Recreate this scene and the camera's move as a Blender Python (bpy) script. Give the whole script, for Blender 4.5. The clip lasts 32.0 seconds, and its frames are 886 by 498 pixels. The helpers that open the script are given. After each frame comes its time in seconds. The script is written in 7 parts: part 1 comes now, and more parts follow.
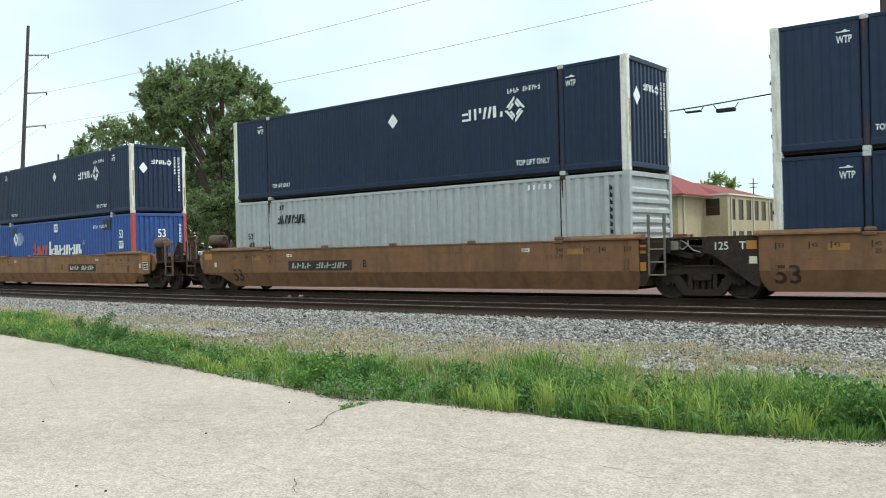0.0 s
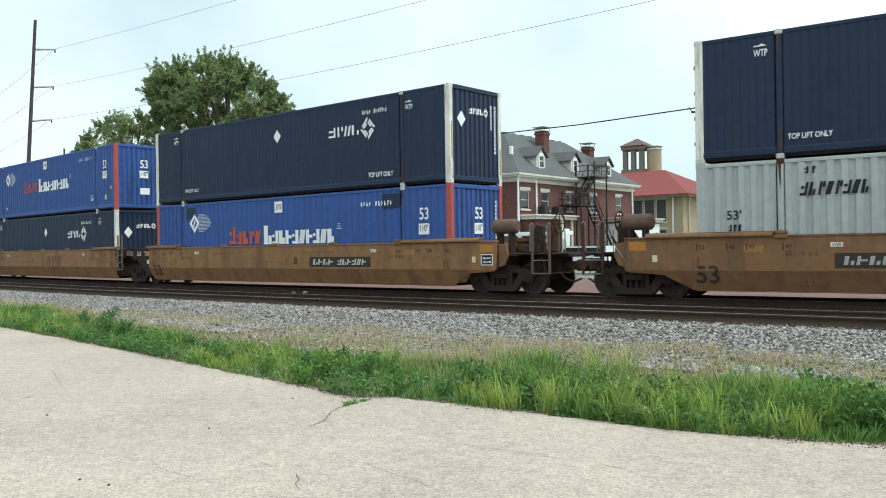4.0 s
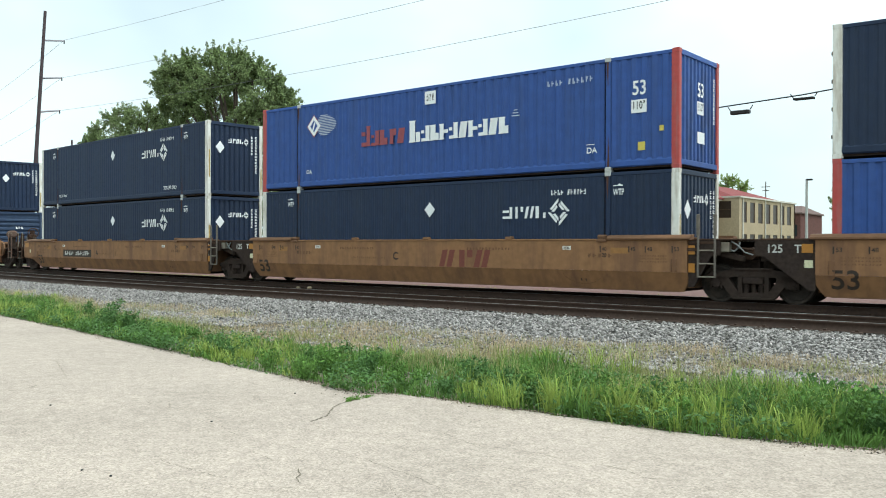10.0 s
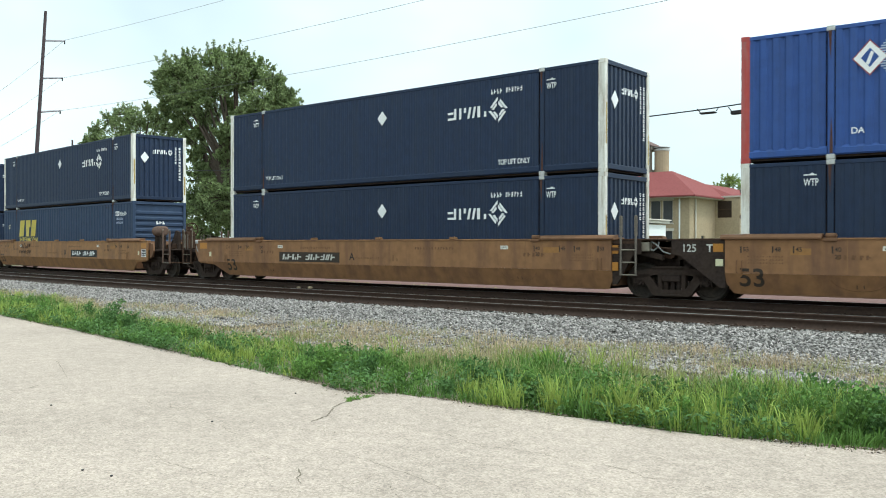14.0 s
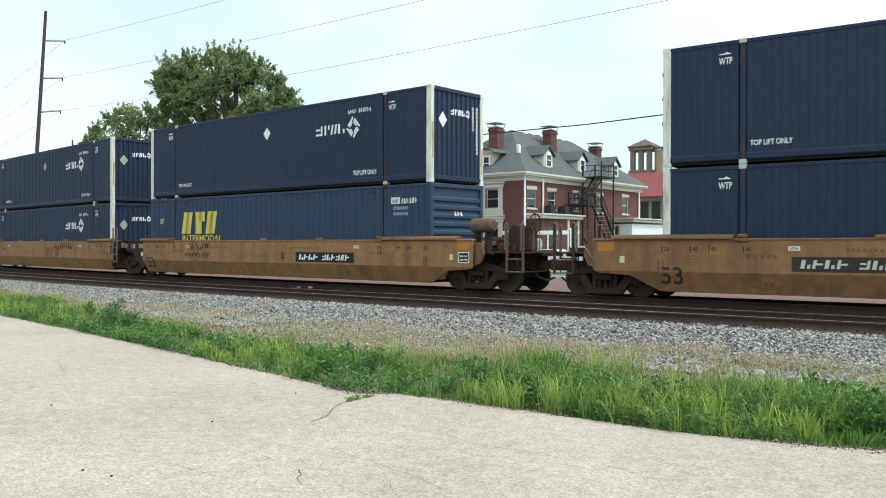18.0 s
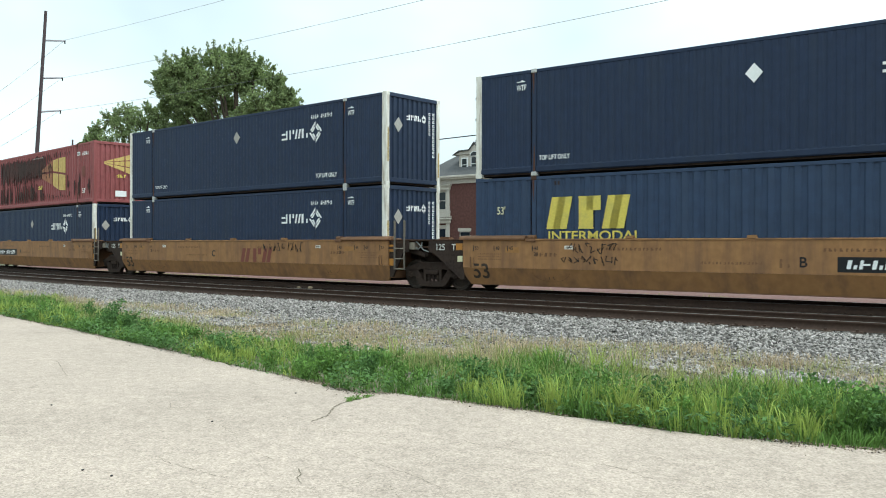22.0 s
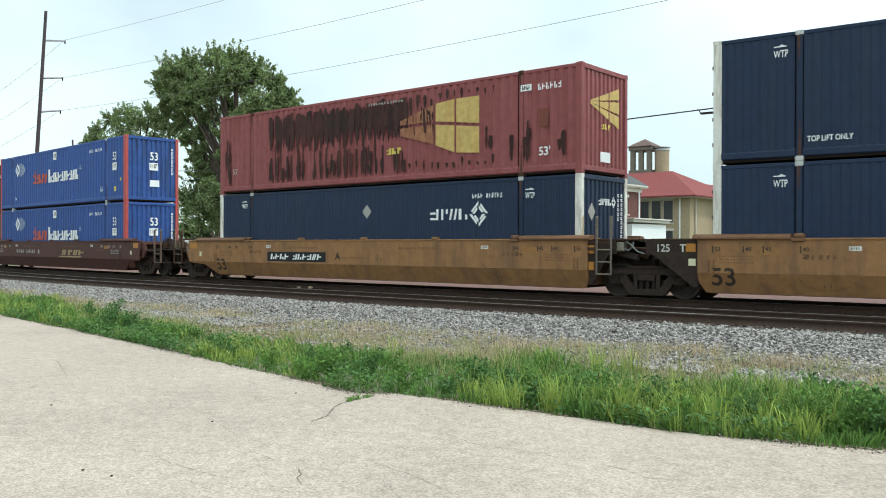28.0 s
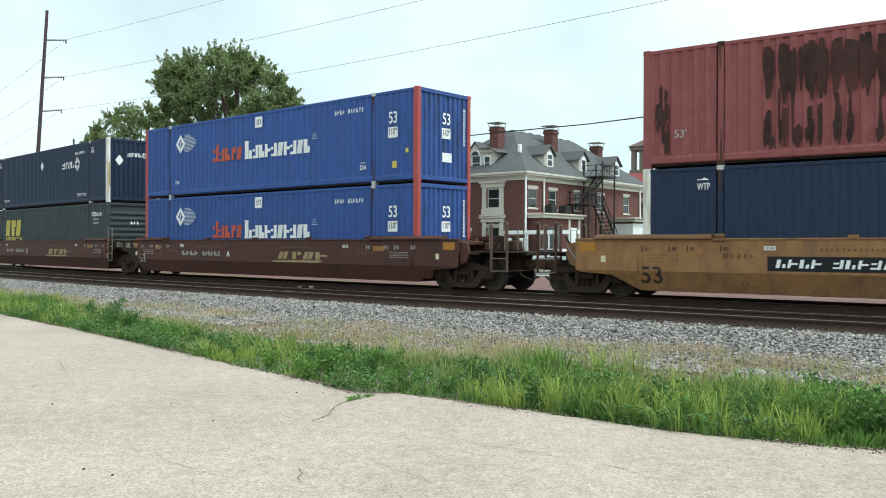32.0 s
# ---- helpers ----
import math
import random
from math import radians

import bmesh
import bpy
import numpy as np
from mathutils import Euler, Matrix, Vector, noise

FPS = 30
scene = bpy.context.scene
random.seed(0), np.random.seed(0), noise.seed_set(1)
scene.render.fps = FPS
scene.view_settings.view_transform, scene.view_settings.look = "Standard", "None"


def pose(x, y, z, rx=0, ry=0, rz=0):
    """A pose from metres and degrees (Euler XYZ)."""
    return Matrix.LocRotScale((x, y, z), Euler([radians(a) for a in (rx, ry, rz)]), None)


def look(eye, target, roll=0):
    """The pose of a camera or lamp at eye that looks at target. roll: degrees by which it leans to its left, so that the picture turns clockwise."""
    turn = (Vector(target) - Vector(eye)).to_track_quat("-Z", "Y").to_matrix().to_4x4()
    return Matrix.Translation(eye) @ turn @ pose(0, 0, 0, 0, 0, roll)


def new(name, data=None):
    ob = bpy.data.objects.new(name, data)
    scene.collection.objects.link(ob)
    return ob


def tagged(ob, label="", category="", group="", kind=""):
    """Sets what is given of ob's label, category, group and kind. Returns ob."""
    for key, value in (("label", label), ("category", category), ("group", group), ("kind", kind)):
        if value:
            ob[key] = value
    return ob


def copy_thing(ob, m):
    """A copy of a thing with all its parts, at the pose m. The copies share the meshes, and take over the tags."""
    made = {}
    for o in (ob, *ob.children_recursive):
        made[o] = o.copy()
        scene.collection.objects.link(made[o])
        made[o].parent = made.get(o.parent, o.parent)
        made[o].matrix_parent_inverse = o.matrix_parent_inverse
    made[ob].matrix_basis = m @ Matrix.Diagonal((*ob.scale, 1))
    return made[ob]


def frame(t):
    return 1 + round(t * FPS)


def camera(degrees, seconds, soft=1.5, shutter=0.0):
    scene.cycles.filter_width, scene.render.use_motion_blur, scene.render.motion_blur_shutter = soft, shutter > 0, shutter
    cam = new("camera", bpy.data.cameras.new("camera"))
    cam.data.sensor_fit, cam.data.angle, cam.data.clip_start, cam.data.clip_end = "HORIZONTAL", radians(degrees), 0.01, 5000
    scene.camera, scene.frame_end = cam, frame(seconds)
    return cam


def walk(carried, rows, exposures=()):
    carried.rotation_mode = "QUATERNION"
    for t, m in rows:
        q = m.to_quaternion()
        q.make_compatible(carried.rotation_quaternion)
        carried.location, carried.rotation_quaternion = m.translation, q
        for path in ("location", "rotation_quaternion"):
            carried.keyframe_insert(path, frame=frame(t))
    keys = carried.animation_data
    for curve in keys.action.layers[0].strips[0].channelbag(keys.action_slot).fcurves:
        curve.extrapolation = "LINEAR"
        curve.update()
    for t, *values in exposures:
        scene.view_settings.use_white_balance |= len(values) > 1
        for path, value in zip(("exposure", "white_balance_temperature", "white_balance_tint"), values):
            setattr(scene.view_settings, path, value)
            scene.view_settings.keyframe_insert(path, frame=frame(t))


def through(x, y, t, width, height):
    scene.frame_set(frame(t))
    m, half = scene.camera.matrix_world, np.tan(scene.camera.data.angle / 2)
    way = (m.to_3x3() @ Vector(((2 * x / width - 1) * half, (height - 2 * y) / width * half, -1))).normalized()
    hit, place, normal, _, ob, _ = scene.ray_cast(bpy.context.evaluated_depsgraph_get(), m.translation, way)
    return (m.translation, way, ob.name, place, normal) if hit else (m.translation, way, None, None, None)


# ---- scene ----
SECONDS = 32.0
EYE = Vector((0.0, 0.0, 1.36))          # rail tops are z = 0


def aim(yaw, pitch, roll):
    """The camera's pose: degrees to the left of +y, upwards, and leaning to its right."""
    a, b = radians(yaw), radians(pitch)
    way = Vector((-math.sin(a) * math.cos(b), math.cos(a) * math.cos(b), math.sin(b)))
    return look(EYE, EYE + way, -roll)


cam = camera(54.76, SECONDS, soft=1.0, shutter=0.15)
walk(cam, [(t, aim(yaw, pitch, roll)) for t, yaw, pitch, roll in (
    (0.0, 38.07, 0.09, 1.38), (0.5, 38.09, 0.088, 1.38), (1.0, 38.09, 0.086, 1.41), (1.5, 38.10, 0.09, 1.36), (2.0, 38.07, 0.086, 1.44),
    (2.5, 38.10, 0.080, 1.42), (3.0, 38.13, 0.023, 1.35), (3.5, 38.23, 0.005, 1.125), (4.2, 38.42, -0.10, 0.75),
    (5.0, 38.65, -0.215, 0.30), (5.5, 38.71, -0.246, 0.135), (6.0, 38.63, -0.21, -0.04), (6.5, 38.68, -0.23, -0.09), (7.0, 38.72, -0.23, -0.12),
    (9.0, 38.70, -0.224, -0.14), (12.0, 38.70, -0.224, -0.14), (14.5, 38.735, -0.232, -0.11), (20.0, 38.74, -0.231, -0.12),
    (25.0, 38.745, -0.255, -0.10), (28.0, 38.745, -0.235, -0.12), (30.0, 38.765, -0.265, -0.10), (32.0, 38.80, -0.262, -0.17))],
    [(t, stops, 6320, 2.5) for t, stops in ((0.0, 0.09), (3.0, 0.09), (5.5, 0.04), (7.0, 0.04), (9.0, 0.11), (13.0, 0.17), (17.0, 0.17), (20.0, 0.11), (22.0, 0.18), (25.0, 0.14), (28.0, 0.09), (32.0, 0.08))])

# ---- daylight: a bright, thinly clouded sky and a veiled high sun ----
SUN_UP, SUN_FROM = 62.0, 72.0           # elevation; compass angle from +y towards +x
world = bpy.data.worlds.new("sky")
scene.world = world
world.use_nodes = True
wn, wl = world.node_tree.nodes, world.node_tree.links
wn.clear()
sky = wn.new("ShaderNodeTexSky")
sky.sky_type, sky.sun_disc = "NISHITA", False
sky.sun_elevation, sky.sun_rotation = radians(SUN_UP), radians(SUN_FROM)
sky.air_density, sky.dust_density, sky.ozone_density = 1.0, 0.8, 1.0
coord = wn.new("ShaderNodeTexCoord")
wmap = wn.new("ShaderNodeMapping")
wmap.inputs["Scale"].default_value = (1.0, 1.0, 1.8)
wl.new(coord.outputs["Generated"], wmap.inputs["Vector"])
cloud = wn.new("ShaderNodeTexNoise")
cloud.inputs["Scale"].default_value, cloud.inputs["Detail"].default_value, cloud.inputs["Roughness"].default_value = 1.7, 4.0, 0.5
wl.new(wmap.outputs["Vector"], cloud.inputs["Vector"])
cramp = wn.new("ShaderNodeValToRGB")
cramp.color_ramp.elements[0].position, cramp.color_ramp.elements[0].color = 0.36, (0.50, 0.50, 0.50, 1)
cramp.color_ramp.elements[1].position, cramp.color_ramp.elements[1].color = 0.62, (1.0, 1.0, 1.0, 1)
wl.new(cloud.outputs["Fac"], cramp.inputs["Fac"])
# thin cloud is brighter towards the veiled sun
sa, se = radians(SUN_FROM), radians(SUN_UP)
SUN_WAY = Vector((math.sin(sa) * math.cos(se), math.cos(sa) * math.cos(se), math.sin(se)))
near_sun = wn.new("ShaderNodeVectorMath")
near_sun.operation = "DOT_PRODUCT"
wl.new(coord.outputs["Generated"], near_sun.inputs[0])
near_sun.inputs[1].default_value = SUN_WAY
glow = wn.new("ShaderNodeMapRange")
glow.interpolation_type = "SMOOTHSTEP"
glow.inputs["From Min"].default_value, glow.inputs["From Max"].default_value = 0.05, 1.0
glow.inputs["To Min"].default_value, glow.inputs["To Max"].default_value = 1.0, 2.3
wl.new(near_sun.outputs["Value"], glow.inputs["Value"])
veil = wn.new("ShaderNodeVectorMath")
veil.operation = "SCALE"
veil.inputs[0].default_value = (8.35, 9.55, 9.9)
wl.new(glow.outputs[0], veil.inputs["Scale"])
wmix = wn.new("ShaderNodeMix")
wmix.data_type = "RGBA"
wl.new(cramp.outputs["Color"], wmix.inputs["Factor"])
wl.new(sky.outputs["Color"], wmix.inputs["A"])
wl.new(veil.outputs[0], wmix.inputs["B"])
wback = wn.new("ShaderNodeBackground")
wback.inputs["Strength"].default_value = 0.112
wl.new(wmix.outputs["Result"], wback.inputs["Color"])
wout = wn.new("ShaderNodeOutputWorld")
wl.new(wback.outputs["Background"], wout.inputs["Surface"])

sun = new("sun", bpy.data.lights.new("sun", "SUN"))
sun.data.energy, sun.data.angle, sun.data.color = 1.7, radians(4.0), (1.0, 0.96, 0.90)
sun.matrix_world = look(SUN_WAY * 60, (0, 0, 0))

# ---- materials ----
def shade(name, colour, rough=0.6, metal=0.0, vary=0.12, grain=30.0, stain=None, stain_scale=1.2, stain_amount=0.5, bump=0.0, bump_scale=60.0, each=0.0, island=0.0, streak=False, through=0.0):
    """A procedural material: grain and stains in object space, differing from object to object or piece to piece."""
    m = bpy.data.materials.new(name)
    m.use_nodes = True
    n, l = m.node_tree.nodes, m.node_tree.links
    n.clear()
    out, b = n.new("ShaderNodeOutputMaterial"), n.new("ShaderNodeBsdfPrincipled")
    l.new(b.outputs[0], out.inputs[0])
    b.inputs["Roughness"].default_value, b.inputs["Metallic"].default_value = rough, metal
    b.inputs["Specular IOR Level"].default_value = 0.5 if rough < 0.35 else 0.25 if rough < 0.8 else 0.06
    tc = n.new("ShaderNodeTexCoord")
    info = n.new("ShaderNodeObjectInfo")
    shift = n.new("ShaderNodeVectorMath")
    shift.operation = "MULTIPLY_ADD"
    l.new(info.outputs["Random"], shift.inputs[0])
    shift.inputs[1].default_value = (37.0, 19.0, 53.0)
    l.new(tc.outputs["Object"], shift.inputs[2])
    where = shift.outputs[0]
    fine = n.new("ShaderNodeTexNoise")
    fine.inputs["Scale"].default_value, fine.inputs["Detail"].default_value = grain, 5.0
    l.new(where, fine.inputs["Vector"])
    mr = n.new("ShaderNodeMapRange")
    mr.inputs["From Min"].default_value, mr.inputs["From Max"].default_value = 0.3, 0.7
    mr.inputs["To Min"].default_value, mr.inputs["To Max"].default_value = 1 - vary, 1 + vary
    l.new(fine.outputs["Fac"], mr.inputs["Value"])
    bright = mr.outputs[0]
    for source, amount in ((info.outputs["Random"], each),):
        if amount:
            r = n.new("ShaderNodeMapRange")
            r.inputs["To Min"].default_value, r.inputs["To Max"].default_value = 1 - amount, 1 + amount
            l.new(source, r.inputs["Value"])
            k = n.new("ShaderNodeMath")
            k.operation = "MULTIPLY"
            l.new(bright, k.inputs[0]), l.new(r.outputs[0], k.inputs[1])
            bright = k.outputs[0]
    if island:
        g = n.new("ShaderNodeNewGeometry")
        r = n.new("ShaderNodeMapRange")
        r.inputs["To Min"].default_value, r.inputs["To Max"].default_value = 1 - island, 1 + island
        l.new(g.outputs["Random Per Island"], r.inputs["Value"])
        k = n.new("ShaderNodeMath")
        k.operation = "MULTIPLY"
        l.new(bright, k.inputs[0]), l.new(r.outputs[0], k.inputs[1])
        bright = k.outputs[0]
    base = n.new("ShaderNodeVectorMath")
    base.operation = "SCALE"
    base.inputs[0].default_value = colour
    l.new(bright, base.inputs["Scale"])
    col = base.outputs[0]
    if stain:
        big = n.new("ShaderNodeTexNoise")
        big.inputs["Scale"].default_value, big.inputs["Detail"].default_value, big.inputs["Roughness"].default_value = stain_scale, 8.0, 0.65
        if streak:
            mp = n.new("ShaderNodeMapping")
            mp.inputs["Scale"].default_value = (4.0, 4.0, 0.5)
            l.new(where, mp.inputs["Vector"])
            l.new(mp.outputs[0], big.inputs["Vector"])
        else:
            l.new(where, big.inputs["Vector"])
        ramp = n.new("ShaderNodeMapRange")
        ramp.inputs["From Min"].default_value, ramp.inputs["From Max"].default_value = 0.46, 0.72
        ramp.inputs["To Max"].default_value = stain_amount
        l.new(big.outputs["Fac"], ramp.inputs["Value"])
        mx = n.new("ShaderNodeMix")
        mx.data_type = "RGBA"
        l.new(ramp.outputs[0], mx.inputs["Factor"])
        l.new(col, mx.inputs["A"])
        mx.inputs["B"].default_value = (*stain, 1)
        col = mx.outputs["Result"]
    l.new(col, b.inputs["Base Color"])
    if bump:
        tex = n.new("ShaderNodeTexNoise")
        tex.inputs["Scale"].default_value, tex.inputs["Detail"].default_value = bump_scale, 4.0
        l.new(where, tex.inputs["Vector"])
        bp = n.new("ShaderNodeBump")
        bp.inputs["Strength"].default_value, bp.inputs["Distance"].default_value = bump, 0.02
        l.new(tex.outputs["Fac"], bp.inputs["Height"])
        l.new(bp.outputs[0], b.inputs["Normal"])
    if through:
        t, x = n.new("ShaderNodeBsdfTranslucent"), n.new("ShaderNodeMixShader")
        x.inputs[0].default_value = through
        l.new(col, t.inputs["Color"])
        l.new(b.outputs[0], x.inputs[1]), l.new(t.outputs[0], x.inputs[2])
        l.new(x.outputs[0], out.inputs[0])
    return m


NAVY = shade("navy_paint", (0.0140, 0.0255, 0.057), 0.55, vary=0.12, grain=4, stain=(0.021, 0.031, 0.053), stain_scale=0.5, stain_amount=0.7, each=0.10, streak=True)
BLUE = shade("blue_paint", (0.036, 0.083, 0.270), 0.55, vary=0.10, grain=4, stain=(0.040, 0.070, 0.175), stain_scale=0.6, stain_amount=0.6, each=0.08, streak=True)
BLUE_END = shade("grimed_blue_paint", (0.036, 0.083, 0.262), 0.6, vary=0.15, grain=4, stain=(0.028, 0.040, 0.075), stain_scale=0.9, stain_amount=0.95, streak=True)
TEAL = shade("teal_navy_paint", (0.028, 0.047, 0.090), 0.6, vary=0.12, grain=4, stain=(0.037, 0.056, 0.095), stain_scale=0.6, stain_amount=0.7, streak=True)
GREEN_GREY = shade("green_grey_paint", (0.044, 0.055, 0.058), 0.6, vary=0.12, grain=4, stain=(0.040, 0.047, 0.044), stain_scale=0.6, stain_amount=0.7, streak=True)
GREY = shade("grey_paint", (0.40, 0.41, 0.41), 0.55, vary=0.08, grain=5, stain=(0.30, 0.29, 0.27), stain_scale=0.7, stain_amount=0.6, streak=True)
RED = shade("faded_red_paint", (0.25, 0.075, 0.075), 0.6, vary=0.12, grain=4, stain=(0.20, 0.05, 0.045), stain_scale=0.6, stain_amount=0.7, streak=True)
PEEL = shade("dark_peeled_paint", (0.035, 0.017, 0.014), 0.75, vary=0.25, grain=9, stain=(0.10, 0.03, 0.025), stain_scale=1.0, stain_amount=0.6, island=0.4)
WHITE = shade("white_paint", (0.70, 0.68, 0.62), 0.5, vary=0.06, grain=12, stain=(0.33, 0.25, 0.17), stain_scale=2.4, stain_amount=0.9, each=0.05, streak=True)
ORANGE = shade("orange_red_paint", (0.40, 0.066, 0.058), 0.5, vary=0.10, grain=8, stain=(0.30, 0.13, 0.12), stain_scale=2.6, stain_amount=0.85, streak=True)
MARK = shade("white_marking", (0.78, 0.78, 0.77), 0.55, vary=0.05, grain=20)
PALE_PRINT = shade("grimy_white_marking", (0.52, 0.50, 0.46), 0.6, vary=0.15, grain=20)
FADED = shade("faded_marking", (0.36, 0.34, 0.31), 0.6, vary=0.12, grain=20)
PALE = shade("pale_blue_marking", (0.42, 0.47, 0.58), 0.6, vary=0.1, grain=20)
YELLOW = shade("yellow_marking", (0.62, 0.50, 0.10), 0.55, vary=0.08, grain=20, stain=(0.3, 0.27, 0.12), stain_scale=2, stain_amount=0.5)
PACER = shade("orange_marking", (0.45, 0.085, 0.05), 0.55, vary=0.08, grain=20)
PACER_DIM = shade("worn_orange_marking", (0.28, 0.075, 0.085), 0.6, vary=0.12, grain=20)
STENCIL = shade("faded_stencil", (0.042, 0.030, 0.022), 0.65, vary=0.15, grain=20)
TAN_LOGO = shade("faded_tan_paint", (0.33, 0.235, 0.125), 0.65, vary=0.15, grain=20)
STENCIL_RED = shade("faded_red_stencil", (0.15, 0.075, 0.035), 0.65, vary=0.15, grain=20)
BLACK = shade("black_marking", (0.012, 0.012, 0.013), 0.55, vary=0.1, grain=20)
MAROON = shade("maroon_marking", (0.165, 0.05, 0.035), 0.6, vary=0.1, grain=20)
STREAK = shade("rust_run", (0.085, 0.045, 0.035), 0.85, vary=0.25, grain=14)
STEEL = shade("galvanised_steel", (0.48, 0.48, 0.46), 0.5, 0.4, vary=0.15, grain=30)
RUST = shade("rusted_steel", (0.068, 0.040, 0.028), 0.85, vary=0.25, grain=14, stain=(0.05, 0.03, 0.022), stain_scale=2.5, stain_amount=0.7, bump=0.15)
TOUCHUP = shade("touched_up_paint", (0.31, 0.150, 0.050), 0.65, vary=0.15, grain=8, stain=(0.26, 0.14, 0.055), stain_scale=3, stain_amount=0.8)
TANK = shade("rusty_tank_paint", (0.125, 0.075, 0.055), 0.7, vary=0.2, grain=10, stain=(0.08, 0.05, 0.04), stain_scale=3, stain_amount=0.7)
CAR = shade("mustard_car_paint", (0.290, 0.146, 0.060), 0.62, vary=0.12, grain=5, stain=(0.13, 0.072, 0.046), stain_scale=0.55, stain_amount=0.85, each=0.06, streak=True)
CAR_BROWN = shade("browned_mustard_car_paint", (0.255, 0.128, 0.058), 0.65, vary=0.13, grain=5, stain=(0.125, 0.064, 0.042), stain_scale=0.5, stain_amount=0.85, streak=True)
CAR_OLD = shade("dulled_mustard_car_paint", (0.205, 0.102, 0.050), 0.7, vary=0.12, grain=5, stain=(0.10, 0.056, 0.036), stain_scale=0.5, stain_amount=0.85, streak=True)
# darker mustard copy: shade about the ledges put into the colour, plus streaky grime
CAR_LOW = shade("shaded_grimy_mustard_paint", (0.175, 0.088, 0.046), 0.7, vary=0.14, grain=5, stain=(0.135, 0.072, 0.042), stain_scale=0.55, stain_amount=0.65, streak=True)
BROWN = shade("oxide_brown_car_paint", (0.085, 0.034, 0.026), 0.65, vary=0.12, grain=6, stain=(0.05, 0.028, 0.022), stain_scale=0.8, stain_amount=0.7)
GRIME = shade("grimy_running_gear", (0.038, 0.027, 0.023), 0.8, vary=0.25, grain=14, stain=(0.065, 0.045, 0.033), stain_scale=3, stain_amount=0.7, bump=0.1)
CAST = shade("dusty_cast_steel", (0.046, 0.032, 0.026), 0.85, vary=0.22, grain=12, stain=(0.035, 0.03, 0.026), stain_scale=3, stain_amount=0.7, bump=0.1)
WHEEL = shade("wheel_steel", (0.045, 0.036, 0.030), 0.7, 0.2, vary=0.25, grain=12, stain=(0.085, 0.055, 0.038), stain_scale=3, stain_amount=0.6)
GRAB = shade("pale_grab_iron", (0.235, 0.205, 0.16), 0.6, vary=0.2, grain=12, stain=(0.16, 0.11, 0.08), stain_scale=3, stain_amount=0.8)
RUNG = shade("worn_ladder_steel", (0.145, 0.122, 0.10), 0.7, vary=0.2, grain=12)
HOSE = shade("silver_hose", (0.22, 0.22, 0.21), 0.5, 0.3, vary=0.1)
STRIP = shade("worn_reflective_strip", (0.40, 0.29, 0.10), 0.5, vary=0.25, grain=14, stain=(0.20, 0.13, 0.06), stain_scale=5, stain_amount=0.7)
AMBER = shade("amber_reflector", (0.40, 0.17, 0.03), 0.4, vary=0.1)
PLATE = shade("yellowed_card", (0.62, 0.58, 0.38), 0.6, vary=0.1)
RAIL = shade("rail_rust", (0.060, 0.036, 0.026), 0.75, 0.1, vary=0.2, grain=16, stain=(0.035, 0.024, 0.02), stain_scale=1.5, stain_amount=0.6)
RAIL_TOP = shade("worn_rail_head", (0.30, 0.285, 0.27), 0.38, 0.75, vary=0.12)
TIE = shade("creosoted_tie", (0.055, 0.042, 0.034), 0.9, vary=0.3, grain=20, stain=(0.10, 0.085, 0.07), stain_scale=3, stain_amount=0.5, each=0.3, bump=0.3)
STONE = shade("ballast_stone", (0.262, 0.240, 0.225), 0.9, vary=0.25, grain=40, island=0.72)
# bed far darker than the stones: shade of their gaps put into its colour
BALLAST = shade("ballast_bed", (0.09, 0.083, 0.074), 0.95, vary=0.45, grain=26, stain=(0.11, 0.095, 0.075), stain_scale=0.5, stain_amount=0.6, bump=1.0, bump_scale=26)
BLADE = shade("grass_blade", (0.125, 0.225, 0.050), 0.65, vary=0.2, grain=1.5, island=0.35, through=0.35)
BLADE_LIGHT = shade("fresh_grass_blade", (0.280, 0.355, 0.080), 0.7, vary=0.15, grain=1.5, island=0.3, through=0.35)
DRY = shade("dry_grass", (0.44, 0.34, 0.215), 0.8, vary=0.2, grain=1, island=0.35, through=0.3)
OLIVE = shade("ripening_grass", (0.29, 0.295, 0.12), 0.7, vary=0.2, grain=1, island=0.3, through=0.3)
CRUMB = shade("dirt_crumbs", (0.20, 0.16, 0.12), 0.95, vary=0.3, grain=40, island=0.8)
WEED = shade("weed_leaf", (0.088, 0.170, 0.050), 0.7, vary=0.15, grain=6, island=0.4, through=0.3)
SOIL = shade("verge_soil", (0.20, 0.17, 0.13), 0.95, vary=0.35, grain=14, stain=(0.17, 0.15, 0.09), stain_scale=0.8, stain_amount=0.6, bump=0.6, bump_scale=30)
GROUND = shade("far_ground", (0.12, 0.13, 0.075), 0.95, vary=0.25, grain=3, stain=(0.16, 0.14, 0.10), stain_scale=0.08, stain_amount=0.7)
ASPHALT = shade("asphalt", (0.115, 0.113, 0.110), 0.9, vary=0.15, grain=20, stain=(0.16, 0.155, 0.15), stain_scale=0.25, stain_amount=0.6)
PAVER = shade("red_paver", (0.165, 0.095, 0.085), 0.85, vary=0.3, grain=9, stain=(0.17, 0.115, 0.10), stain_scale=0.7, stain_amount=0.6)
CONCRETE = shade("concrete", (0.40, 0.39, 0.36), 0.85, vary=0.10, grain=12, stain=(0.28, 0.27, 0.25), stain_scale=0.8, stain_amount=0.5)
FORECOURT = shade("worn_forecourt", (0.20, 0.185, 0.155), 0.9, vary=0.2, grain=4, stain=(0.13, 0.14, 0.09), stain_scale=0.15, stain_amount=0.8)
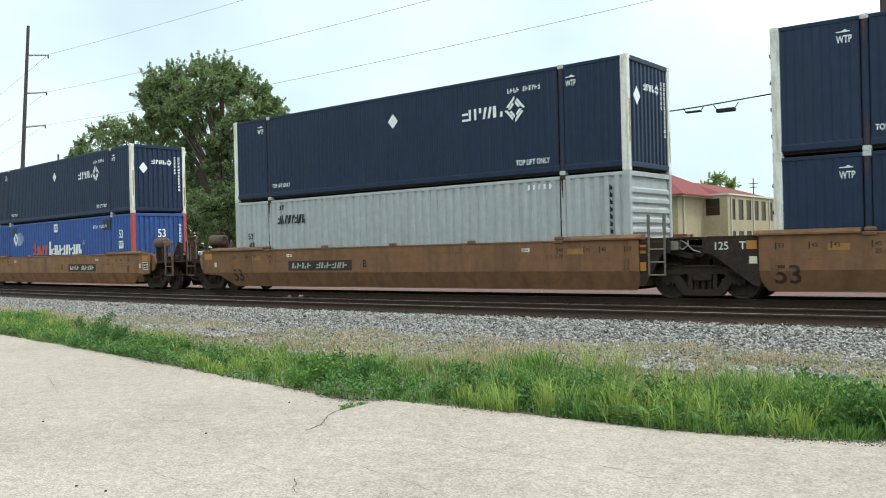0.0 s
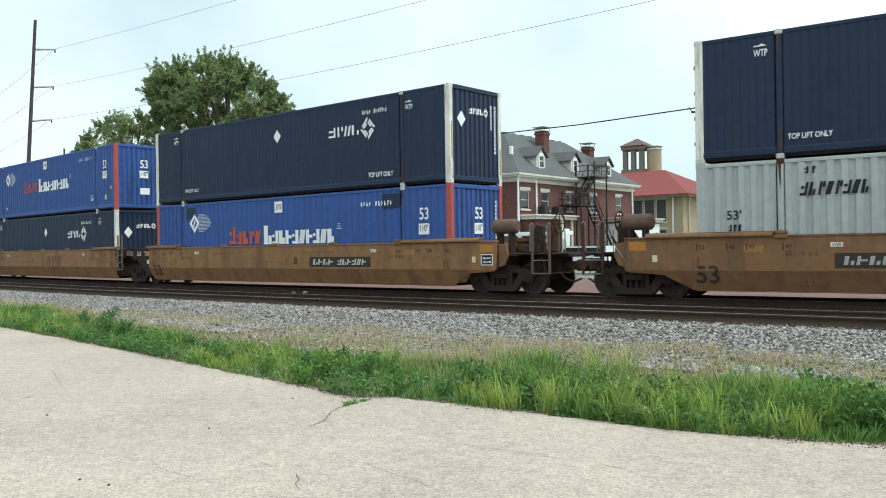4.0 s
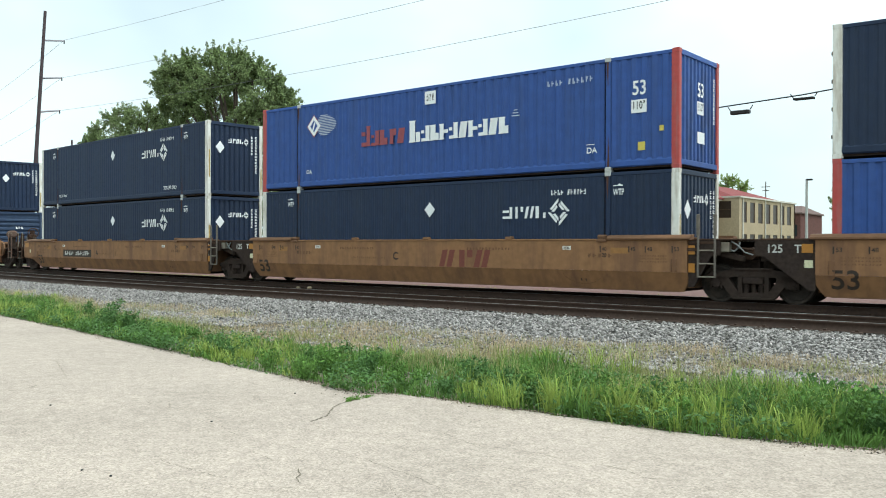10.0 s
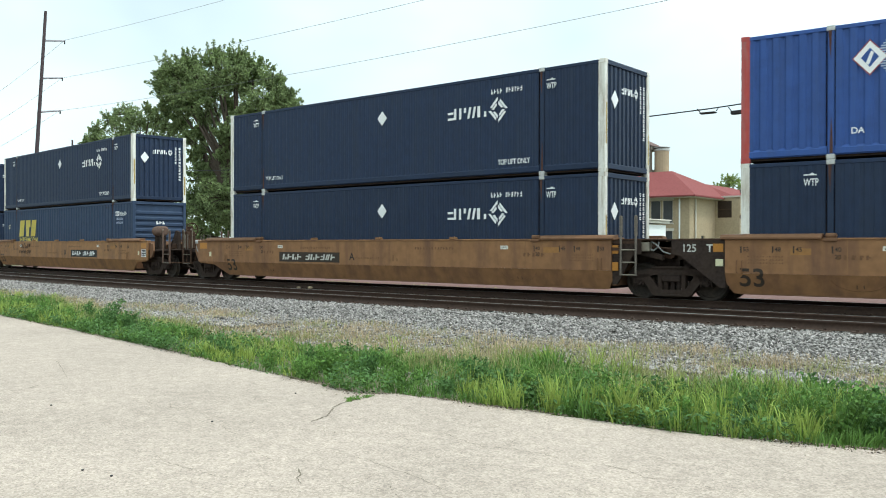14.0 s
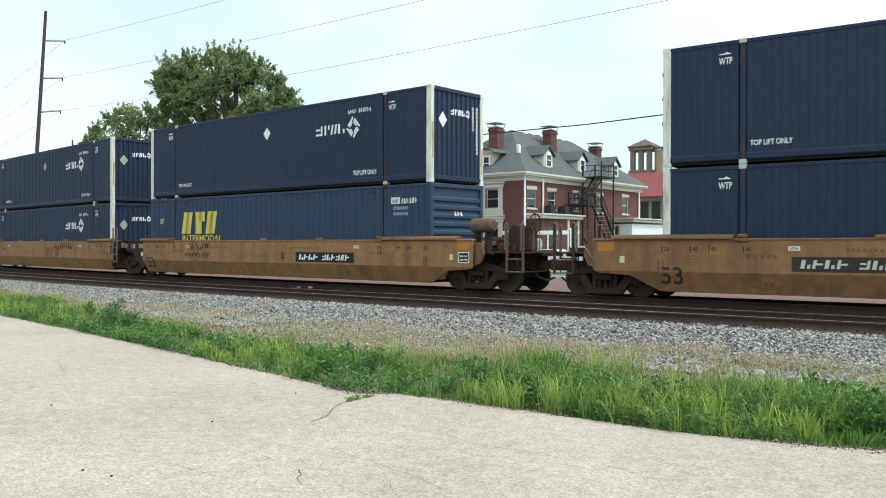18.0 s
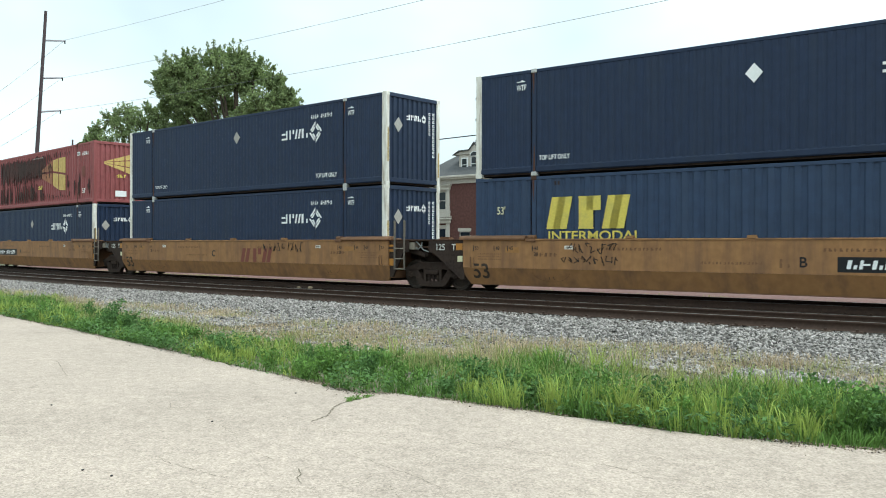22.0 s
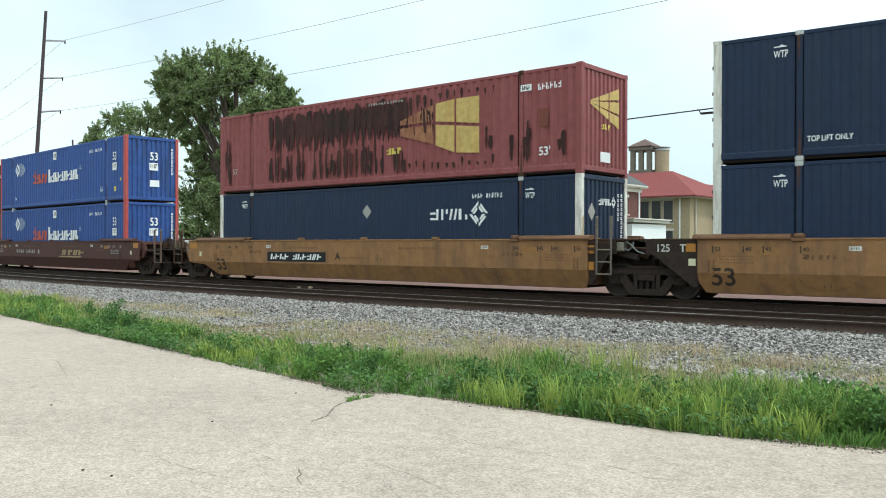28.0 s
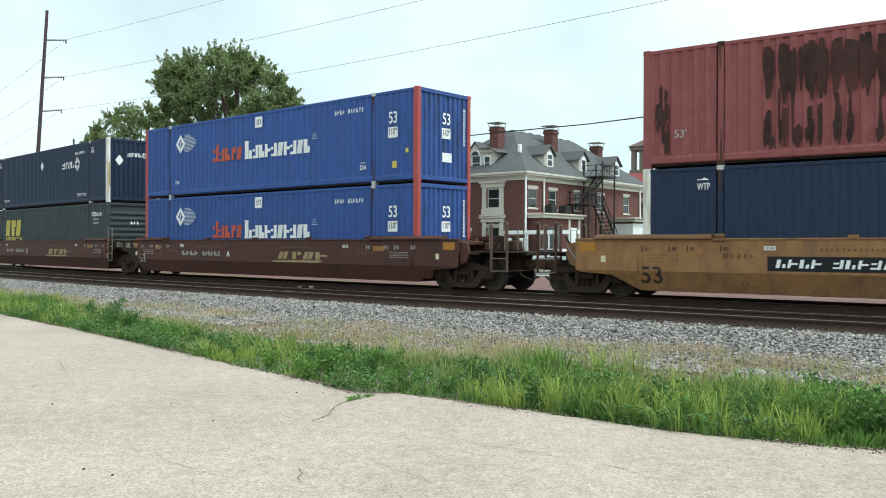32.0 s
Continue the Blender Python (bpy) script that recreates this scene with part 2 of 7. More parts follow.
BRICK = shade("brick", (0.140, 0.068, 0.060), 0.85, vary=0.22, grain=5, stain=(0.125, 0.06, 0.05), stain_scale=0.6, stain_amount=0.6, each=0.12)
CREAM = shade("cream_trim", (0.56, 0.51, 0.45), 0.7, vary=0.08, grain=8, stain=(0.42, 0.385, 0.33), stain_scale=1.2, stain_amount=0.5)
SLATE = shade("grey_shingle", (0.110, 0.110, 0.112), 0.85, vary=0.22, grain=9, stain=(0.075, 0.08, 0.08), stain_scale=0.7, stain_amount=0.5)
REDROOF = shade("red_roof", (0.205, 0.062, 0.060), 0.8, vary=0.15, grain=5, stain=(0.22, 0.07, 0.065), stain_scale=0.4, stain_amount=0.6)
TAN = shade("tan_brick", (0.385, 0.30, 0.20), 0.85, vary=0.12, grain=5, stain=(0.31, 0.245, 0.17), stain_scale=0.5, stain_amount=0.6)
TOWERSTONE = shade("tower_stone", (0.186, 0.167, 0.136), 0.85, vary=0.12, grain=5)
GLASS = shade("window_glass", (0.018, 0.024, 0.028), 0.16, 0.0, vary=0.2, grain=0.6)
# greyer base colour paints a reflection into the school's panes
PALEGLASS = shade("reflection_toned_glazing", (0.055, 0.057, 0.062), 0.3, vary=0.25, grain=0.6)
PRINT = shade("worn_small_print", (0.17, 0.088, 0.042), 0.7, vary=0.2, grain=20)
BROWNGLASS = shade("dark_brown_glazing", (0.035, 0.022, 0.016), 0.4, vary=0.2, grain=3)
BROWNFRAME = shade("brown_window_frame", (0.075, 0.045, 0.030), 0.6, vary=0.1)
DARKMETAL = shade("dark_metal", (0.035, 0.033, 0.032), 0.6, 0.4, vary=0.2)
POLEWOOD = shade("weathered_pole", (0.080, 0.062, 0.052), 0.9, vary=0.25, grain=8, stain=(0.06, 0.05, 0.045), stain_scale=1.5, stain_amount=0.6, bump=0.2)
POLESTEEL = shade("rusty_pole_steel", (0.080, 0.058, 0.062), 0.75, vary=0.2, grain=6, stain=(0.06, 0.046, 0.05), stain_scale=0.8, stain_amount=0.6)
WIRE = shade("wire", (0.16, 0.16, 0.17), 0.5, 0.3)
CABLE = shade("cable", (0.03, 0.03, 0.032), 0.6)
SAIL = shade("sail_yellow", (0.52, 0.37, 0.13), 0.65, vary=0.15, grain=6, stain=(0.45, 0.25, 0.07), stain_scale=1.5, stain_amount=0.6, streak=True)
SAIL_DIM = shade("faded_sail_yellow", (0.30, 0.135, 0.07), 0.7, vary=0.2, grain=6, stain=(0.20, 0.06, 0.05), stain_scale=2.5, stain_amount=0.9, streak=True)
BARK = shade("bark", (0.075, 0.058, 0.045), 0.95, vary=0.3, grain=10, bump=0.5, bump_scale=12)
LEAF = shade("leaf", (0.200, 0.255, 0.105), 0.6, vary=0.2, grain=0.5, island=0.5, through=0.3)
LEAF_LIGHT = shade("light_leaf", (0.23, 0.31, 0.085), 0.6, vary=0.2, grain=0.5, island=0.45, through=0.3)
NEEDLE = shade("spruce_needle", (0.095, 0.112, 0.066), 0.7, vary=0.15, grain=1, island=0.5)
CARWHITE = shade("white_car_paint", (0.70, 0.71, 0.72), 0.25, vary=0.02)
CARDARK = shade("dark_car_paint", (0.05, 0.055, 0.06), 0.25, vary=0.02)
TYRE = shade("tyre_rubber", (0.02, 0.02, 0.02), 0.85, vary=0.1)


def pavement_material():
    """Light chip-seal: coarse pale aggregate in worn binder, with broad soiling."""
    m = bpy.data.materials.new("chip_seal")
    m.use_nodes = True
    n, l = m.node_tree.nodes, m.node_tree.links
    b = n["Principled BSDF"]
    b.inputs["Roughness"].default_value = 0.95
    b.inputs["Specular IOR Level"].default_value = 0.12
    tc = n.new("ShaderNodeTexCoord")
    chips = n.new("ShaderNodeTexVoronoi")
    chips.inputs["Scale"].default_value = 62.0
    l.new(tc.outputs["Object"], chips.inputs["Vector"])
    tone = n.new("ShaderNodeValToRGB")
    e = tone.color_ramp.elements
    e[0].position, e[0].color = 0.0, (0.300, 0.245, 0.205, 1)
    e[1].position, e[1].color = 1.0, (0.482, 0.394, 0.332, 1)
    sep = n.new("ShaderNodeSeparateColor")
    l.new(chips.outputs["Color"], sep.inputs[0])
    l.new(sep.outputs[0], tone.inputs["Fac"])
    big = n.new("ShaderNodeTexNoise")
    big.inputs["Scale"].default_value, big.inputs["Detail"].default_value = 0.45, 8.0
    l.new(tc.outputs["Object"], big.inputs["Vector"])
    mid = n.new("ShaderNodeTexNoise")
    mid.inputs["Scale"].default_value, mid.inputs["Detail"].default_value = 7.0, 6.0
    l.new(tc.outputs["Object"], mid.inputs["Vector"])
    add = n.new("ShaderNodeMath")
    add.operation = "ADD"
    l.new(big.outputs["Fac"], add.inputs[0]), l.new(mid.outputs["Fac"], add.inputs[1])
    mr = n.new("ShaderNodeMapRange")
    mr.inputs["From Min"].default_value, mr.inputs["From Max"].default_value = 0.7, 1.3
    mr.inputs["To Min"].default_value, mr.inputs["To Max"].default_value = 0.84, 1.12
    l.new(add.outputs[0], mr.inputs["Value"])
    sc = n.new("ShaderNodeVectorMath")
    sc.operation = "SCALE"
    l.new(tone.outputs[0], sc.inputs[0]), l.new(mr.outputs[0], sc.inputs["Scale"])
    speck = n.new("ShaderNodeTexNoise")
    speck.inputs["Scale"].default_value, speck.inputs["Detail"].default_value = 38.0, 3.0
    l.new(tc.outputs["Object"], speck.inputs["Vector"])
    dark = n.new("ShaderNodeMapRange")
    dark.inputs["From Min"].default_value, dark.inputs["From Max"].default_value = 0.60, 0.70
    dark.inputs["To Max"].default_value = 0.40
    l.new(speck.outputs["Fac"], dark.inputs["Value"])
    mx = n.new("ShaderNodeMix")
    mx.data_type = "RGBA"
    mx.inputs["B"].default_value = (0.13, 0.11, 0.09, 1)
    l.new(dark.outputs[0], mx.inputs["Factor"])
    l.new(sc.outputs[0], mx.inputs["A"])
    l.new(mx.outputs["Result"], b.inputs["Base Color"])
    bp = n.new("ShaderNodeBump")
    bp.inputs["Strength"].default_value, bp.inputs["Distance"].default_value = 0.6, 0.006
    l.new(chips.outputs["Distance"], bp.inputs["Height"])
    l.new(bp.outputs[0], b.inputs["Normal"])
    return m


CHIPSEAL = pavement_material()
CRACK = shade("crack_fill", (0.15, 0.125, 0.095), 0.95, vary=0.3, grain=30)


# ---- mesh building ----
class Build:
    """Collects vertices and faces of one mesh."""

    def __init__(self):
        self.v, self.f = [], []

    def add(self, verts, faces):
        k = len(self.v)
        self.v.extend(verts)
        self.f.extend([tuple(k + i for i in face) for face in faces])
        return self

    def box(self, x0, x1, y0, y1, z0, z1, bevel=0.0):
        x0, x1, y0, y1, z0, z1 = min(x0, x1), max(x0, x1), min(y0, y1), max(y0, y1), min(z0, z1), max(z0, z1)
        b = min(bevel, 0.45 * min(x1 - x0, y1 - y0, z1 - z0))
        if b <= 0:
            return self.add([(x, y, z) for x in (x0, x1) for y in (y0, y1) for z in (z0, z1)],
                            [(0, 1, 3, 2), (4, 6, 7, 5), (0, 4, 5, 1), (2, 3, 7, 6), (0, 2, 6, 4), (1, 5, 7, 3)])
        verts, key = [], {}
        for ix, x in enumerate((x0, x1)):
            for iy, y in enumerate((y0, y1)):
                for iz, z in enumerate((z0, z1)):
                    sx, sy, sz = (b, -b)[ix], (b, -b)[iy], (b, -b)[iz]
                    for axis, p in enumerate(((x, y + sy, z + sz), (x + sx, y, z + sz), (x + sx, y + sy, z))):
                        key[ix, iy, iz, axis] = len(verts)
                        verts.append(p)
        faces = []
        for s in (0, 1):
            ring = ((0, 0), (1, 0), (1, 1), (0, 1))
            faces.append(tuple(key[s, a, c, 0] for a, c in (ring if s else ring[::-1])))
            faces.append(tuple(key[a, s, c, 1] for a, c in (ring[::-1] if s else ring)))
            faces.append(tuple(key[a, c, s, 2] for a, c in (ring if s else ring[::-1])))
        for a in (0, 1):
            for c in (0, 1):
                faces.append((key[0, a, c, 1], key[1, a, c, 1], key[1, a, c, 2], key[0, a, c, 2]))
                faces.append((key[a, 0, c, 0], key[a, 1, c, 0], key[a, 1, c, 2], key[a, 0, c, 2]))
                faces.append((key[a, c, 0, 0], key[a, c, 1, 0], key[a, c, 1, 1], key[a, c, 0, 1]))
                for d in (0, 1):
                    faces.append((key[a, c, d, 0], key[a, c, d, 1], key[a, c, d, 2]))
        return self.add(verts, faces)

    def tube(self, p, q, r, seg=10, r2=None, caps=True):
        p, q = Vector(p), Vector(q)
        way = (q - p).normalized()
        a = way.orthogonal().normalized()
        c = way.cross(a)
        r2 = r if r2 is None else r2
        ring = [(math.cos(2 * math.pi * i / seg), math.sin(2 * math.pi * i / seg)) for i in range(seg)]
        verts = [tuple(p + (a * x + c * y) * r) for x, y in ring] + [tuple(q + (a * x + c * y) * r2) for x, y in ring]
        faces = [(i, (i + 1) % seg, seg + (i + 1) % seg, seg + i) for i in range(seg)]
        if caps:
            faces += [tuple(range(seg))[::-1], tuple(range(seg, 2 * seg))]
        return self.add(verts, faces)

    def line(self, points, r, seg=8):
        """One unbroken tube through the points."""
        pts = [Vector(p) for p in points]
        verts, side = [], None
        for i, p in enumerate(pts):
            way = (pts[min(i + 1, len(pts) - 1)] - pts[max(i - 1, 0)]).normalized()
            side = way.orthogonal().normalized() if side is None else (side - way * side.dot(way)).normalized()
            up = way.cross(side)
            verts += [tuple(p + (side * math.cos(2 * math.pi * k / seg) + up * math.sin(2 * math.pi * k / seg)) * r) for k in range(seg)]
        n = len(pts)
        faces = [(i * seg + k, i * seg + (k + 1) % seg, (i + 1) * seg + (k + 1) % seg, (i + 1) * seg + k) for i in range(n - 1) for k in range(seg)]
        return self.add(verts, faces + [tuple(range(seg))[::-1], tuple(range((n - 1) * seg, n * seg))])

    def plate(self, outline, axis, lo, hi):
        """A flat outline given in the two other axes, made thick from lo to hi along axis."""
        def at(a, c, h):
            return {"x": (h, a, c), "y": (a, h, c), "z": (a, c, h)}[axis]
        k = len(outline)
        verts = [at(a, c, lo) for a, c in outline] + [at(a, c, hi) for a, c in outline]
        faces = [tuple(range(k)), tuple(range(k, 2 * k))[::-1]] + [(i, k + i, k + (i + 1) % k, (i + 1) % k) for i in range(k)]
        return self.add(verts, faces)

    def mesh(self, name, material, smooth=False):
        me = bpy.data.meshes.new(name)
        me.from_pydata(self.v, [], self.f)
        bm = bmesh.new()
        bm.from_mesh(me)
        bmesh.ops.recalc_face_normals(bm, faces=bm.faces)
        bm.to_mesh(me)
        bm.free()
        if material:
            me.materials.append(material)
        if smooth:
            me.shade_smooth()
        return me


STROKES = {"stem", "logo", "number", "stencil", "small_print", "speed_line", "peeled_paint", "ridge_vents"}


def part(name, build, material, parent, label="", smooth=False):
    me = build if isinstance(build, bpy.types.Mesh) else build.mesh(name, material, smooth)
    ob = new(name, me)
    ob.parent = parent
    if label:
        tagged(ob, label)
    if name in STROKES:
        tagged(ob, kind="stuff")
    return ob


def raw_mesh(name, verts, faces_per, loops, material):
    """A large mesh out of number arrays: faces_per corners for every face."""
    me = bpy.data.meshes.new(name)
    count = len(loops) // faces_per
    me.vertices.add(len(verts))
    me.vertices.foreach_set("co", np.asarray(verts, dtype=np.float32).ravel())
    me.loops.add(len(loops))
    me.loops.foreach_set("vertex_index", np.asarray(loops, dtype=np.int32))
    me.polygons.add(count)
    me.polygons.foreach_set("loop_start", np.arange(0, len(loops), faces_per, dtype=np.int32))
    me.materials.append(material)
    me.update(calc_edges=True)
    return me


LETTERS = {}


def letters(text, height):
    """The mesh of a word in the built-in font, in the x-y plane, from its left foot."""
    if (text, height) not in LETTERS:
        curve = bpy.data.curves.new("word", "FONT")
        curve.body, curve.size = text, height / 0.72
        curve.offset = 0.022 * height
        ob = bpy.data.objects.new("word", curve)
        scene.collection.objects.link(ob)
        bpy.context.view_layer.update()
        me = bpy.data.meshes.new_from_object(ob.evaluated_get(bpy.context.evaluated_depsgraph_get()))
        bpy.data.objects.remove(ob)
        LETTERS[text, height] = me
    return LETTERS[text, height].copy()


def word(name, text, height, material, parent, where, front=False, squeeze=1.0, bold=0.0):
    """Writing on the near side (facing -y) or, with front, on an end that faces +x."""
    me = letters(text, height)
    me.materials.clear()
    me.materials.append(material)
    m = Matrix.Translation(where) @ (Matrix.Rotation(radians(90), 4, "Z") if front else Matrix()) @ Matrix.Rotation(radians(90), 4, "X") @ Matrix.Diagonal((squeeze, 1, 1, 1))
    me.transform(m)
    ob = new(name, me)
    ob.parent = parent
    return ob


def bars(x0, x1, z0, z1, count, y, seed=1, gap=0.25, front=False, weight=0.3, slant=0.0, serif=0.0):
    """Plain strokes that stand for lettering of this size: bars, stubs and slanted strokes."""
    b, rng = Build(), random.Random(seed)
    w = (x1 - x0) / count
    tall, kind = z1 - z0, 0
    for i in range(count):
        a, c = x0 + i * w + w * gap / 2, x0 + (i + 1) * w - w * gap / 2
        kind = (kind + rng.choice((1, 2, 3))) % 5
        full = c - a
        t = full * weight * 1.25
        bar = lambda p, q, lo, hi: [(p, z0 + tall * lo), (q, z0 + tall * lo), (q, z0 + tall * hi), (p, z0 + tall * hi)]
        rows = {0: (bar(a, a + t, 0, 1), bar(a + t * 1.02, c, 0.40, 0.62)),
                1: (bar(c - t, c, 0, 1), bar(a, c - t * 1.02, 0.0, 0.20), bar(a, c - t * 1.35, 0.52, 0.72)),
                2: ([(a, z0), (a + t, z0), (a + t + full * 0.22, z1), (a + full * 0.22, z1)], [(c - t - full * 0.22, z0), (c - full * 0.22, z0), (c, z1), (c - t, z1)]),
                3: (bar(a, a + t * 1.3, 0, 1), bar(c - t, c, 0.0, 0.46)),
                4: (bar(a + full * 0.2, a + full * 0.2 + t, 0, 1), bar(c - t, c, 0.56, 1.0))}[kind]
        for out in rows:
            if serif and out[0][0] == out[3][0] and out[2][1] - out[0][1] > 0.9 * tall:
                (p, lo), (q, _), (_, hi), _ = out
                e, h = serif * w * 0.6, tall * 0.06
                out = [(p - e, lo), (q + e, lo), (q + e, lo + h), (q, lo + h), (q, hi - h), (q + e, hi - h), (q + e, hi), (p - e, hi), (p - e, hi - h), (p, hi - h), (p, lo + h), (p - e, lo + h)]
            out = [(u + slant * (v - z0), v) for u, v in out]
            b.plate(out, "x" if front else "y", y if front else y - 0.003, y + 0.003 if front else y)
    return b


def thing(name, label, category, group="", kind=""):
    return tagged(new(name), label, category, group, kind)

# ---- the line of the railway: bent to fit the camera's view, straight beyond its ends ----
CURVE_Y, CURVE_A = 21.454, 1.6248 / 900.0
XS = np.linspace(-260.0, 90.0, 7001)
UU = XS + 14.0
YS = CURVE_Y + CURVE_A * np.clip(UU, -66.0, 30.0) ** 2 + np.where(UU < -66, 2 * CURVE_A * -66.0 * (UU + 66.0), 0) + np.where(UU > 30, 2 * CURVE_A * 30.0 * (UU - 30.0), 0)
ARC = np.concatenate(([0.0], np.cumsum(np.hypot(np.diff(XS), np.diff(YS)))))
ARC = ARC - np.interp(-14.0, XS, ARC) - 14.0


def on_line(s, side=0.0):
    """The point s metres along the train's track and so far to its side (negative: towards the car park), and the way of the track."""
    x = np.interp(s, ARC, XS)
    y = np.interp(x, XS, YS)
    d = 2 * CURVE_A * np.clip(x + 14.0, -66.0, 30.0)
    k = 1.0 / np.sqrt(1 + d * d)
    return x - side * d * k, y + side * k, math.degrees(math.atan(d)) if np.isscalar(s) else d


def line_pose(s, half=9.8, side=0.0, z=0.0):
    """The pose of a vehicle whose two bearings are half metres before and behind s."""
    ax, ay, _ = on_line(float(s + half), side)
    bx, by, _ = on_line(float(s - half), side)
    return pose((ax + bx) / 2, (ay + by) / 2, z, 0, 0, math.degrees(math.atan2(ay - by, ax - bx)))


def strip(profile, s0, s1, step, name, material):
    """A sheet or bar swept along the railway: profile is a row of (side, height)."""
    ss = np.arange(s0, s1 + step / 2, step)
    rows = []
    for side, z in profile:
        x, y, _ = on_line(ss, side)
        rows.append(np.stack([x, y, np.full_like(x, z)], 1))
    verts = np.stack(rows, 1).reshape(-1, 3)
    k = len(profile)
    i = np.arange(len(ss) - 1)[:, None] * k + np.arange(k - 1)[None, :]
    quads = np.stack([i, i + 1, i + k + 1, i + k], -1).reshape(-1)
    return raw_mesh(name, verts, 4, quads, material)


def track(name, side, label):
    bed = thing(name, label, "railway track", kind="structure")
    for gauge in (-0.7525, 0.7525):
        c = side + gauge
        web = [(c - 0.076, -0.175), (c - 0.070, -0.160), (c - 0.012, -0.145), (c - 0.010, -0.05), (c - 0.036, -0.035), (c - 0.036, -0.008), (c - 0.026, -0.0015)]
        web = web + [(2 * c - a, z) for a, z in web[::-1]] + [web[0]]
        rail = part("rail", strip(web, -150, 40, 1.0, "rail", RAIL), None, bed, "rust-brown steel rail")
        part("running_surface", strip([(c - 0.030, -0.0005), (c - 0.022, 0.002), (c + 0.022, 0.002), (c + 0.030, -0.0005)], -150, 40, 1.0, "running_surface", RAIL_TOP), None, rail, "worn bright top of the rail")
    tie = Build().box(-0.115, 0.115, -1.30, 1.30, -0.36, -0.18, 0.012).mesh("tie", TIE)
    plate = Build()
    for g in (-0.7525, 0.7525):
        plate.box(-0.09, 0.09, g - 0.19, g + 0.19, -0.18, -0.166, 0.004)
        for a in (-0.11, 0.11):
            plate.box(-0.03, 0.03, g + a - 0.02, g + a + 0.02, -0.17, -0.130, 0.006)
    plates = plate.mesh("tie_plate", RAIL)
    rest = Build()
    n = 0
    for i in range(int(180 / 0.53)):
        s = -146 + i * 0.53
        x, y, turn = on_line(float(s), side)
        m = pose(x, y, random.uniform(-0.012, 0.006), 0, 0, turn + random.uniform(-0.8, 0.8))
        if -48 < s < 6:
            ob = part("tie", tie, None, bed)
            ob.matrix_basis = m
            pl = part("tie_plate", plates, None, bed)
            pl.matrix_basis = pose(x, y, 0, 0, 0, turn)
        else:
            k = Build().box(-0.115, 0.115, -1.30, 1.30, -0.36, -0.18)
            rest.add([tuple(m @ Vector(p)) for p in k.v], k.f)
    tagged(part("far_ties", rest, TIE, bed), "dark weathered wooden ties farther along", kind="stuff")
    return bed


TRAIN_SIDE, EMPTY_SIDE = 0.0, -4.22

# ---- containers ----
CL, CH, CW = 16.154, 3.0, 2.59
HX, HY = CL / 2, CW / 2


def corrugated(x0, x1, z0, z1, pitch, depth, face, out):
    """An upright corrugated sheet along x with its outer ridges at y = face; out = -1 or 1 is the side it faces."""
    b = Build()
    count = max(1, round((x1 - x0) / pitch))
    w = (x1 - x0) / count
    line = []
    for i in range(count):
        a = x0 + i * w
        line += [(a, face), (a + w * 0.42, face), (a + w * 0.56, face - out * depth), (a + w * 0.86, face - out * depth)]
    line.append((x1, face))
    k = len(line)
    verts = [(x, y, z0) for x, y in line] + [(x, y, z1) for x, y in line]
    return b.add(verts, [(i, i + 1, k + i + 1, k + i) for i in range(k - 1)])


def turned(build):
    """The same pieces turned a quarter, so that what faced -y faces +x."""
    build.v = [(-y, x, z) for x, y, z in build.v]
    return build


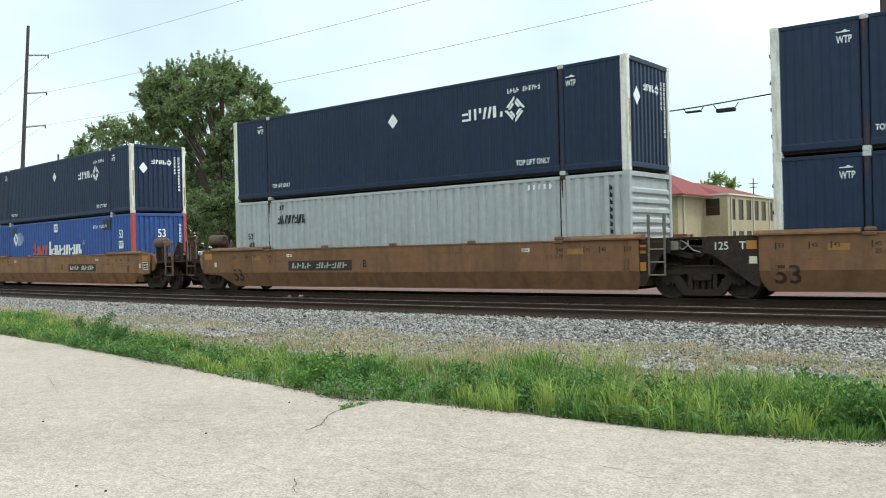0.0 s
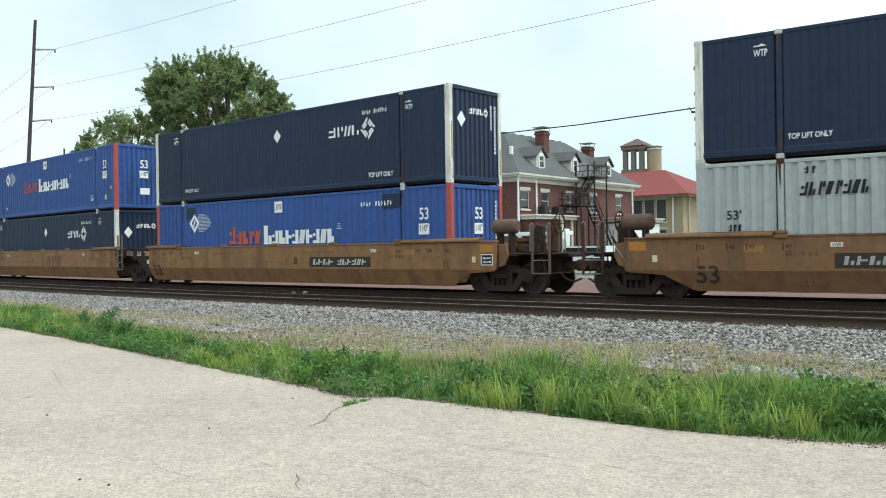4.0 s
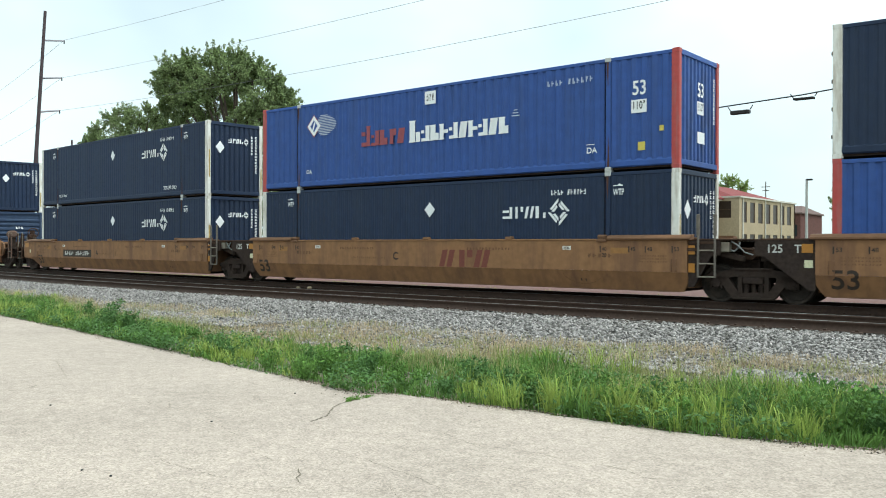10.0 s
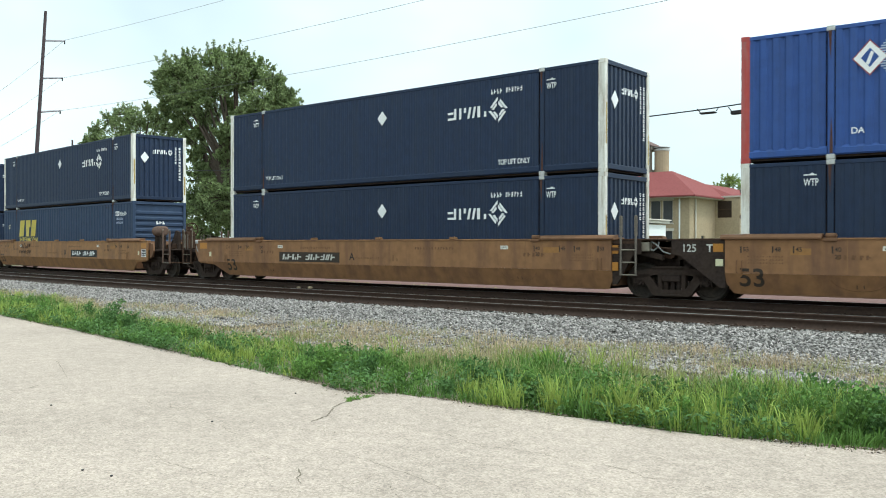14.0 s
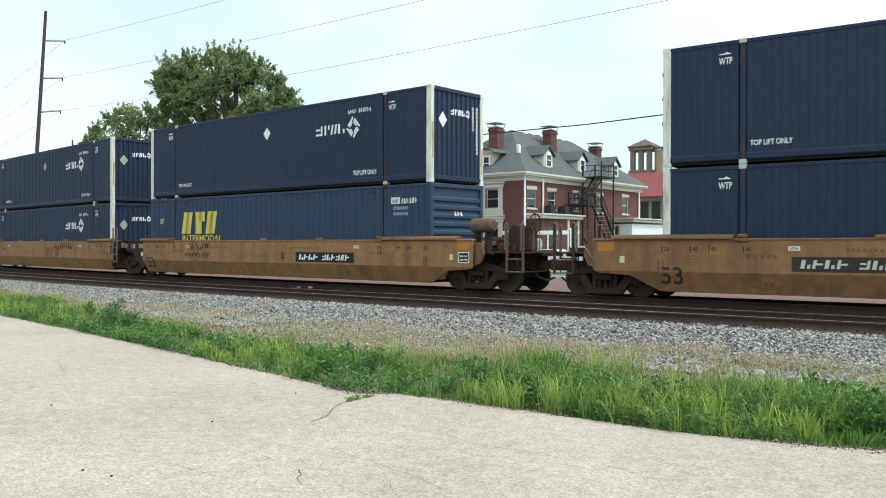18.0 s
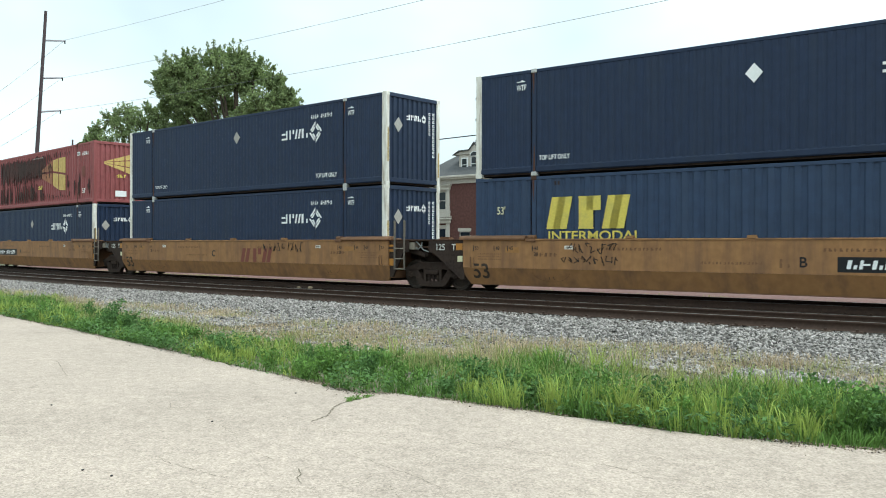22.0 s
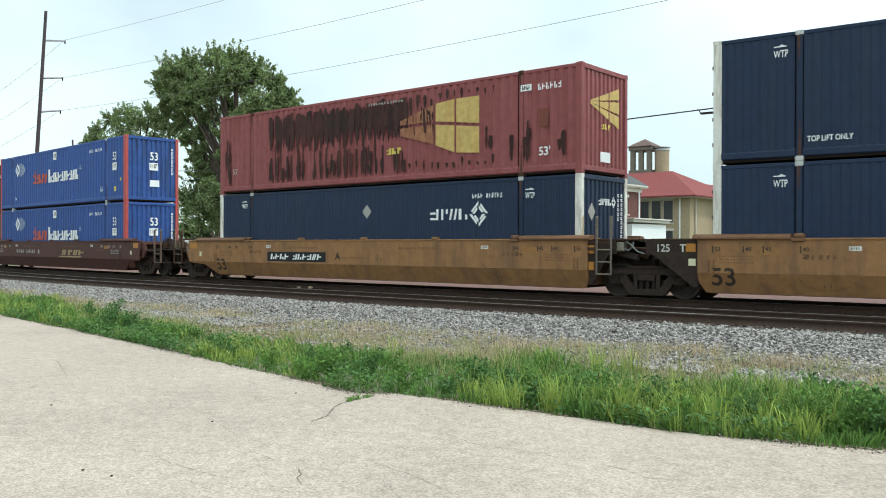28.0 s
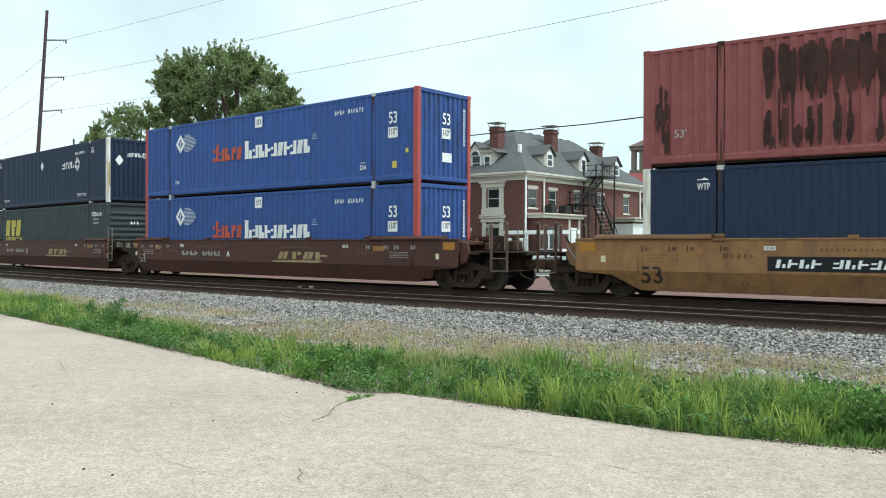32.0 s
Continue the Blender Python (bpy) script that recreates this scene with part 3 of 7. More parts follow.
def container(kind, label, paint, post_paint, ribbed_end=False, pitch=0.27, deep=0.036):
    c = thing("shipping_container", label, "shipping container", "double-stacked containers")
    for out in (-1, 1):
        f = out * (HY - 0.012)
        for a, e in ((-HX + 0.16, -6.195), (-5.995, 5.995), (6.195, HX - 0.16)):
            part("side_wall", corrugated(a, e, 0.24, CH - 0.10, pitch, deep, f, out), paint, c)
            part("bottom_rail", Build().plate([(out * (HY - 0.11), 0.10), (out * (HY - 0.03), 0.10), (out * (HY - 0.002), 0.13), (out * (HY - 0.002), 0.25), (out * (HY - 0.04), 0.31), (out * (HY - 0.11), 0.31)], "x", a - 0.02, e + 0.02), paint, c)
        part("top_rail", Build().box(-HX + 0.12, HX - 0.12, out * (HY - 0.075), out * (HY - 0.004), CH - 0.115, CH - 0.02, 0.012), paint, c)
        # dark sheet set behind the lift-post gaps to deepen the shade in them
        part("inner_lining", Build().box(-HX + 0.2, HX - 0.2, out * (HY - 0.16), out * (HY - 0.125), 0.16, CH - 0.12), GRIME, c)
        for x in (-6.096, 6.096):
            part("lift_post", Build().box(x - 0.075, x + 0.075, out * (HY - 0.10), out * (HY - 0.006), 0.10, CH - 0.02, 0.02), paint, c)
            for z in (0.0, CH - 0.118):
                part("corner_fitting", Build().box(x - 0.09, x + 0.09, out * (HY - 0.17), out * (HY + 0.008), z, z + 0.118, 0.012).box(x - 0.03, x + 0.03, out * (HY + 0.006), out * (HY + 0.010), z + 0.03, z + 0.085), STEEL if kind in ("navy", "blue") else RUST, c, "small steel lifting fitting")
            if out < 0:
                part("rust_run", Build().plate([(x - 0.02, 0.13), (x + 0.045, 0.13), (x + 0.035, 0.62), (x + 0.01, 0.95), (x - 0.01, 0.5)], "y", -HY + 0.002, -HY + 0.0055), STREAK, c, "thin rust run above the lifting fitting")
                part("rust_run", Build().plate([(x - 0.05, CH - 0.12), (x + 0.02, CH - 0.12), (x, CH - 0.75), (x - 0.03, CH - 0.45)], "y", -HY + 0.002, -HY + 0.0055), STREAK, c)
    for sx in (-1, 1):
        for sy in (-1, 1):
            part("corner_post", Build().box(sx * (HX - 0.21), sx * HX, sy * (HY - 0.15), sy * HY, 0.0, CH, 0.018), post_paint, c, "painted corner post with chipped edges" if post_paint is not paint else "")
            part("corner_casting", Build().box(sx * (HX - 0.178), sx * (HX + 0.004), sy * (HY - 0.162), sy * (HY + 0.004), CH - 0.118, CH + 0.004, 0.012), post_paint, c)
            part("corner_casting", Build().box(sx * (HX - 0.178), sx * (HX + 0.004), sy * (HY - 0.162), sy * (HY + 0.004), -0.004, 0.114, 0.012), post_paint, c)
        if sx > 0 and ribbed_end:
            part("end_wall", Build().box(HX - 0.10, HX - 0.07, -HY + 0.15, HY - 0.15, 0.1, CH - 0.1), paint, c)
            for i in range(9):
                z = 0.30 + i * 0.262
                e = Build().add([(HX - 0.07, -HY + 0.15, z), (HX - 0.02, -HY + 0.15, z + 0.05), (HX - 0.02, -HY + 0.15, z + 0.14), (HX - 0.07, -HY + 0.15, z + 0.19),
                       (HX - 0.07, HY - 0.15, z), (HX - 0.02, HY - 0.15, z + 0.05), (HX - 0.02, HY - 0.15, z + 0.14), (HX - 0.07, HY - 0.15, z + 0.19)],
                      [(0, 1, 5, 4), (1, 2, 6, 5), (2, 3, 7, 6), (0, 3, 2, 1), (4, 5, 6, 7)])
                part("rib", e, paint, c)
        else:
            e = turned(corrugated(-HY + 0.14, HY - 0.14, 0.20, CH - 0.12, 0.235, 0.045, -(HX - 0.03), -1))
            if sx < 0:
                e.v = [(-x, y, z) for x, y, z in e.v]
            part("end_wall", e, BLUE_END if paint is BLUE else paint, c, "end wall streaked with dark grime" if paint is BLUE else "")
        part("end_header", Build().box(sx * (HX - 0.10), sx * (HX - 0.006), -HY + 0.14, HY - 0.14, CH - 0.14, CH - 0.01, 0.01), paint, c)
        part("end_sill", Build().box(sx * (HX - 0.10), sx * (HX - 0.006), -HY + 0.14, HY - 0.14, 0.10, 0.24, 0.01), paint, c)
    roof = Build()
    for i in range(60):
        a = -HX + 0.15 + i * (CL - 0.3) / 60
        roof.box(a, a + 0.16, -HY + 0.07, HY - 0.07, CH - 0.045, CH - 0.022)
    roof.box(-HX + 0.1, HX - 0.1, -HY + 0.06, HY - 0.06, CH - 0.07, CH - 0.044)
    part("roof", roof, paint, c)
    part("floor", Build().box(-HX + 0.1, HX - 0.1, -HY + 0.10, HY - 0.10, 0.05, 0.16), GRIME, c)
    return c


FACE = -HY - 0.001          # lettering lies just proud of the near side
END = HX + 0.001


def diamond(x, z, w, h, y=FACE, front=False, hole=0.0):
    b = Build()
    out = [(x - w / 2, z), (x, z - h / 2), (x + w / 2, z), (x, z + h / 2)]
    if not hole:
        return b.plate(out, "x" if front else "y", y if front else y - 0.003, y + 0.003 if front else y)
    for i in range(4):
        (a, c), (p, q) = out[i], out[(i + 1) % 4]
        for r0, r1, g0, g1 in ((1.0, 0.74, 0.03, 0.20), (0.68, 0.42, 0.24, 0.04)):
            along = lambda u, r: (x + (a + (p - a) * u - x) * r, z + (c + (q - c) * u - z) * r)
            b.plate([along(g0, r0), along(1 - g1, r0), along(1 - g1, r1), along(g0, r1)], "x" if front else "y", y if front else y - 0.003, y + 0.003 if front else y)
    return b


def arrow_code(c, text, x, z, material=MARK):
    word("lettering", text, 0.17, material, c, (x, FACE - 0.003, z), squeeze=0.62)
    part("arrow", Build().box(x, x + 0.28, FACE - 0.003, FACE, z + 0.235, z + 0.26).plate([(x + 0.12, z + 0.262), (x + 0.24, z + 0.262), (x + 0.18, z + 0.30)], "y", FACE - 0.003, FACE), material, c)


def navy_container(badge=MARK):
    look_ = "worn grey placard" if badge is FADED else "no placard" if badge is None else "white placard"
    c = container("navy", "dark navy corrugated container with white corner posts, " + look_, NAVY, WHITE, pitch=0.20, deep=0.016)
    part("logo", bars(2.70, 4.20, 1.82, 2.15, 4, FACE, 3, 0.12, weight=0.2), MARK, c, "white logo shapes")
    part("emblem", diamond(4.60, 1.98, 0.72, 0.78, hole=0.50), MARK, c, "white diamond emblem")
    part("number", bars(4.34, 4.76, 2.44, 2.58, 4, FACE, 5, 0.35, weight=0.26), MARK, c)
    part("number", bars(4.86, 5.46, 2.44, 2.58, 6, FACE, 9, 0.35, weight=0.26), MARK, c)
    if badge:
        part("badge", diamond(-0.03, 2.15, 0.42, 0.47), badge, c, "diamond placard")
    word("lettering", "TOP LIFT ONLY", 0.15, MARK, c, (4.60, FACE - 0.003, 0.38), squeeze=0.76)
    word("lettering", "TOP LIFT ONLY", 0.13, MARK, c, (-5.92, FACE - 0.003, 0.43), squeeze=0.76)
    arrow_code(c, "WTP", 6.26, 2.38)
    arrow_code(c, "WTP", -6.66, 2.42)
    part("badge", diamond(-0.72, 1.98, 0.40, 0.50, END - 0.026, True), badge or FADED, c, "worn diamond placard")
    part("logo", bars(-0.35, 0.36, 2.18, 2.36, 4, END - 0.026, 3, 0.16, True, 0.26), MARK, c)
    part("emblem", diamond(0.50, 2.27, 0.26, 0.32, END - 0.026, True, 0.5), MARK, c)
    part("number", turned_bars(0.93, 1.03, 1.0, 2.55, 12), MARK, c)
    part("number", turned_bars(0.74, 0.82, 1.75, 2.55, 6), MARK, c)
    part("reflective_strip", Build().box(END, END + 0.003, -HY + 0.05, -HY + 0.11, 0.75, 1.85), STRIP, c, "worn brownish reflective strip")
    part("reflective_strip", Build().box(END, END + 0.003, HY - 0.11, HY - 0.05, 0.35, 1.20), STRIP, c)
    for k in range(4):
        z = 0.45 + k * 0.62
        part("door_bump", Build().box(-HX - 0.03, -HX + 0.02, -HY + 0.02, -HY + 0.10, z, z + 0.09, 0.01), RUST, c)
    return c


def turned_bars(y0, y1, z0, z1, count):
    b = Build()
    h = (z1 - z0) / count
    for i in range(count):
        z = z0 + i * h
        b.box(END - 0.026, END - 0.022, y0, y1, z + 0.15 * h, z + 0.36 * h)
        b.box(END - 0.026, END - 0.022, y0, y1, z + 0.62 * h, z + 0.80 * h)
        b.box(END - 0.026, END - 0.022, y0, y0 + (y1 - y0) * 0.3, z + 0.36 * h, z + 0.62 * h)
    return b


def blue_container(worn):
    c = container("blue", "bright blue corrugated container with orange-red corner posts" + (", faded lettering" if worn else ""), BLUE, ORANGE, pitch=0.30)
    part("badge", diamond(-5.30, 2.18, 0.66, 0.72), MARK, c, "white diamond badge with speed lines")
    part("badge_core", diamond(-5.30, 2.18, 0.36, 0.42, FACE - 0.0035), BLUE, c)
    part("badge_stroke", Build().plate([(-5.38, 2.06), (-5.32, 2.02), (-5.22, 2.28), (-5.28, 2.32)], "y", FACE - 0.009, FACE - 0.0068), MARK, c)
    part("badge_rim", diamond(-5.30, 2.18, 0.72, 0.80, FACE + 0.0015), PACER_DIM if worn else PALE, c, "thin rim")
    speed = Build()
    for i in range(13):
        z = 1.84 + i * 0.055
        speed.box(-5.26 + abs(i - 6) * 0.045, -4.18 - 0.012 * (i - 6) ** 2, FACE - 0.0028, FACE, z, z + 0.028)
    part("speed_line", speed, PALE, c)
    first = PACER_DIM if worn else PACER
    part("logo", bars(-3.00, -2.58, 1.30, 1.96, 1, FACE, 2, 0.08, weight=0.32, serif=0.1), first, c)
    part("logo", bars(-2.56, -1.04, 1.30, 1.78, 4, FACE, 4, 0.10, weight=0.36, serif=0.06), first, c, "worn orange logo shapes" if worn else "orange logo shapes")
    part("logo", bars(-0.88, -0.42, 1.28, 1.96, 1, FACE, 6, 0.06, weight=0.32, serif=0.08), MARK, c)
    part("logo", bars(-0.40, 2.93, 1.28, 1.76, 9, FACE, 8, 0.10, weight=0.38, serif=0.06), MARK, c, "white logo shapes")
    part("speed_line", Build().box(3.02, 3.30, FACE - 0.003, FACE, 1.74, 1.77).box(3.06, 3.26, FACE - 0.003, FACE, 1.82, 1.85).box(3.10, 3.22, FACE - 0.003, FACE, 1.90, 1.93), PALE, c)
    part("number", bars(4.20, 4.72, 2.44, 2.59, 4, FACE, 5, 0.45, weight=0.3), MARK if not worn else PALE, c)
    part("number", bars(4.86, 5.66, 2.44, 2.59, 6, FACE, 7, 0.45, weight=0.3), MARK if not worn else PALE, c)
    part("panel", Build().box(-0.24, 0.20, FACE - 0.002, FACE, 2.41, 2.81), MARK, c, "white notice panel")
    part("small_print", bars(-0.18, 0.14, 2.52, 2.72, 3, FACE - 0.0025, 3, 0.4, weight=0.25), STENCIL, c)
    for fr in (False, True):
        x0 = 6.79 if not fr else -0.12
        y = FACE if not fr else END - 0.026
        word("lettering", "53", 0.37, MARK, c, (x0, y - 0.003, 1.94) if not fr else (y + 0.003, x0, 1.94), fr, 0.80)
        sheet = Build()
        if fr:
            sheet.box(y, y + 0.003, x0 - 0.02, x0 + 0.40, 1.47, 1.81)
        else:
            sheet.box(x0 - 0.02, x0 + 0.41, y - 0.003, y, 1.47, 1.81)
        part("panel", sheet, MARK, c, "white notice panel")
        word("lettering", "110\"", 0.20, BLACK, c, (x0, y - 0.006, 1.57) if not fr else (y + 0.006, x0, 1.57), fr, 0.72)
    part("panel", Build().box(END - 0.026, END - 0.022, -0.12, 0.34, 0.72, 1.02), MARK, c)
    part("number", turned_bars(0.93, 1.03, 1.3, 2.55, 10), MARK, c)
    word("lettering", "DA", 0.16, MARK, c, (5.46, FACE - 0.003, 0.52))
    word("lettering", "DA", 0.14, MARK, c, (-5.68, FACE - 0.003, 0.54))
    part("rail_line", Build().box(5.46, 5.70, FACE - 0.003, FACE, 0.74, 0.76), MARK, c)
    part("sticker", Build().box(6.96, 7.16, FACE - 0.003, FACE, 0.50, 0.72), YELLOW, c)
    part("sticker", Build().box(7.55, 7.67, FACE - 0.003, FACE, 0.96, 1.10), YELLOW, c)
    return c


def teal_container(paint, label):
    c = container("teal", label, paint, paint, True, 0.30)
    part("logo", bars(-5.70, -3.16, 1.50, 2.38, 3, FACE, 12, 0.04, weight=0.42, serif=0.03), YELLOW, c, "large worn yellow logo shapes")
    word("lettering", "INTERMODAL", 0.25, YELLOW, c, (-5.64, FACE - 0.003, 1.20), squeeze=1.28)
    word("lettering", "53'", 0.22, PLATE, c, (-7.32, FACE - 0.003, 1.94), squeeze=0.8)
    part("number_plate", Build().box(6.38, 6.76, FACE - 0.002, FACE, 2.37, 2.57), MARK, c)
    part("number", bars(6.42, 6.72, 2.40, 2.54, 4, FACE - 0.0025, 5, 0.3, weight=0.34), paint, c)
    part("number", bars(6.80, 7.50, 2.37, 2.54, 6, FACE, 8, 0.3, weight=0.28), MARK, c)
    for z in (2.18, 2.00):
        part("small_print", bars(6.46, 7.12, z, z + 0.10, 9, FACE, 3, 0.4, weight=0.4), PALE, c)
    for x in (-5.4, -5.3, 5.45, 5.6):
        part("tie_slot", Build().box(x - 0.03, x + 0.03, FACE - 0.002, FACE, 2.72, 2.82), GRIME, c)
    part("number", bars(-0.2, 0.25, 1.98, 2.12, 3, END, 5, 0.3, True, 0.34), MARK, c)
    part("logo", bars(-0.30, 0.75, 0.55, 0.92, 3, END, 4, 0.10, True, 0.32), YELLOW, c)
    return c


def grey_container():
    c = container("grey", "pale grey ribbed container with weather streaks and a ribbed end", GREY, GREY, True, 0.30, 0.055)
    part("logo", bars(-5.70, -4.25, 2.12, 2.42, 8, FACE, 4, 0.2, weight=0.3, slant=0.2), BLACK, c, "dark logo shapes")
    word("lettering", "53'", 0.22, BLACK, c, (-7.35, FACE - 0.003, 1.62))
    part("small_print", bars(-7.32, -6.98, 1.34, 1.50, 3, FACE, 3, 0.3, weight=0.4), BLACK, c)
    part("small_print", bars(-5.60, -5.30, 2.62, 2.78, 2, FACE, 3, 0.4, weight=0.4), BLACK, c)
    part("number", bars(4.9, 5.8, 2.66, 2.80, 5, FACE, 3, 0.5, weight=0.5), MARK, c)
    rows = Build()
    for i in range(9):
        rows.box(7.50, 7.58, FACE - 0.003, FACE, 1.0 + i * 0.19, 1.10 + i * 0.19).box(7.50, 7.53, FACE - 0.003, FACE, 1.10 + i * 0.19, 1.14 + i * 0.19)
    part("number", rows, BLACK, c)
    return c


def red_container():
    c = container("red", "faded red container with dark peeled patches and a worn yellow motif", RED, RED, pitch=0.30)
    rng = random.Random(11)
    peel = Build()

    def streak(x, w, lo, hi, ragged=0.03):
        left, right = [], []
        for k in range(7):
            zz = lo + (hi - lo) * k / 6
            t = min(1.0, 0.15 + k * 0.3) * (0.7 if k == 6 else 1)
            left.append((x + (1 - t) * w * 0.45 + rng.uniform(-ragged, ragged), zz + rng.uniform(-0.03, 0.03)))
            right.append((x + w - (1 - t) * w * 0.45 + rng.uniform(-ragged, ragged), zz + rng.uniform(-0.03, 0.03)))
        peel.plate(left + right[::-1], "y", FACE - 0.002 - rng.uniform(0, 0.002), FACE)
    pitch = (5.975 * 2) / round(5.975 * 2 / 0.30)
    for k in range(40):
        x = -5.975 + k * pitch
        if x < -5.1 or x > 5.2:
            continue
        ridge = lambda w: x + rng.uniform(-0.02, 0.05) + (0.126 - w) / 2
        if x < 1.7:
            for w in (0.20, 0.17, 0.14, 0.11):
                streak(ridge(w) + rng.uniform(-0.05, 0.09), w * rng.uniform(0.8, 1.2), rng.uniform(1.30, 1.75), rng.uniform(2.50, 2.78), 0.012)
            if rng.uniform(0, 1) < 0.85:
                streak(x + rng.uniform(0.12, 0.2), rng.uniform(0.08, 0.15), rng.uniform(1.5, 1.9), rng.uniform(2.3, 2.7), 0.012)
            if rng.uniform(0, 1) < 0.9:
                streak(ridge(0.07), rng.uniform(0.05, 0.09), rng.uniform(0.36, 0.55), rng.uniform(1.0, 1.7), 0.010)
                for q in range(3):
                    streak(ridge(0.10) + rng.uniform(-0.05, 0.08), rng.uniform(0.08, 0.14), rng.uniform(0.33, 0.40), rng.uniform(0.6, 1.3), 0.012)
        elif x < 2.9:
            streak(ridge(0.12), rng.uniform(0.08, 0.15), rng.uniform(2.0, 2.3), rng.uniform(2.5, 2.76), 0.012)
            streak(ridge(0.08), rng.uniform(0.05, 0.1), rng.uniform(1.70, 1.9), rng.uniform(2.0, 2.2), 0.012)
            streak(ridge(0.08), rng.uniform(0.05, 0.1), rng.uniform(0.36, 0.5), rng.uniform(0.6, 0.8), 0.012)
        else:
            streak(ridge(0.1), rng.uniform(0.05, 0.13), rng.uniform(2.45, 2.6), rng.uniform(2.65, 2.78), 0.012)
            streak(ridge(0.1), rng.uniform(0.05, 0.12), rng.uniform(0.36, 0.45), rng.uniform(0.5, 0.72), 0.012)
    for x0, z0, n in ((-7.75, 0.75, 5), (-7.7, 1.2, 6), (-7.6, 0.5, 4), (6.10, 0.50, 5), (6.15, 1.0, 4), (4.75, 0.7, 3), (5.6, 0.6, 2), (7.3, 0.45, 4)):
        for k in range(n):
            lo = z0 + rng.uniform(-0.2, 0.2)
            streak(x0 + rng.uniform(0, 0.25), rng.uniform(0.04, 0.13), lo, lo + rng.uniform(0.3, 0.8), 0.015)
    part("peeled_paint", peel, PEEL, c, "dark streaks where the paint has peeled")
    part("faded_patch", Build().box(6.70, 7.02, FACE - 0.003, FACE, 1.35, 1.85, 0.001), MAROON, c, "dark red repainted patch")
    # the sail: two bright columns and a faded tip, each split by a slanting bar
    top = lambda u: float(np.interp(u, [1.45, 2.88, 3.70, 4.62], [1.98, 2.38, 2.46, 2.46]))
    bottom = lambda u: float(np.interp(u, [1.45, 2.88, 3.70, 4.62], [1.52, 1.14, 0.84, 0.78]))
    split = lambda u: float(np.interp(u, [1.45, 2.93, 4.62], [1.80, 1.80, 1.60]))
    for x0, x1, paint in ((1.45, 2.84, SAIL_DIM), (2.94, 3.68, SAIL), (3.75, 4.62, SAIL)):
        for lo, hi in ((bottom, lambda u: split(u) - 0.05), (lambda u: split(u) + 0.05, top)):
            part("sail_panel", Build().plate([(x0, lo(x0)), (x1, lo(x1)), (x1, hi(x1)), (x0, hi(x0))], "y", FACE - 0.0075, FACE - 0.0045), paint, c, "yellow panel of a sail-shaped emblem" if paint is SAIL else "faded tip of the sail-shaped emblem")
    over = Build()
    peel = over
    for k in range(16):
        x = 1.5 + 1.3 * rng.uniform(0, 1)
        lo = rng.uniform(1.45, 2.0)
        streak(x, rng.uniform(0.03, 0.10), lo, min(2.4, lo + rng.uniform(0.2, 0.6)), 0.015)
    over.v = [(a, b - 0.008, z) for a, b, z in over.v]
    part("peeled_paint", over, PEEL, c)
    part("logo", bars(0.86, 1.50, 0.96, 1.16, 3, FACE - 0.004, 4, 0.15, weight=0.34), YELLOW, c)
    part("number_plate", Build().box(6.09, 6.46, FACE - 0.002, FACE, 2.40, 2.58), MARK, c)
    part("number", bars(6.13, 6.42, 2.43, 2.55, 4, FACE - 0.0025, 5, 0.3, weight=0.34), BLACK, c)
    part("number", bars(6.66, 7.45, 2.38, 2.56, 6, FACE, 5, 0.3, weight=0.28), MARK, c)
    part("small_print", bars(0.0, 1.6, 2.60, 2.68, 13, FACE - 0.006, 3, 0.4, weight=0.3), FADED, c)
    word("lettering", "53'", 0.24, MARK, c, (6.70, FACE - 0.003, 0.56))
    word("lettering", "53'", 0.20, FADED, c, (-7.26, FACE - 0.003, 0.74))
    for k in range(3):
        for y0, y1 in ((-0.80, -0.35), (-0.30, 0.20), (0.26, 0.80)):
            f = lambda y, u: 1.98 + (y + 0.95) * u
            u0, u1 = ((-0.34, -0.14), (-0.10, 0.10), (0.14, 0.32))[k]
            part("sail_panel", Build().plate([(y0, f(y0, u0)), (y1, f(y1, u0)), (y1, f(y1, u1)), (y0, f(y0, u1))], "x", END - 0.026, END - 0.022), SAIL, c)
    part("panel", Build().box(END - 0.026, END - 0.022, -0.25, 0.30, 0.38, 0.66), MARK, c)
    part("logo", bars(-0.2, 0.3, 1.30, 1.45, 3, END - 0.026, 4, 0.2, True, 0.34), YELLOW, c)
    return c


# ---- well cars ----
SIDE = 1.50
CREASE, LEAN = 0.72, 0.42     # where the side bends inwards, and how far for each metre down


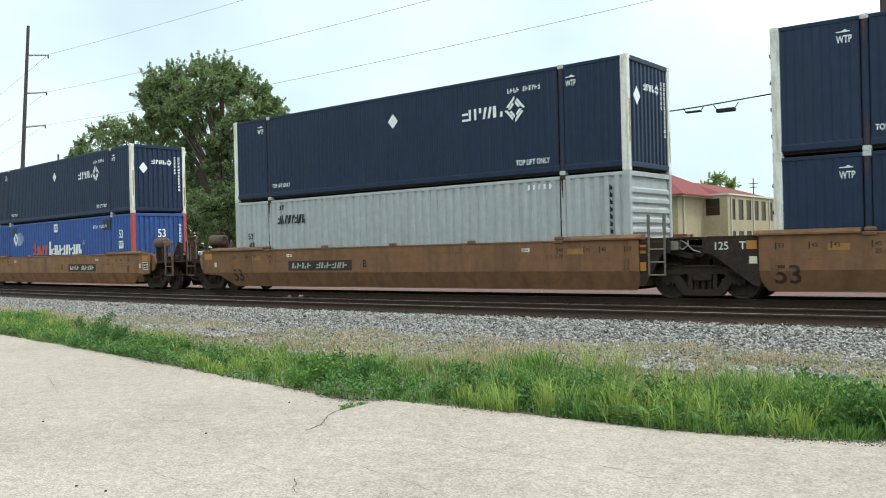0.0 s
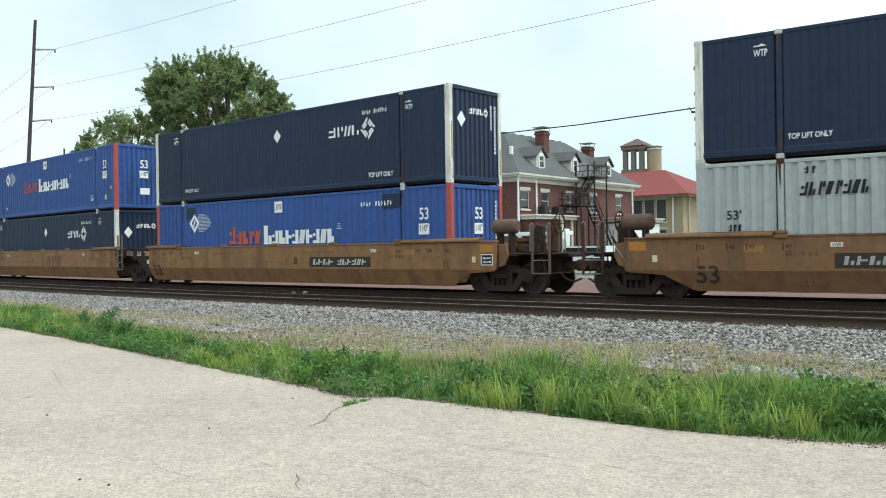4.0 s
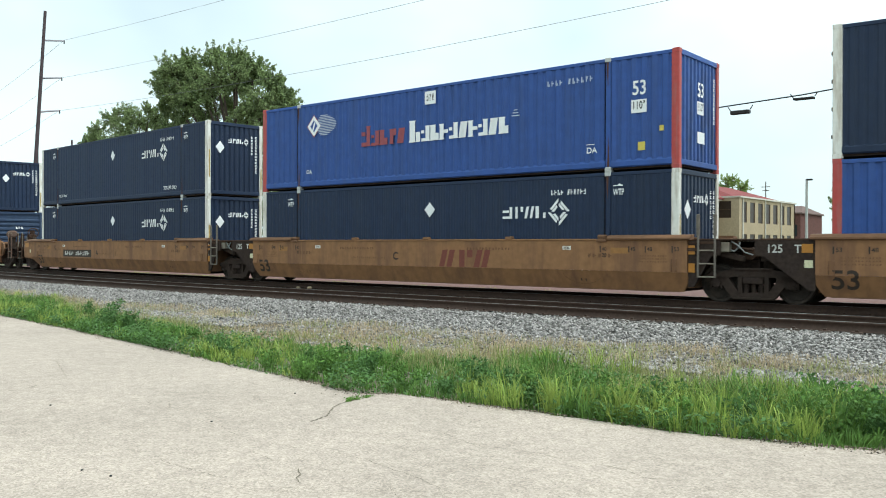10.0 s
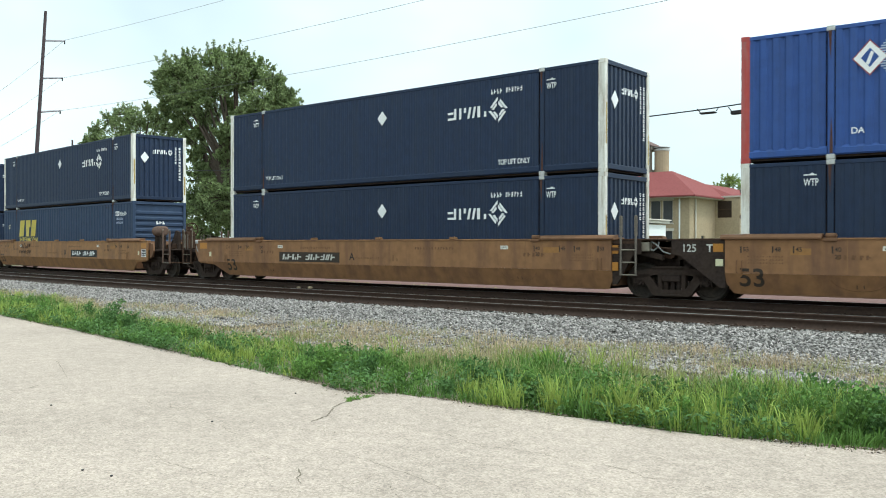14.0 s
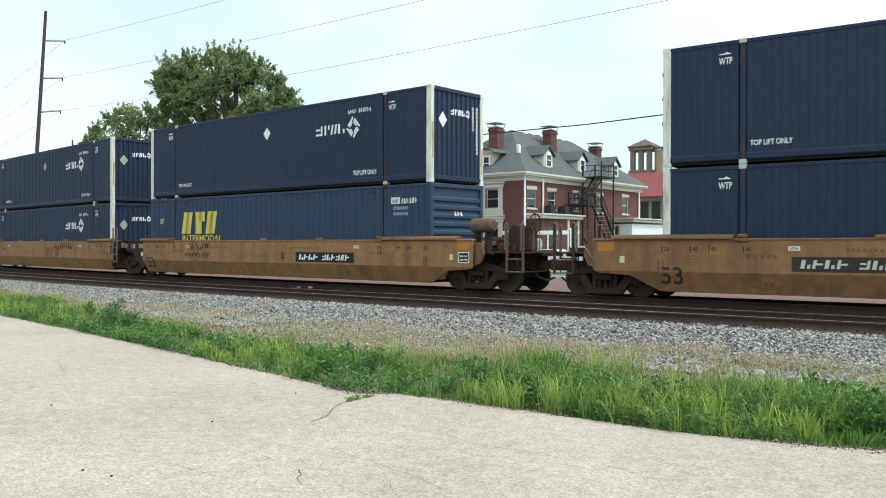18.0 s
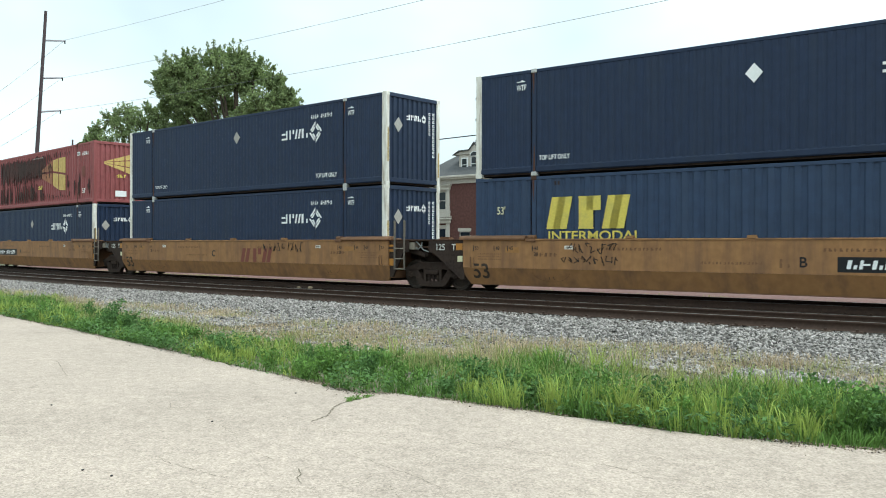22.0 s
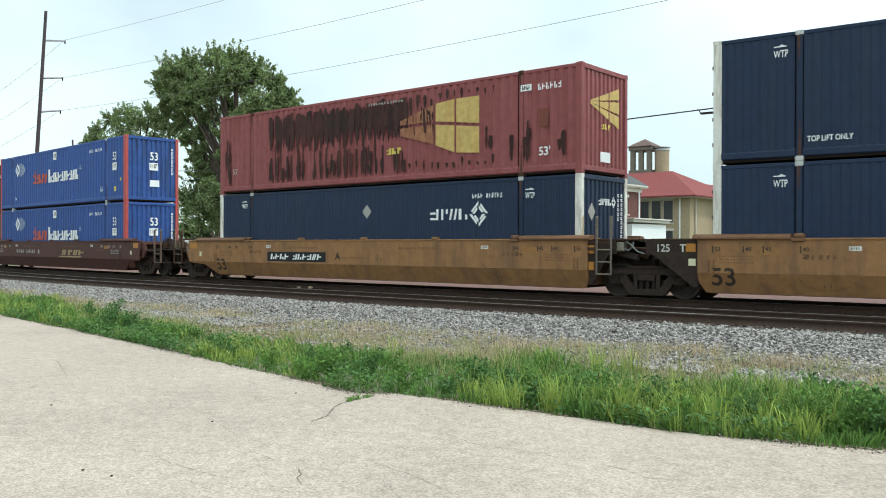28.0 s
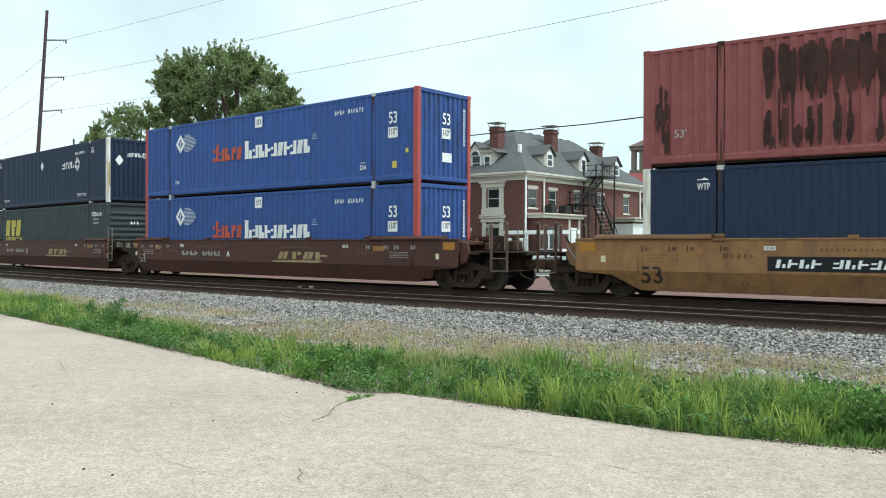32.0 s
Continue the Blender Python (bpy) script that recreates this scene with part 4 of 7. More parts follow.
def well_unit(front, rear, paint, low, letter, style, label):
    """One well: 'joint' ends rest on a truck shared with the next well, 'coupler' ends carry a platform and coupler."""
    w = thing("well_car", label, "rail car", "well cars")
    reach = {"joint": 8.38, "coupler": 9.88}
    a, c = -reach[rear], reach[front]

    def foot(kind, s):
        if kind == "joint":
            return [(s * 8.38, 0.48), (s * 8.22, 0.23)]
        return [(s * 9.88, 0.72), (s * 9.74, 0.665), (s * 8.88, 0.61), (s * 8.14, 0.23)]
    for out in (-1, 1):
        part("side_panel", Build().box(a, c, out * (SIDE - 0.05), out * SIDE, CREASE, 1.52), paint, w)
        outline = [(a, CREASE - 0.003), (c, CREASE - 0.003)] + foot(front, 1) + foot(rear, -1)[::-1]
        b = Build()
        k = len(outline)
        b.add([(x, out * (SIDE - LEAN * (CREASE - z)), z) for x, z in outline] + [(x, out * (SIDE - 0.05 - LEAN * (CREASE - z)), z) for x, z in outline],
              [tuple(range(k)), tuple(range(k, 2 * k))[::-1]] + [(i, k + i, k + (i + 1) % k, (i + 1) % k) for i in range(k)])
        part("lower_panel", b, paint, w)
        part("top_chord", Build().box(a, c, out * (SIDE - 0.16), out * (SIDE + 0.022), 1.50, 1.55, 0.012), paint, w)
        part("bottom_chord", Build().box(-8.1, 8.1, out * 1.18, out * 1.30, 0.215, 0.255, 0.01), low, w)
        for s, kind in ((1, front), (-1, rear)):
            far = 8.48 if kind == "joint" else 9.30
            part("end_ledge", Build().plate([(out * (SIDE - 0.20), 1.552), (out * (SIDE + 0.03), 1.515), (out * (SIDE + 0.085), 1.53), (out * (SIDE + 0.085), 1.57), (out * (SIDE + 0.02), 1.63), (out * (SIDE - 0.20), 1.65)], "x", s * 6.22, s * far), low, w)
            part("lug", Build().box(s * 5.92, s * 6.16, out * (SIDE - 0.12), out * (SIDE + 0.05), 1.551, 1.655, 0.03).box(s * 5.90, s * 6.19, out * (SIDE - 0.02), out * (SIDE + 0.06), 1.47, 1.552, 0.012), low, w)
        for x in (-3.09, 0.0, 3.09):
            part("lug", Build().plate([(x - 0.11, 1.551), (x + 0.11, 1.551), (x + 0.10, 1.60), (x + 0.07, 1.625), (x - 0.10, 1.615)], "y", out * (SIDE - 0.10), out * (SIDE + 0.04)), paint, w)
    for x in np.linspace(-7.9, 7.9, 9):
        part("floor_beam", Build().box(x - 0.14, x + 0.14, -1.25, 1.25, 0.22, 0.30), GRIME, w)
    part("centre_sill", Build().box(-8.0, 8.0, -0.3, 0.3, 0.225, 0.29), GRIME, w)
    for x in (-6.0, 6.0):
        for y in (-1.15, 1.15):
            part("container_seat", Build().box(x - 0.2, x + 0.2, y - 0.14, y + 0.14, 0.25, 0.316), GRIME, w)
    for s, kind in ((1, front), (-1, rear)):
        part("end_bulkhead", Build().box(s * 8.20, s * 8.36, -1.24, 1.24, 0.32, 1.52).box(s * 8.36, s * 8.62, -1.36, 1.36, 1.36, 1.50, 0.02), low, w)
        for y in (-1.12, 1.12):
            part("end_post", Build().box(s * 8.22, s * 8.5, y - 0.1, y + 0.1, 1.50, 1.58, 0.01), low, w)
        if kind == "joint":
            part("draft_arm", Build().plate([(s * 8.3, 0.95), (s * 8.3, 1.42), (s * 9.2, 1.24), (s * 9.78, 1.05), (s * 9.78, 0.78), (s * 9.2, 0.80)], "y", -0.42, 0.42), GRIME, w)
            far = 9.72 if s < 0 else 9.18
            for y in (-1.44, 1.38):
                part("end_gusset", Build().plate([(s * 8.385, 0.36), (s * 8.385, 1.50), (s * far, 1.50), (s * far, 1.16), (s * (far - 0.22), 1.12), (s * 8.52, 0.36)], "y", y, y + 0.06), GRIME, w, "black grimy end bracket sloping down to the well's foot")
            part("centre_plate", Build().box(s * 9.35, s * 9.80, -0.55, 0.55, 1.06, 1.30, 0.04).tube((s * 9.6, -0.62, 1.18), (s * 9.6, 0.62, 1.18), 0.16, 12), RUST, w)
            part("side_arm", Build().plate([(s * 8.6, 1.40), (s * 9.65, 1.12), (s * 9.65, 1.00), (s * 8.6, 1.22)], "y", -1.16, -1.04), GRIME, w, "grimy side bearing arm")
            # added dark filler: keeps daylight from showing between the end arms
            part("end_sheet", Build().box(s * 8.64, s * 9.70, 0.45, 0.52, 0.90, 1.48), GRIME, w, "dark filler sheet closing the well's end")
            part("hanger_plate", Build().plate([(s * 8.72, 1.48), (s * 9.02, 1.48), (s * 8.98, 1.14), (s * 8.76, 1.18)], "y", -1.26, -1.22), RUST, w, "rust-brown hanging plate")
            part("hanger_plate", Build().plate([(s * 9.14, 1.48), (s * 9.50, 1.48), (s * 9.46, 1.30), (s * 9.18, 1.24)], "y", -1.16, -1.12), RUST, w)
            part("train_pipe", Build().line([(s * 8.4, -0.95, 1.36), (s * 8.9, -1.1, 1.30), (s * 9.3, -1.12, 1.34), (s * 9.8, -0.95, 1.28)], 0.03, 8), RUST, w)
            part("walkway", Build().box(s * 8.50, s * 9.62, -1.36, 1.30, 1.502, 1.545, 0.01), RUST, w)
            if s < 0:
                word("lettering", "125", 0.19, PALE_PRINT, w, (-9.46, -1.445, 1.22), squeeze=0.95)
                word("lettering", "T", 0.19, PALE_PRINT, w, (-8.84, -1.445, 1.22), squeeze=0.95)
                part("reflector", Build().box(-8.44, -8.68, -1.448, -1.441, 1.22, 1.42), AMBER, w)
                part("notice_card", Build().box(-8.62, -8.44, -1.452, -1.441, 0.88, 1.05), PLATE, w)
            else:
                ladder = tagged(new("ladder"), "worn pale end ladder")
                ladder.parent = w
                for x in (8.66, 9.08):
                    part("post", Build().box(x - 0.022, x + 0.022, -1.53, -1.48, 0.60, 1.62, 0.006).box(x - 0.045, x + 0.045, -1.525, -1.475, 1.60, 2.14, 0.022), RUNG, ladder)
                for z in (0.62, 0.94, 1.26):
                    part("rung", Build().tube((8.66, -1.505, z), (9.08, -1.505, z), 0.018, 6), GRAB, ladder)
                part("ladder_bracket", Build().box(8.38, 8.66, -1.50, -1.44, 1.24, 1.32).box(8.38, 9.08, -1.46, -1.40, 1.42, 1.48), RUST, w)
                for z in (0.72, 1.16):
                    part("reflector", Build().box(8.40, 8.56, -1.475, -1.445, z, z + 0.22), AMBER, w)
                part("air_hose", Build().line([(9.28, -1.2, 1.46), (9.32, -1.26, 1.30), (9.46, -1.28, 1.24), (9.58, -1.26, 1.34), (9.56, -1.2, 1.46)], 0.022, 8), HOSE, w, "looped silver hose between the wells")
                part("air_hose", Build().line([(9.40, -1.3, 1.48), (9.55, -1.34, 1.40), (9.74, -1.34, 1.22), (9.92, -1.3, 1.16)], 0.018, 8), HOSE, w)
                part("valve_box", Build().box(9.12, 9.36, -1.34, -1.1, 1.22, 1.46, 0.02), GRAB, w, "small grey valve box")
        else:
            e = 0.30 if s > 0 else -0.20     # front ends reach farther than rear ones, set to fit the camera's view
            part("end_platform", Build().box(s * 8.4, s * (11.4 + e), -0.55, 0.55, 1.06, 1.17, 0.02).box(s * 10.0, s * (11.35 + e), -1.30, 1.30, 1.14, 1.185, 0.01), GRIME, w)
            part("draft_sill", Build().plate([(s * 8.3, 0.72), (s * 8.3, 1.2), (s * (11.0 + e), 1.08), (s * (11.0 + e), 0.62), (s * 9.9, 0.70)], "y", -0.30, 0.30), GRIME, w)
            part("body_bolster", Build().box(s * 9.50, s * 9.95, -1.34, 1.34, 0.80, 1.14, 0.03), GRIME, w)
            for y in (-1.42, 1.42):
                part("corner_shelf", Build().plate([(s * 8.36, 1.47), (s * 9.86, 1.50), (s * 9.86, 1.22), (s * 8.36, 1.28)], "y", y - 0.04, y + 0.04), low, w)
            part("end_cheek", Build().plate([(s * 9.885, 0.78), (s * 9.885, 1.46), (s * 10.16, 1.40), (s * 10.22, 1.12), (s * 10.10, 0.86)], "y", -1.40, -1.32), low, w, "grimy rounded corner plate")
            part("coupler", Build().box(s * (11.0 + e), s * (11.44 + e), -0.12, 0.12, 0.70, 0.94, 0.03).box(s * (11.38 + e), s * (11.72 + e), -0.20, 0.20, 0.66, 0.98, 0.05), RUST, w, "rusty knuckle coupler")
            part("cut_lever", Build().line([(s * (11.05 + e), -1.36, 1.05), (s * (11.15 + e), -1.32, 0.62), (s * (11.3 + e), -0.3, 0.62), (s * (11.42 + e), -0.1, 0.95)], 0.016, 6), RUST, w)
            part("air_hose", Build().line([(s * (10.95 + e), -0.45, 0.72), (s * (11.2 + e), -0.47, 0.46), (s * (11.45 + e), -0.40, 0.36), (s * (11.66 + e), -0.30, 0.46)], 0.03, 8), GRIME, w)
            for q in range(4):
                part("hanging_pipe", Build().line([(s * (10.45 + 0.16 * q + e), -0.9 - 0.06 * q, 1.08), (s * (10.47 + 0.15 * q + e), -0.95, 0.74 - 0.05 * (q % 2)), (s * (10.58 + 0.14 * q + e), -0.9, 0.66)], 0.02, 6), GRIME, w)
            if s < 0:
                part("silver_hose", Build().line([(-10.14, -1.36, 1.40), (-10.16, -1.40, 1.30), (-10.10, -1.42, 1.24), (-9.92, -1.44, 1.02), (-9.72, -1.46, 0.80)], 0.017, 8), HOSE, w, "curved silver pipe")
            for y in (-1.38, 1.38):
                lad = tagged(new("ladder"), "worn brown end ladder with pale grab irons")
                lad.parent = w
                for x in (10.74 + e, 11.30 + e):
                    part("post", Build().box(s * (x - 0.03), s * (x + 0.03), y - 0.03, y + 0.03, 0.60, 1.20, 0.006).box(s * (x - 0.045), s * (x + 0.045), y - 0.03, y + 0.03, 1.18, 1.96, 0.02), TANK if s > 0 else RUST, lad)
                for z in (0.62, 0.98):
                    part("rung", Build().tube((s * (10.74 + e), y, z), (s * (11.30 + e), y, z), 0.018, 6), RUNG, lad)
                for x in (10.74 + e, 11.30 + e):
                    part("grab_iron", Build().line([(s * (x - 0.07), y, 1.25), (s * (x - 0.07), y, 1.97), (s * (x - 0.01), y, 2.01), (s * (x + 0.04), y, 1.97)], 0.014, 6), GRAB, lad)
            for y in (-0.55, 0.5):
                part("hand_rail", Build().line([(s * (11.28 + e), y, 1.18), (s * (11.28 + e), y, 1.80), (s * (11.08 + e), y, 1.80), (s * (11.08 + e), y, 1.18)], 0.016, 6), RUNG, w)
            part("brace", Build().tube((s * (10.40 + e), -0.9, 1.19), (s * (10.70 + e), -0.9, 1.60), 0.03, 6), GRIME, w)
            if s > 0 or letter == "B":
                if letter == "B":
                    part("air_tank", Build().tube((s * 9.42, -0.85, 1.96), (s * 10.12, -0.85, 1.96), 0.215, 18).tube((s * 9.36, -0.85, 1.96), (s * 9.42, -0.85, 1.96), 0.15, 18, 0.215).tube((s * 10.12, -0.85, 1.96), (s * 10.18, -0.85, 1.96), 0.215, 18, 0.15), TANK, w, "rusty round air reservoir")
                    for x in (9.52, 9.94):
                        part("tank_bracket", Build().plate([(s * x, 1.16), (s * (x + 0.08), 1.16), (s * (x + 0.08), 1.80), (s * x, 1.80)], "y", -0.98, -0.72), GRIME, w)
                part("slope_sheet", Build().plate([(s * (9.85 + e), 1.185), (s * (10.62 + e), 1.185), (s * (10.60 + e), 1.62 if letter != "B" else 1.92), (s * (10.38 + e), 1.66 if letter != "B" else 1.98)], "y", -0.62, -0.50), GRIME, w, "dark sloping guard plate")
                part("brake_cylinder", Build().tube((s * (10.0 + e), 0.45, 1.42), (s * (10.6 + e), 0.45, 1.42), 0.16, 14), STEEL, w)
                part("brake_mast", Build().box(s * (10.52 + e), s * (10.80 + e), -0.34, 0.10, 1.185, 1.95 if letter == "B" else 1.50, 0.05).box(s * (10.58 + e), s * (10.74 + e), -0.22, 0.02, 1.42, 2.16 if letter == "B" else 1.66, 0.03), RUST, w, "rust-brown brake mast")
                if letter == "B":
                    ring = Build()
                    pts = [(s * (10.82 + e), -0.10 + 0.28 * math.cos(k * math.pi / 8), 2.02 + 0.28 * math.sin(k * math.pi / 8)) for k in range(17)]
                    ring.line(pts, 0.024, 6)
                    for k in range(0, 16, 4):
                        ring.tube(pts[k], (s * (10.82 + e), -0.10, 2.02), 0.014, 6)
                    part("brake_wheel", ring, RUST, w)
                part("brake_rigging", Build().box(s * (9.95 + e), s * (10.5 + e), -0.7, 0.3, 1.185, 1.42, 0.03).tube((s * (9.7 + e), -0.2, 1.66), (s * (10.6 + e), -0.1, 1.4), 0.03, 8), RUST, w)
            else:
                part("valve_box", Build().box(s * 10.15, s * 10.5, -0.8, -0.3, 1.185, 1.42, 0.03), GRIME, w)
            part("reflector", Build().box(s * 9.30, s * 9.76, -SIDE - 0.006, -SIDE - 0.001, 1.22, 1.44), AMBER, w, "worn amber patch")
            part("notice_card", Build().box(s * 9.14, s * 9.01, -SIDE - 0.006, -SIDE - 0.001, 0.93, 1.10), PLATE, w)
    y = -SIDE - 0.001
    ink = FADED if style == "wedge" else STENCIL
    fifty = word("lettering", "53", 0.36 if style == "wedge" else 0.43, ink, w, (-8.22, -SIDE - 0.004, 0.60) if style == "wedge" else (-8.08, -SIDE - 0.004, 0.42), squeeze=1.06)
    for v in fifty.data.vertices:
        v.co.y += LEAN * max(0.0, CREASE - v.co.z)
    for x, t in ((-8.0, "53"), (-7.28, "48"), (-6.82, "45"), (-6.0, "40"), (6.0, "40"), (6.82, "45"), (7.28, "48"), (8.0, "53")):
        word("size_mark", t, 0.10, ink, w, (x + 0.04, y - 0.003, 1.24))
        part("size_tick", Build().box(x - 0.02, x + 0.01, y - 0.003, y, 1.20, 1.36), ink, w)
    for x in (-2.6, 2.75):
        part("stencil", bars(x - 1.2, x + 0.4, 1.24, 1.31, 14, y, 7, 0.4, weight=0.4), STENCIL_RED, w)
    for x in (-5.95, 5.6):
        part("stencil", bars(x, x + 0.75, 1.06, 1.16, 5, y, 9, 0.35, weight=0.4), STENCIL_RED, w)
    for x0, x1, z0 in ((-6.9, -6.45, 1.16), (6.3, 6.8, 1.17)):
        part("touch_up", Build().box(x0, x1, y - 0.002, y, z0, z0 + 0.15), TOUCHUP, w, "brighter touched-up paint patch")
    for x in (-5.0, 4.85):
        part("placard", Build().box(x, x + 0.26, y - 0.004, y, 1.26, 1.36), WHITE, w, "small white placard")
        part("small_print", bars(x + 0.03, x + 0.23, 1.285, 1.335, 4, y - 0.0045, 3, 0.4, weight=0.3), STENCIL, w)
    for x in (-5.7, 0.0, 5.7):
        part("weld_seam", Build().box(x - 0.008, x + 0.008, y - 0.004, y, CREASE + 0.01, 1.50), paint, w)
    for x in (-5.45, 5.45):
        slope = lambda z: -SIDE + LEAN * (CREASE - z) - 0.001
        arc = [(x + 0.62 * math.cos(a), slope(0.70 + 0.34 * math.sin(a)), 0.70 + 0.34 * math.sin(a)) for a in np.linspace(1.08 * math.pi, 1.92 * math.pi, 13)]
        part("jack_outline", Build().line(arc, 0.006, 5), STENCIL_RED, w, "faded curved jacking-point outline")
        for d in (-0.07, 0.07):
            part("jack_mark", Build().tube((x + d, slope(0.42), 0.42), (x + d, slope(0.50), 0.50), 0.010, 5), STENCIL, w)
    for x in (-6.0, 6.0):
        word("size_mark", "20", 0.10, STENCIL, w, (x + 0.04, y - 0.003, 1.08))
    for s_ in (-1, 1):
        for k in range(3):
            part("small_print", bars(s_ * 7.45 - 0.42, s_ * 7.45 + 0.42, 1.10 - k * 0.075, 1.135 - k * 0.075, 12, y, 20 + k, 0.35, weight=0.4), PRINT if paint is not BROWN else FADED, w)
        for d in (7.98, 8.10):
            part("grab_iron", Build().line([(s_ * d, y + 0.004, 0.74), (s_ * d, y - 0.03, 0.77), (s_ * d, y - 0.03, 1.0), (s_ * d, y + 0.004, 1.03)], 0.012, 6), low, w)
    if style == "plate":
        lo, hi = (1.87, 4.85) if front == "coupler" else (-4.92, -1.80)
        part("number_panel", Build().box(lo, hi, y - 0.002, y, 0.78, 1.12), BLACK if paint is CAR else STENCIL, w, "dark number panel")
        part("number", bars(lo + 0.16, lo + 1.18, 0.855, 1.05, 4, y - 0.003, 5, 0.18, weight=0.26, slant=0.2), MARK if paint is CAR else PALE_PRINT if paint is CAR_BROWN else FADED, w)
        part("number", bars(lo + 1.38, hi - 0.22, 0.855, 1.05, 6, y - 0.003, 8, 0.2, weight=0.26, slant=0.2), MARK if paint is CAR else PALE_PRINT if paint is CAR_BROWN else FADED, w)
        word("unit_letter", letter, 0.24, BLACK, w, (1.05 if front == "coupler" else -1.32, y - 0.003, 0.88))
        part("small_print", bars(-1.25, 0.25, 0.92, 0.98, 16, y, 31, 0.4, weight=0.35), PRINT, w)
        part("small_print", bars(0.62, 0.86, 0.86, 1.06, 1, y, 33, 0.1, weight=0.16), PRINT, w)
    elif style == "logo":
        part("logo", bars(0.50, 2.46, 0.735, 1.24, 3, y, 12, 0.06, weight=0.26), MAROON, w, "maroon logo shapes")
        word("unit_letter", letter, 0.24, BLACK, w, (-1.38, y - 0.003, 0.92))
        part("small_print", bars(-3.2, -1.7, 0.94, 1.0, 16, y, 31, 0.4, weight=0.35), PRINT, w)
    else:
        slant = Build().plate([(1.05, 0.74), (3.55, 0.74), (3.8, 0.78), (3.8, 0.82), (1.15, 0.80)], "y", y - 0.003, y)
        part("logo", slant, TAN_LOGO, w, "tan wedge logo shape")
        part("logo", bars(1.35, 4.12, 0.85, 1.11, 4, y, 12, 0.12, weight=0.28), TAN_LOGO, w)
        part("number", bars(-4.88, -3.66, 0.92, 1.10, 4, y, 5, 0.25, weight=0.3), FADED, w)
        part("number", bars(-3.40, -2.19, 0.92, 1.10, 6, y, 5, 0.25, weight=0.3), FADED, w)
        word("unit_letter", letter, 0.22, MARK, w, (-1.75, y - 0.003, 0.90))
    return w


WHEEL_R = 0.457


def rail_truck():
    t = thing("rail_truck", "grimy dark two-axle freight truck with cast side frames", "rail truck", "freight trucks")
    for s in (-1, 1):
        axle = part("wheelset", Build().tube((0, -0.98, 0), (0, 0.98, 0), 0.085, 12), GRIME, t)
        axle.matrix_basis = pose(s * 0.889, 0, WHEEL_R)
        for o in (-1, 1):
            b = Build()
            y = o * 0.7525
            rings = ((0.00, 0.075 * o), (0.15, 0.085 * o), (0.16, 0.04 * o), (0.36, 0.035 * o), (0.385, 0.065 * o), (WHEEL_R - 0.004, 0.065 * o), (WHEEL_R, 0.0), (WHEEL_R + 0.002, -0.03 * o), (WHEEL_R + 0.025, -0.045 * o), (WHEEL_R + 0.025, -0.07 * o), (0.38, -0.075 * o), (0.34, -0.03 * o), (0.12, -0.03 * o))
            seg = 28
            verts = [(r * math.cos(2 * math.pi * k / seg), y + d, r * math.sin(2 * math.pi * k / seg)) for r, d in rings for k in range(seg)]
            faces = [(i * seg + k, i * seg + (k + 1) % seg, (i + 1) * seg + (k + 1) % seg, (i + 1) * seg + k) for i in range(len(rings) - 1) for k in range(seg)]
            b.add(verts, faces)
            part("wheel", b, WHEEL, axle)
            cap = Build().tube((0, o * 0.98, 0), (0, o * 1.10, 0), 0.105, 14)
            for k in range(3):
                cap.tube((0.06 * math.cos(k * 2.09), o * 1.10, 0.06 * math.sin(k * 2.09)), (0.06 * math.cos(k * 2.09), o * 1.125, 0.06 * math.sin(k * 2.09)), 0.018, 6)
            part("bearing_cap", cap, GRIME, axle)
    for o in (-1, 1):
        y0, y1 = o * 0.93, o * 1.09
        top = [(-1.14, 0.66), (-0.92, 0.71), (-0.52, 0.80), (0.52, 0.80), (0.92, 0.71), (1.14, 0.66), (1.14, 0.54), (0.80, 0.54), (0.46, 0.63), (-0.46, 0.63), (-0.80, 0.54), (-1.14, 0.54)]
        f = Build().plate(top, "y", y0, y1)
        f.plate([(-0.88, 0.62), (-0.62, 0.64), (-0.34, 0.25), (0.34, 0.25), (0.62, 0.64), (0.88, 0.62), (0.50, 0.12), (-0.50, 0.12)], "y", y0, y1)
        f.plate([(-0.50, 0.80), (0.50, 0.80), (0.46, 0.84), (-0.46, 0.84)], "y", o * 0.90, o * 1.14)
        f.plate([(-0.46, 0.10), (0.46, 0.10), (0.50, 0.14), (-0.50, 0.14)], "y", o * 0.90, o * 1.14)
        for x in (-0.36, 0.26):
            f.box(x, x + 0.10, y0, y1, 0.22, 0.66)
        for x in (-0.889, 0.889):
            f.plate([(x - 0.16, 0.62), (x + 0.16, 0.62), (x + 0.15, 0.36), (x + 0.11, 0.36), (x + 0.10, 0.54), (x - 0.10, 0.54), (x - 0.11, 0.36), (x - 0.15, 0.36)], "y", y0, y1)
        part("side_frame", f, CAST, t, "cast steel side frame")
        for x in (-0.17, 0.0, 0.17):
            coil = Build()
            for k in range(4):
                coil.tube((x, o * 1.02, 0.25 + k * 0.052), (x, o * 1.02, 0.278 + k * 0.052), 0.068, 12)
            coil.tube((x, o * 1.02, 0.24), (x, o * 1.02, 0.46), 0.045, 8)
            part("spring", coil, GRIME, t)
    part("bolster", Build().box(-0.24, 0.24, -1.14, 1.14, 0.46, 0.62, 0.02).box(-0.2, 0.2, -0.30, 0.30, 0.60, 0.76, 0.02), GRIME, t)
    part("brake_beam", Build().box(-0.42, -0.34, -0.72, 0.72, 0.32, 0.42).box(0.34, 0.42, -0.72, 0.72, 0.32, 0.42), RUST, t)
    return t


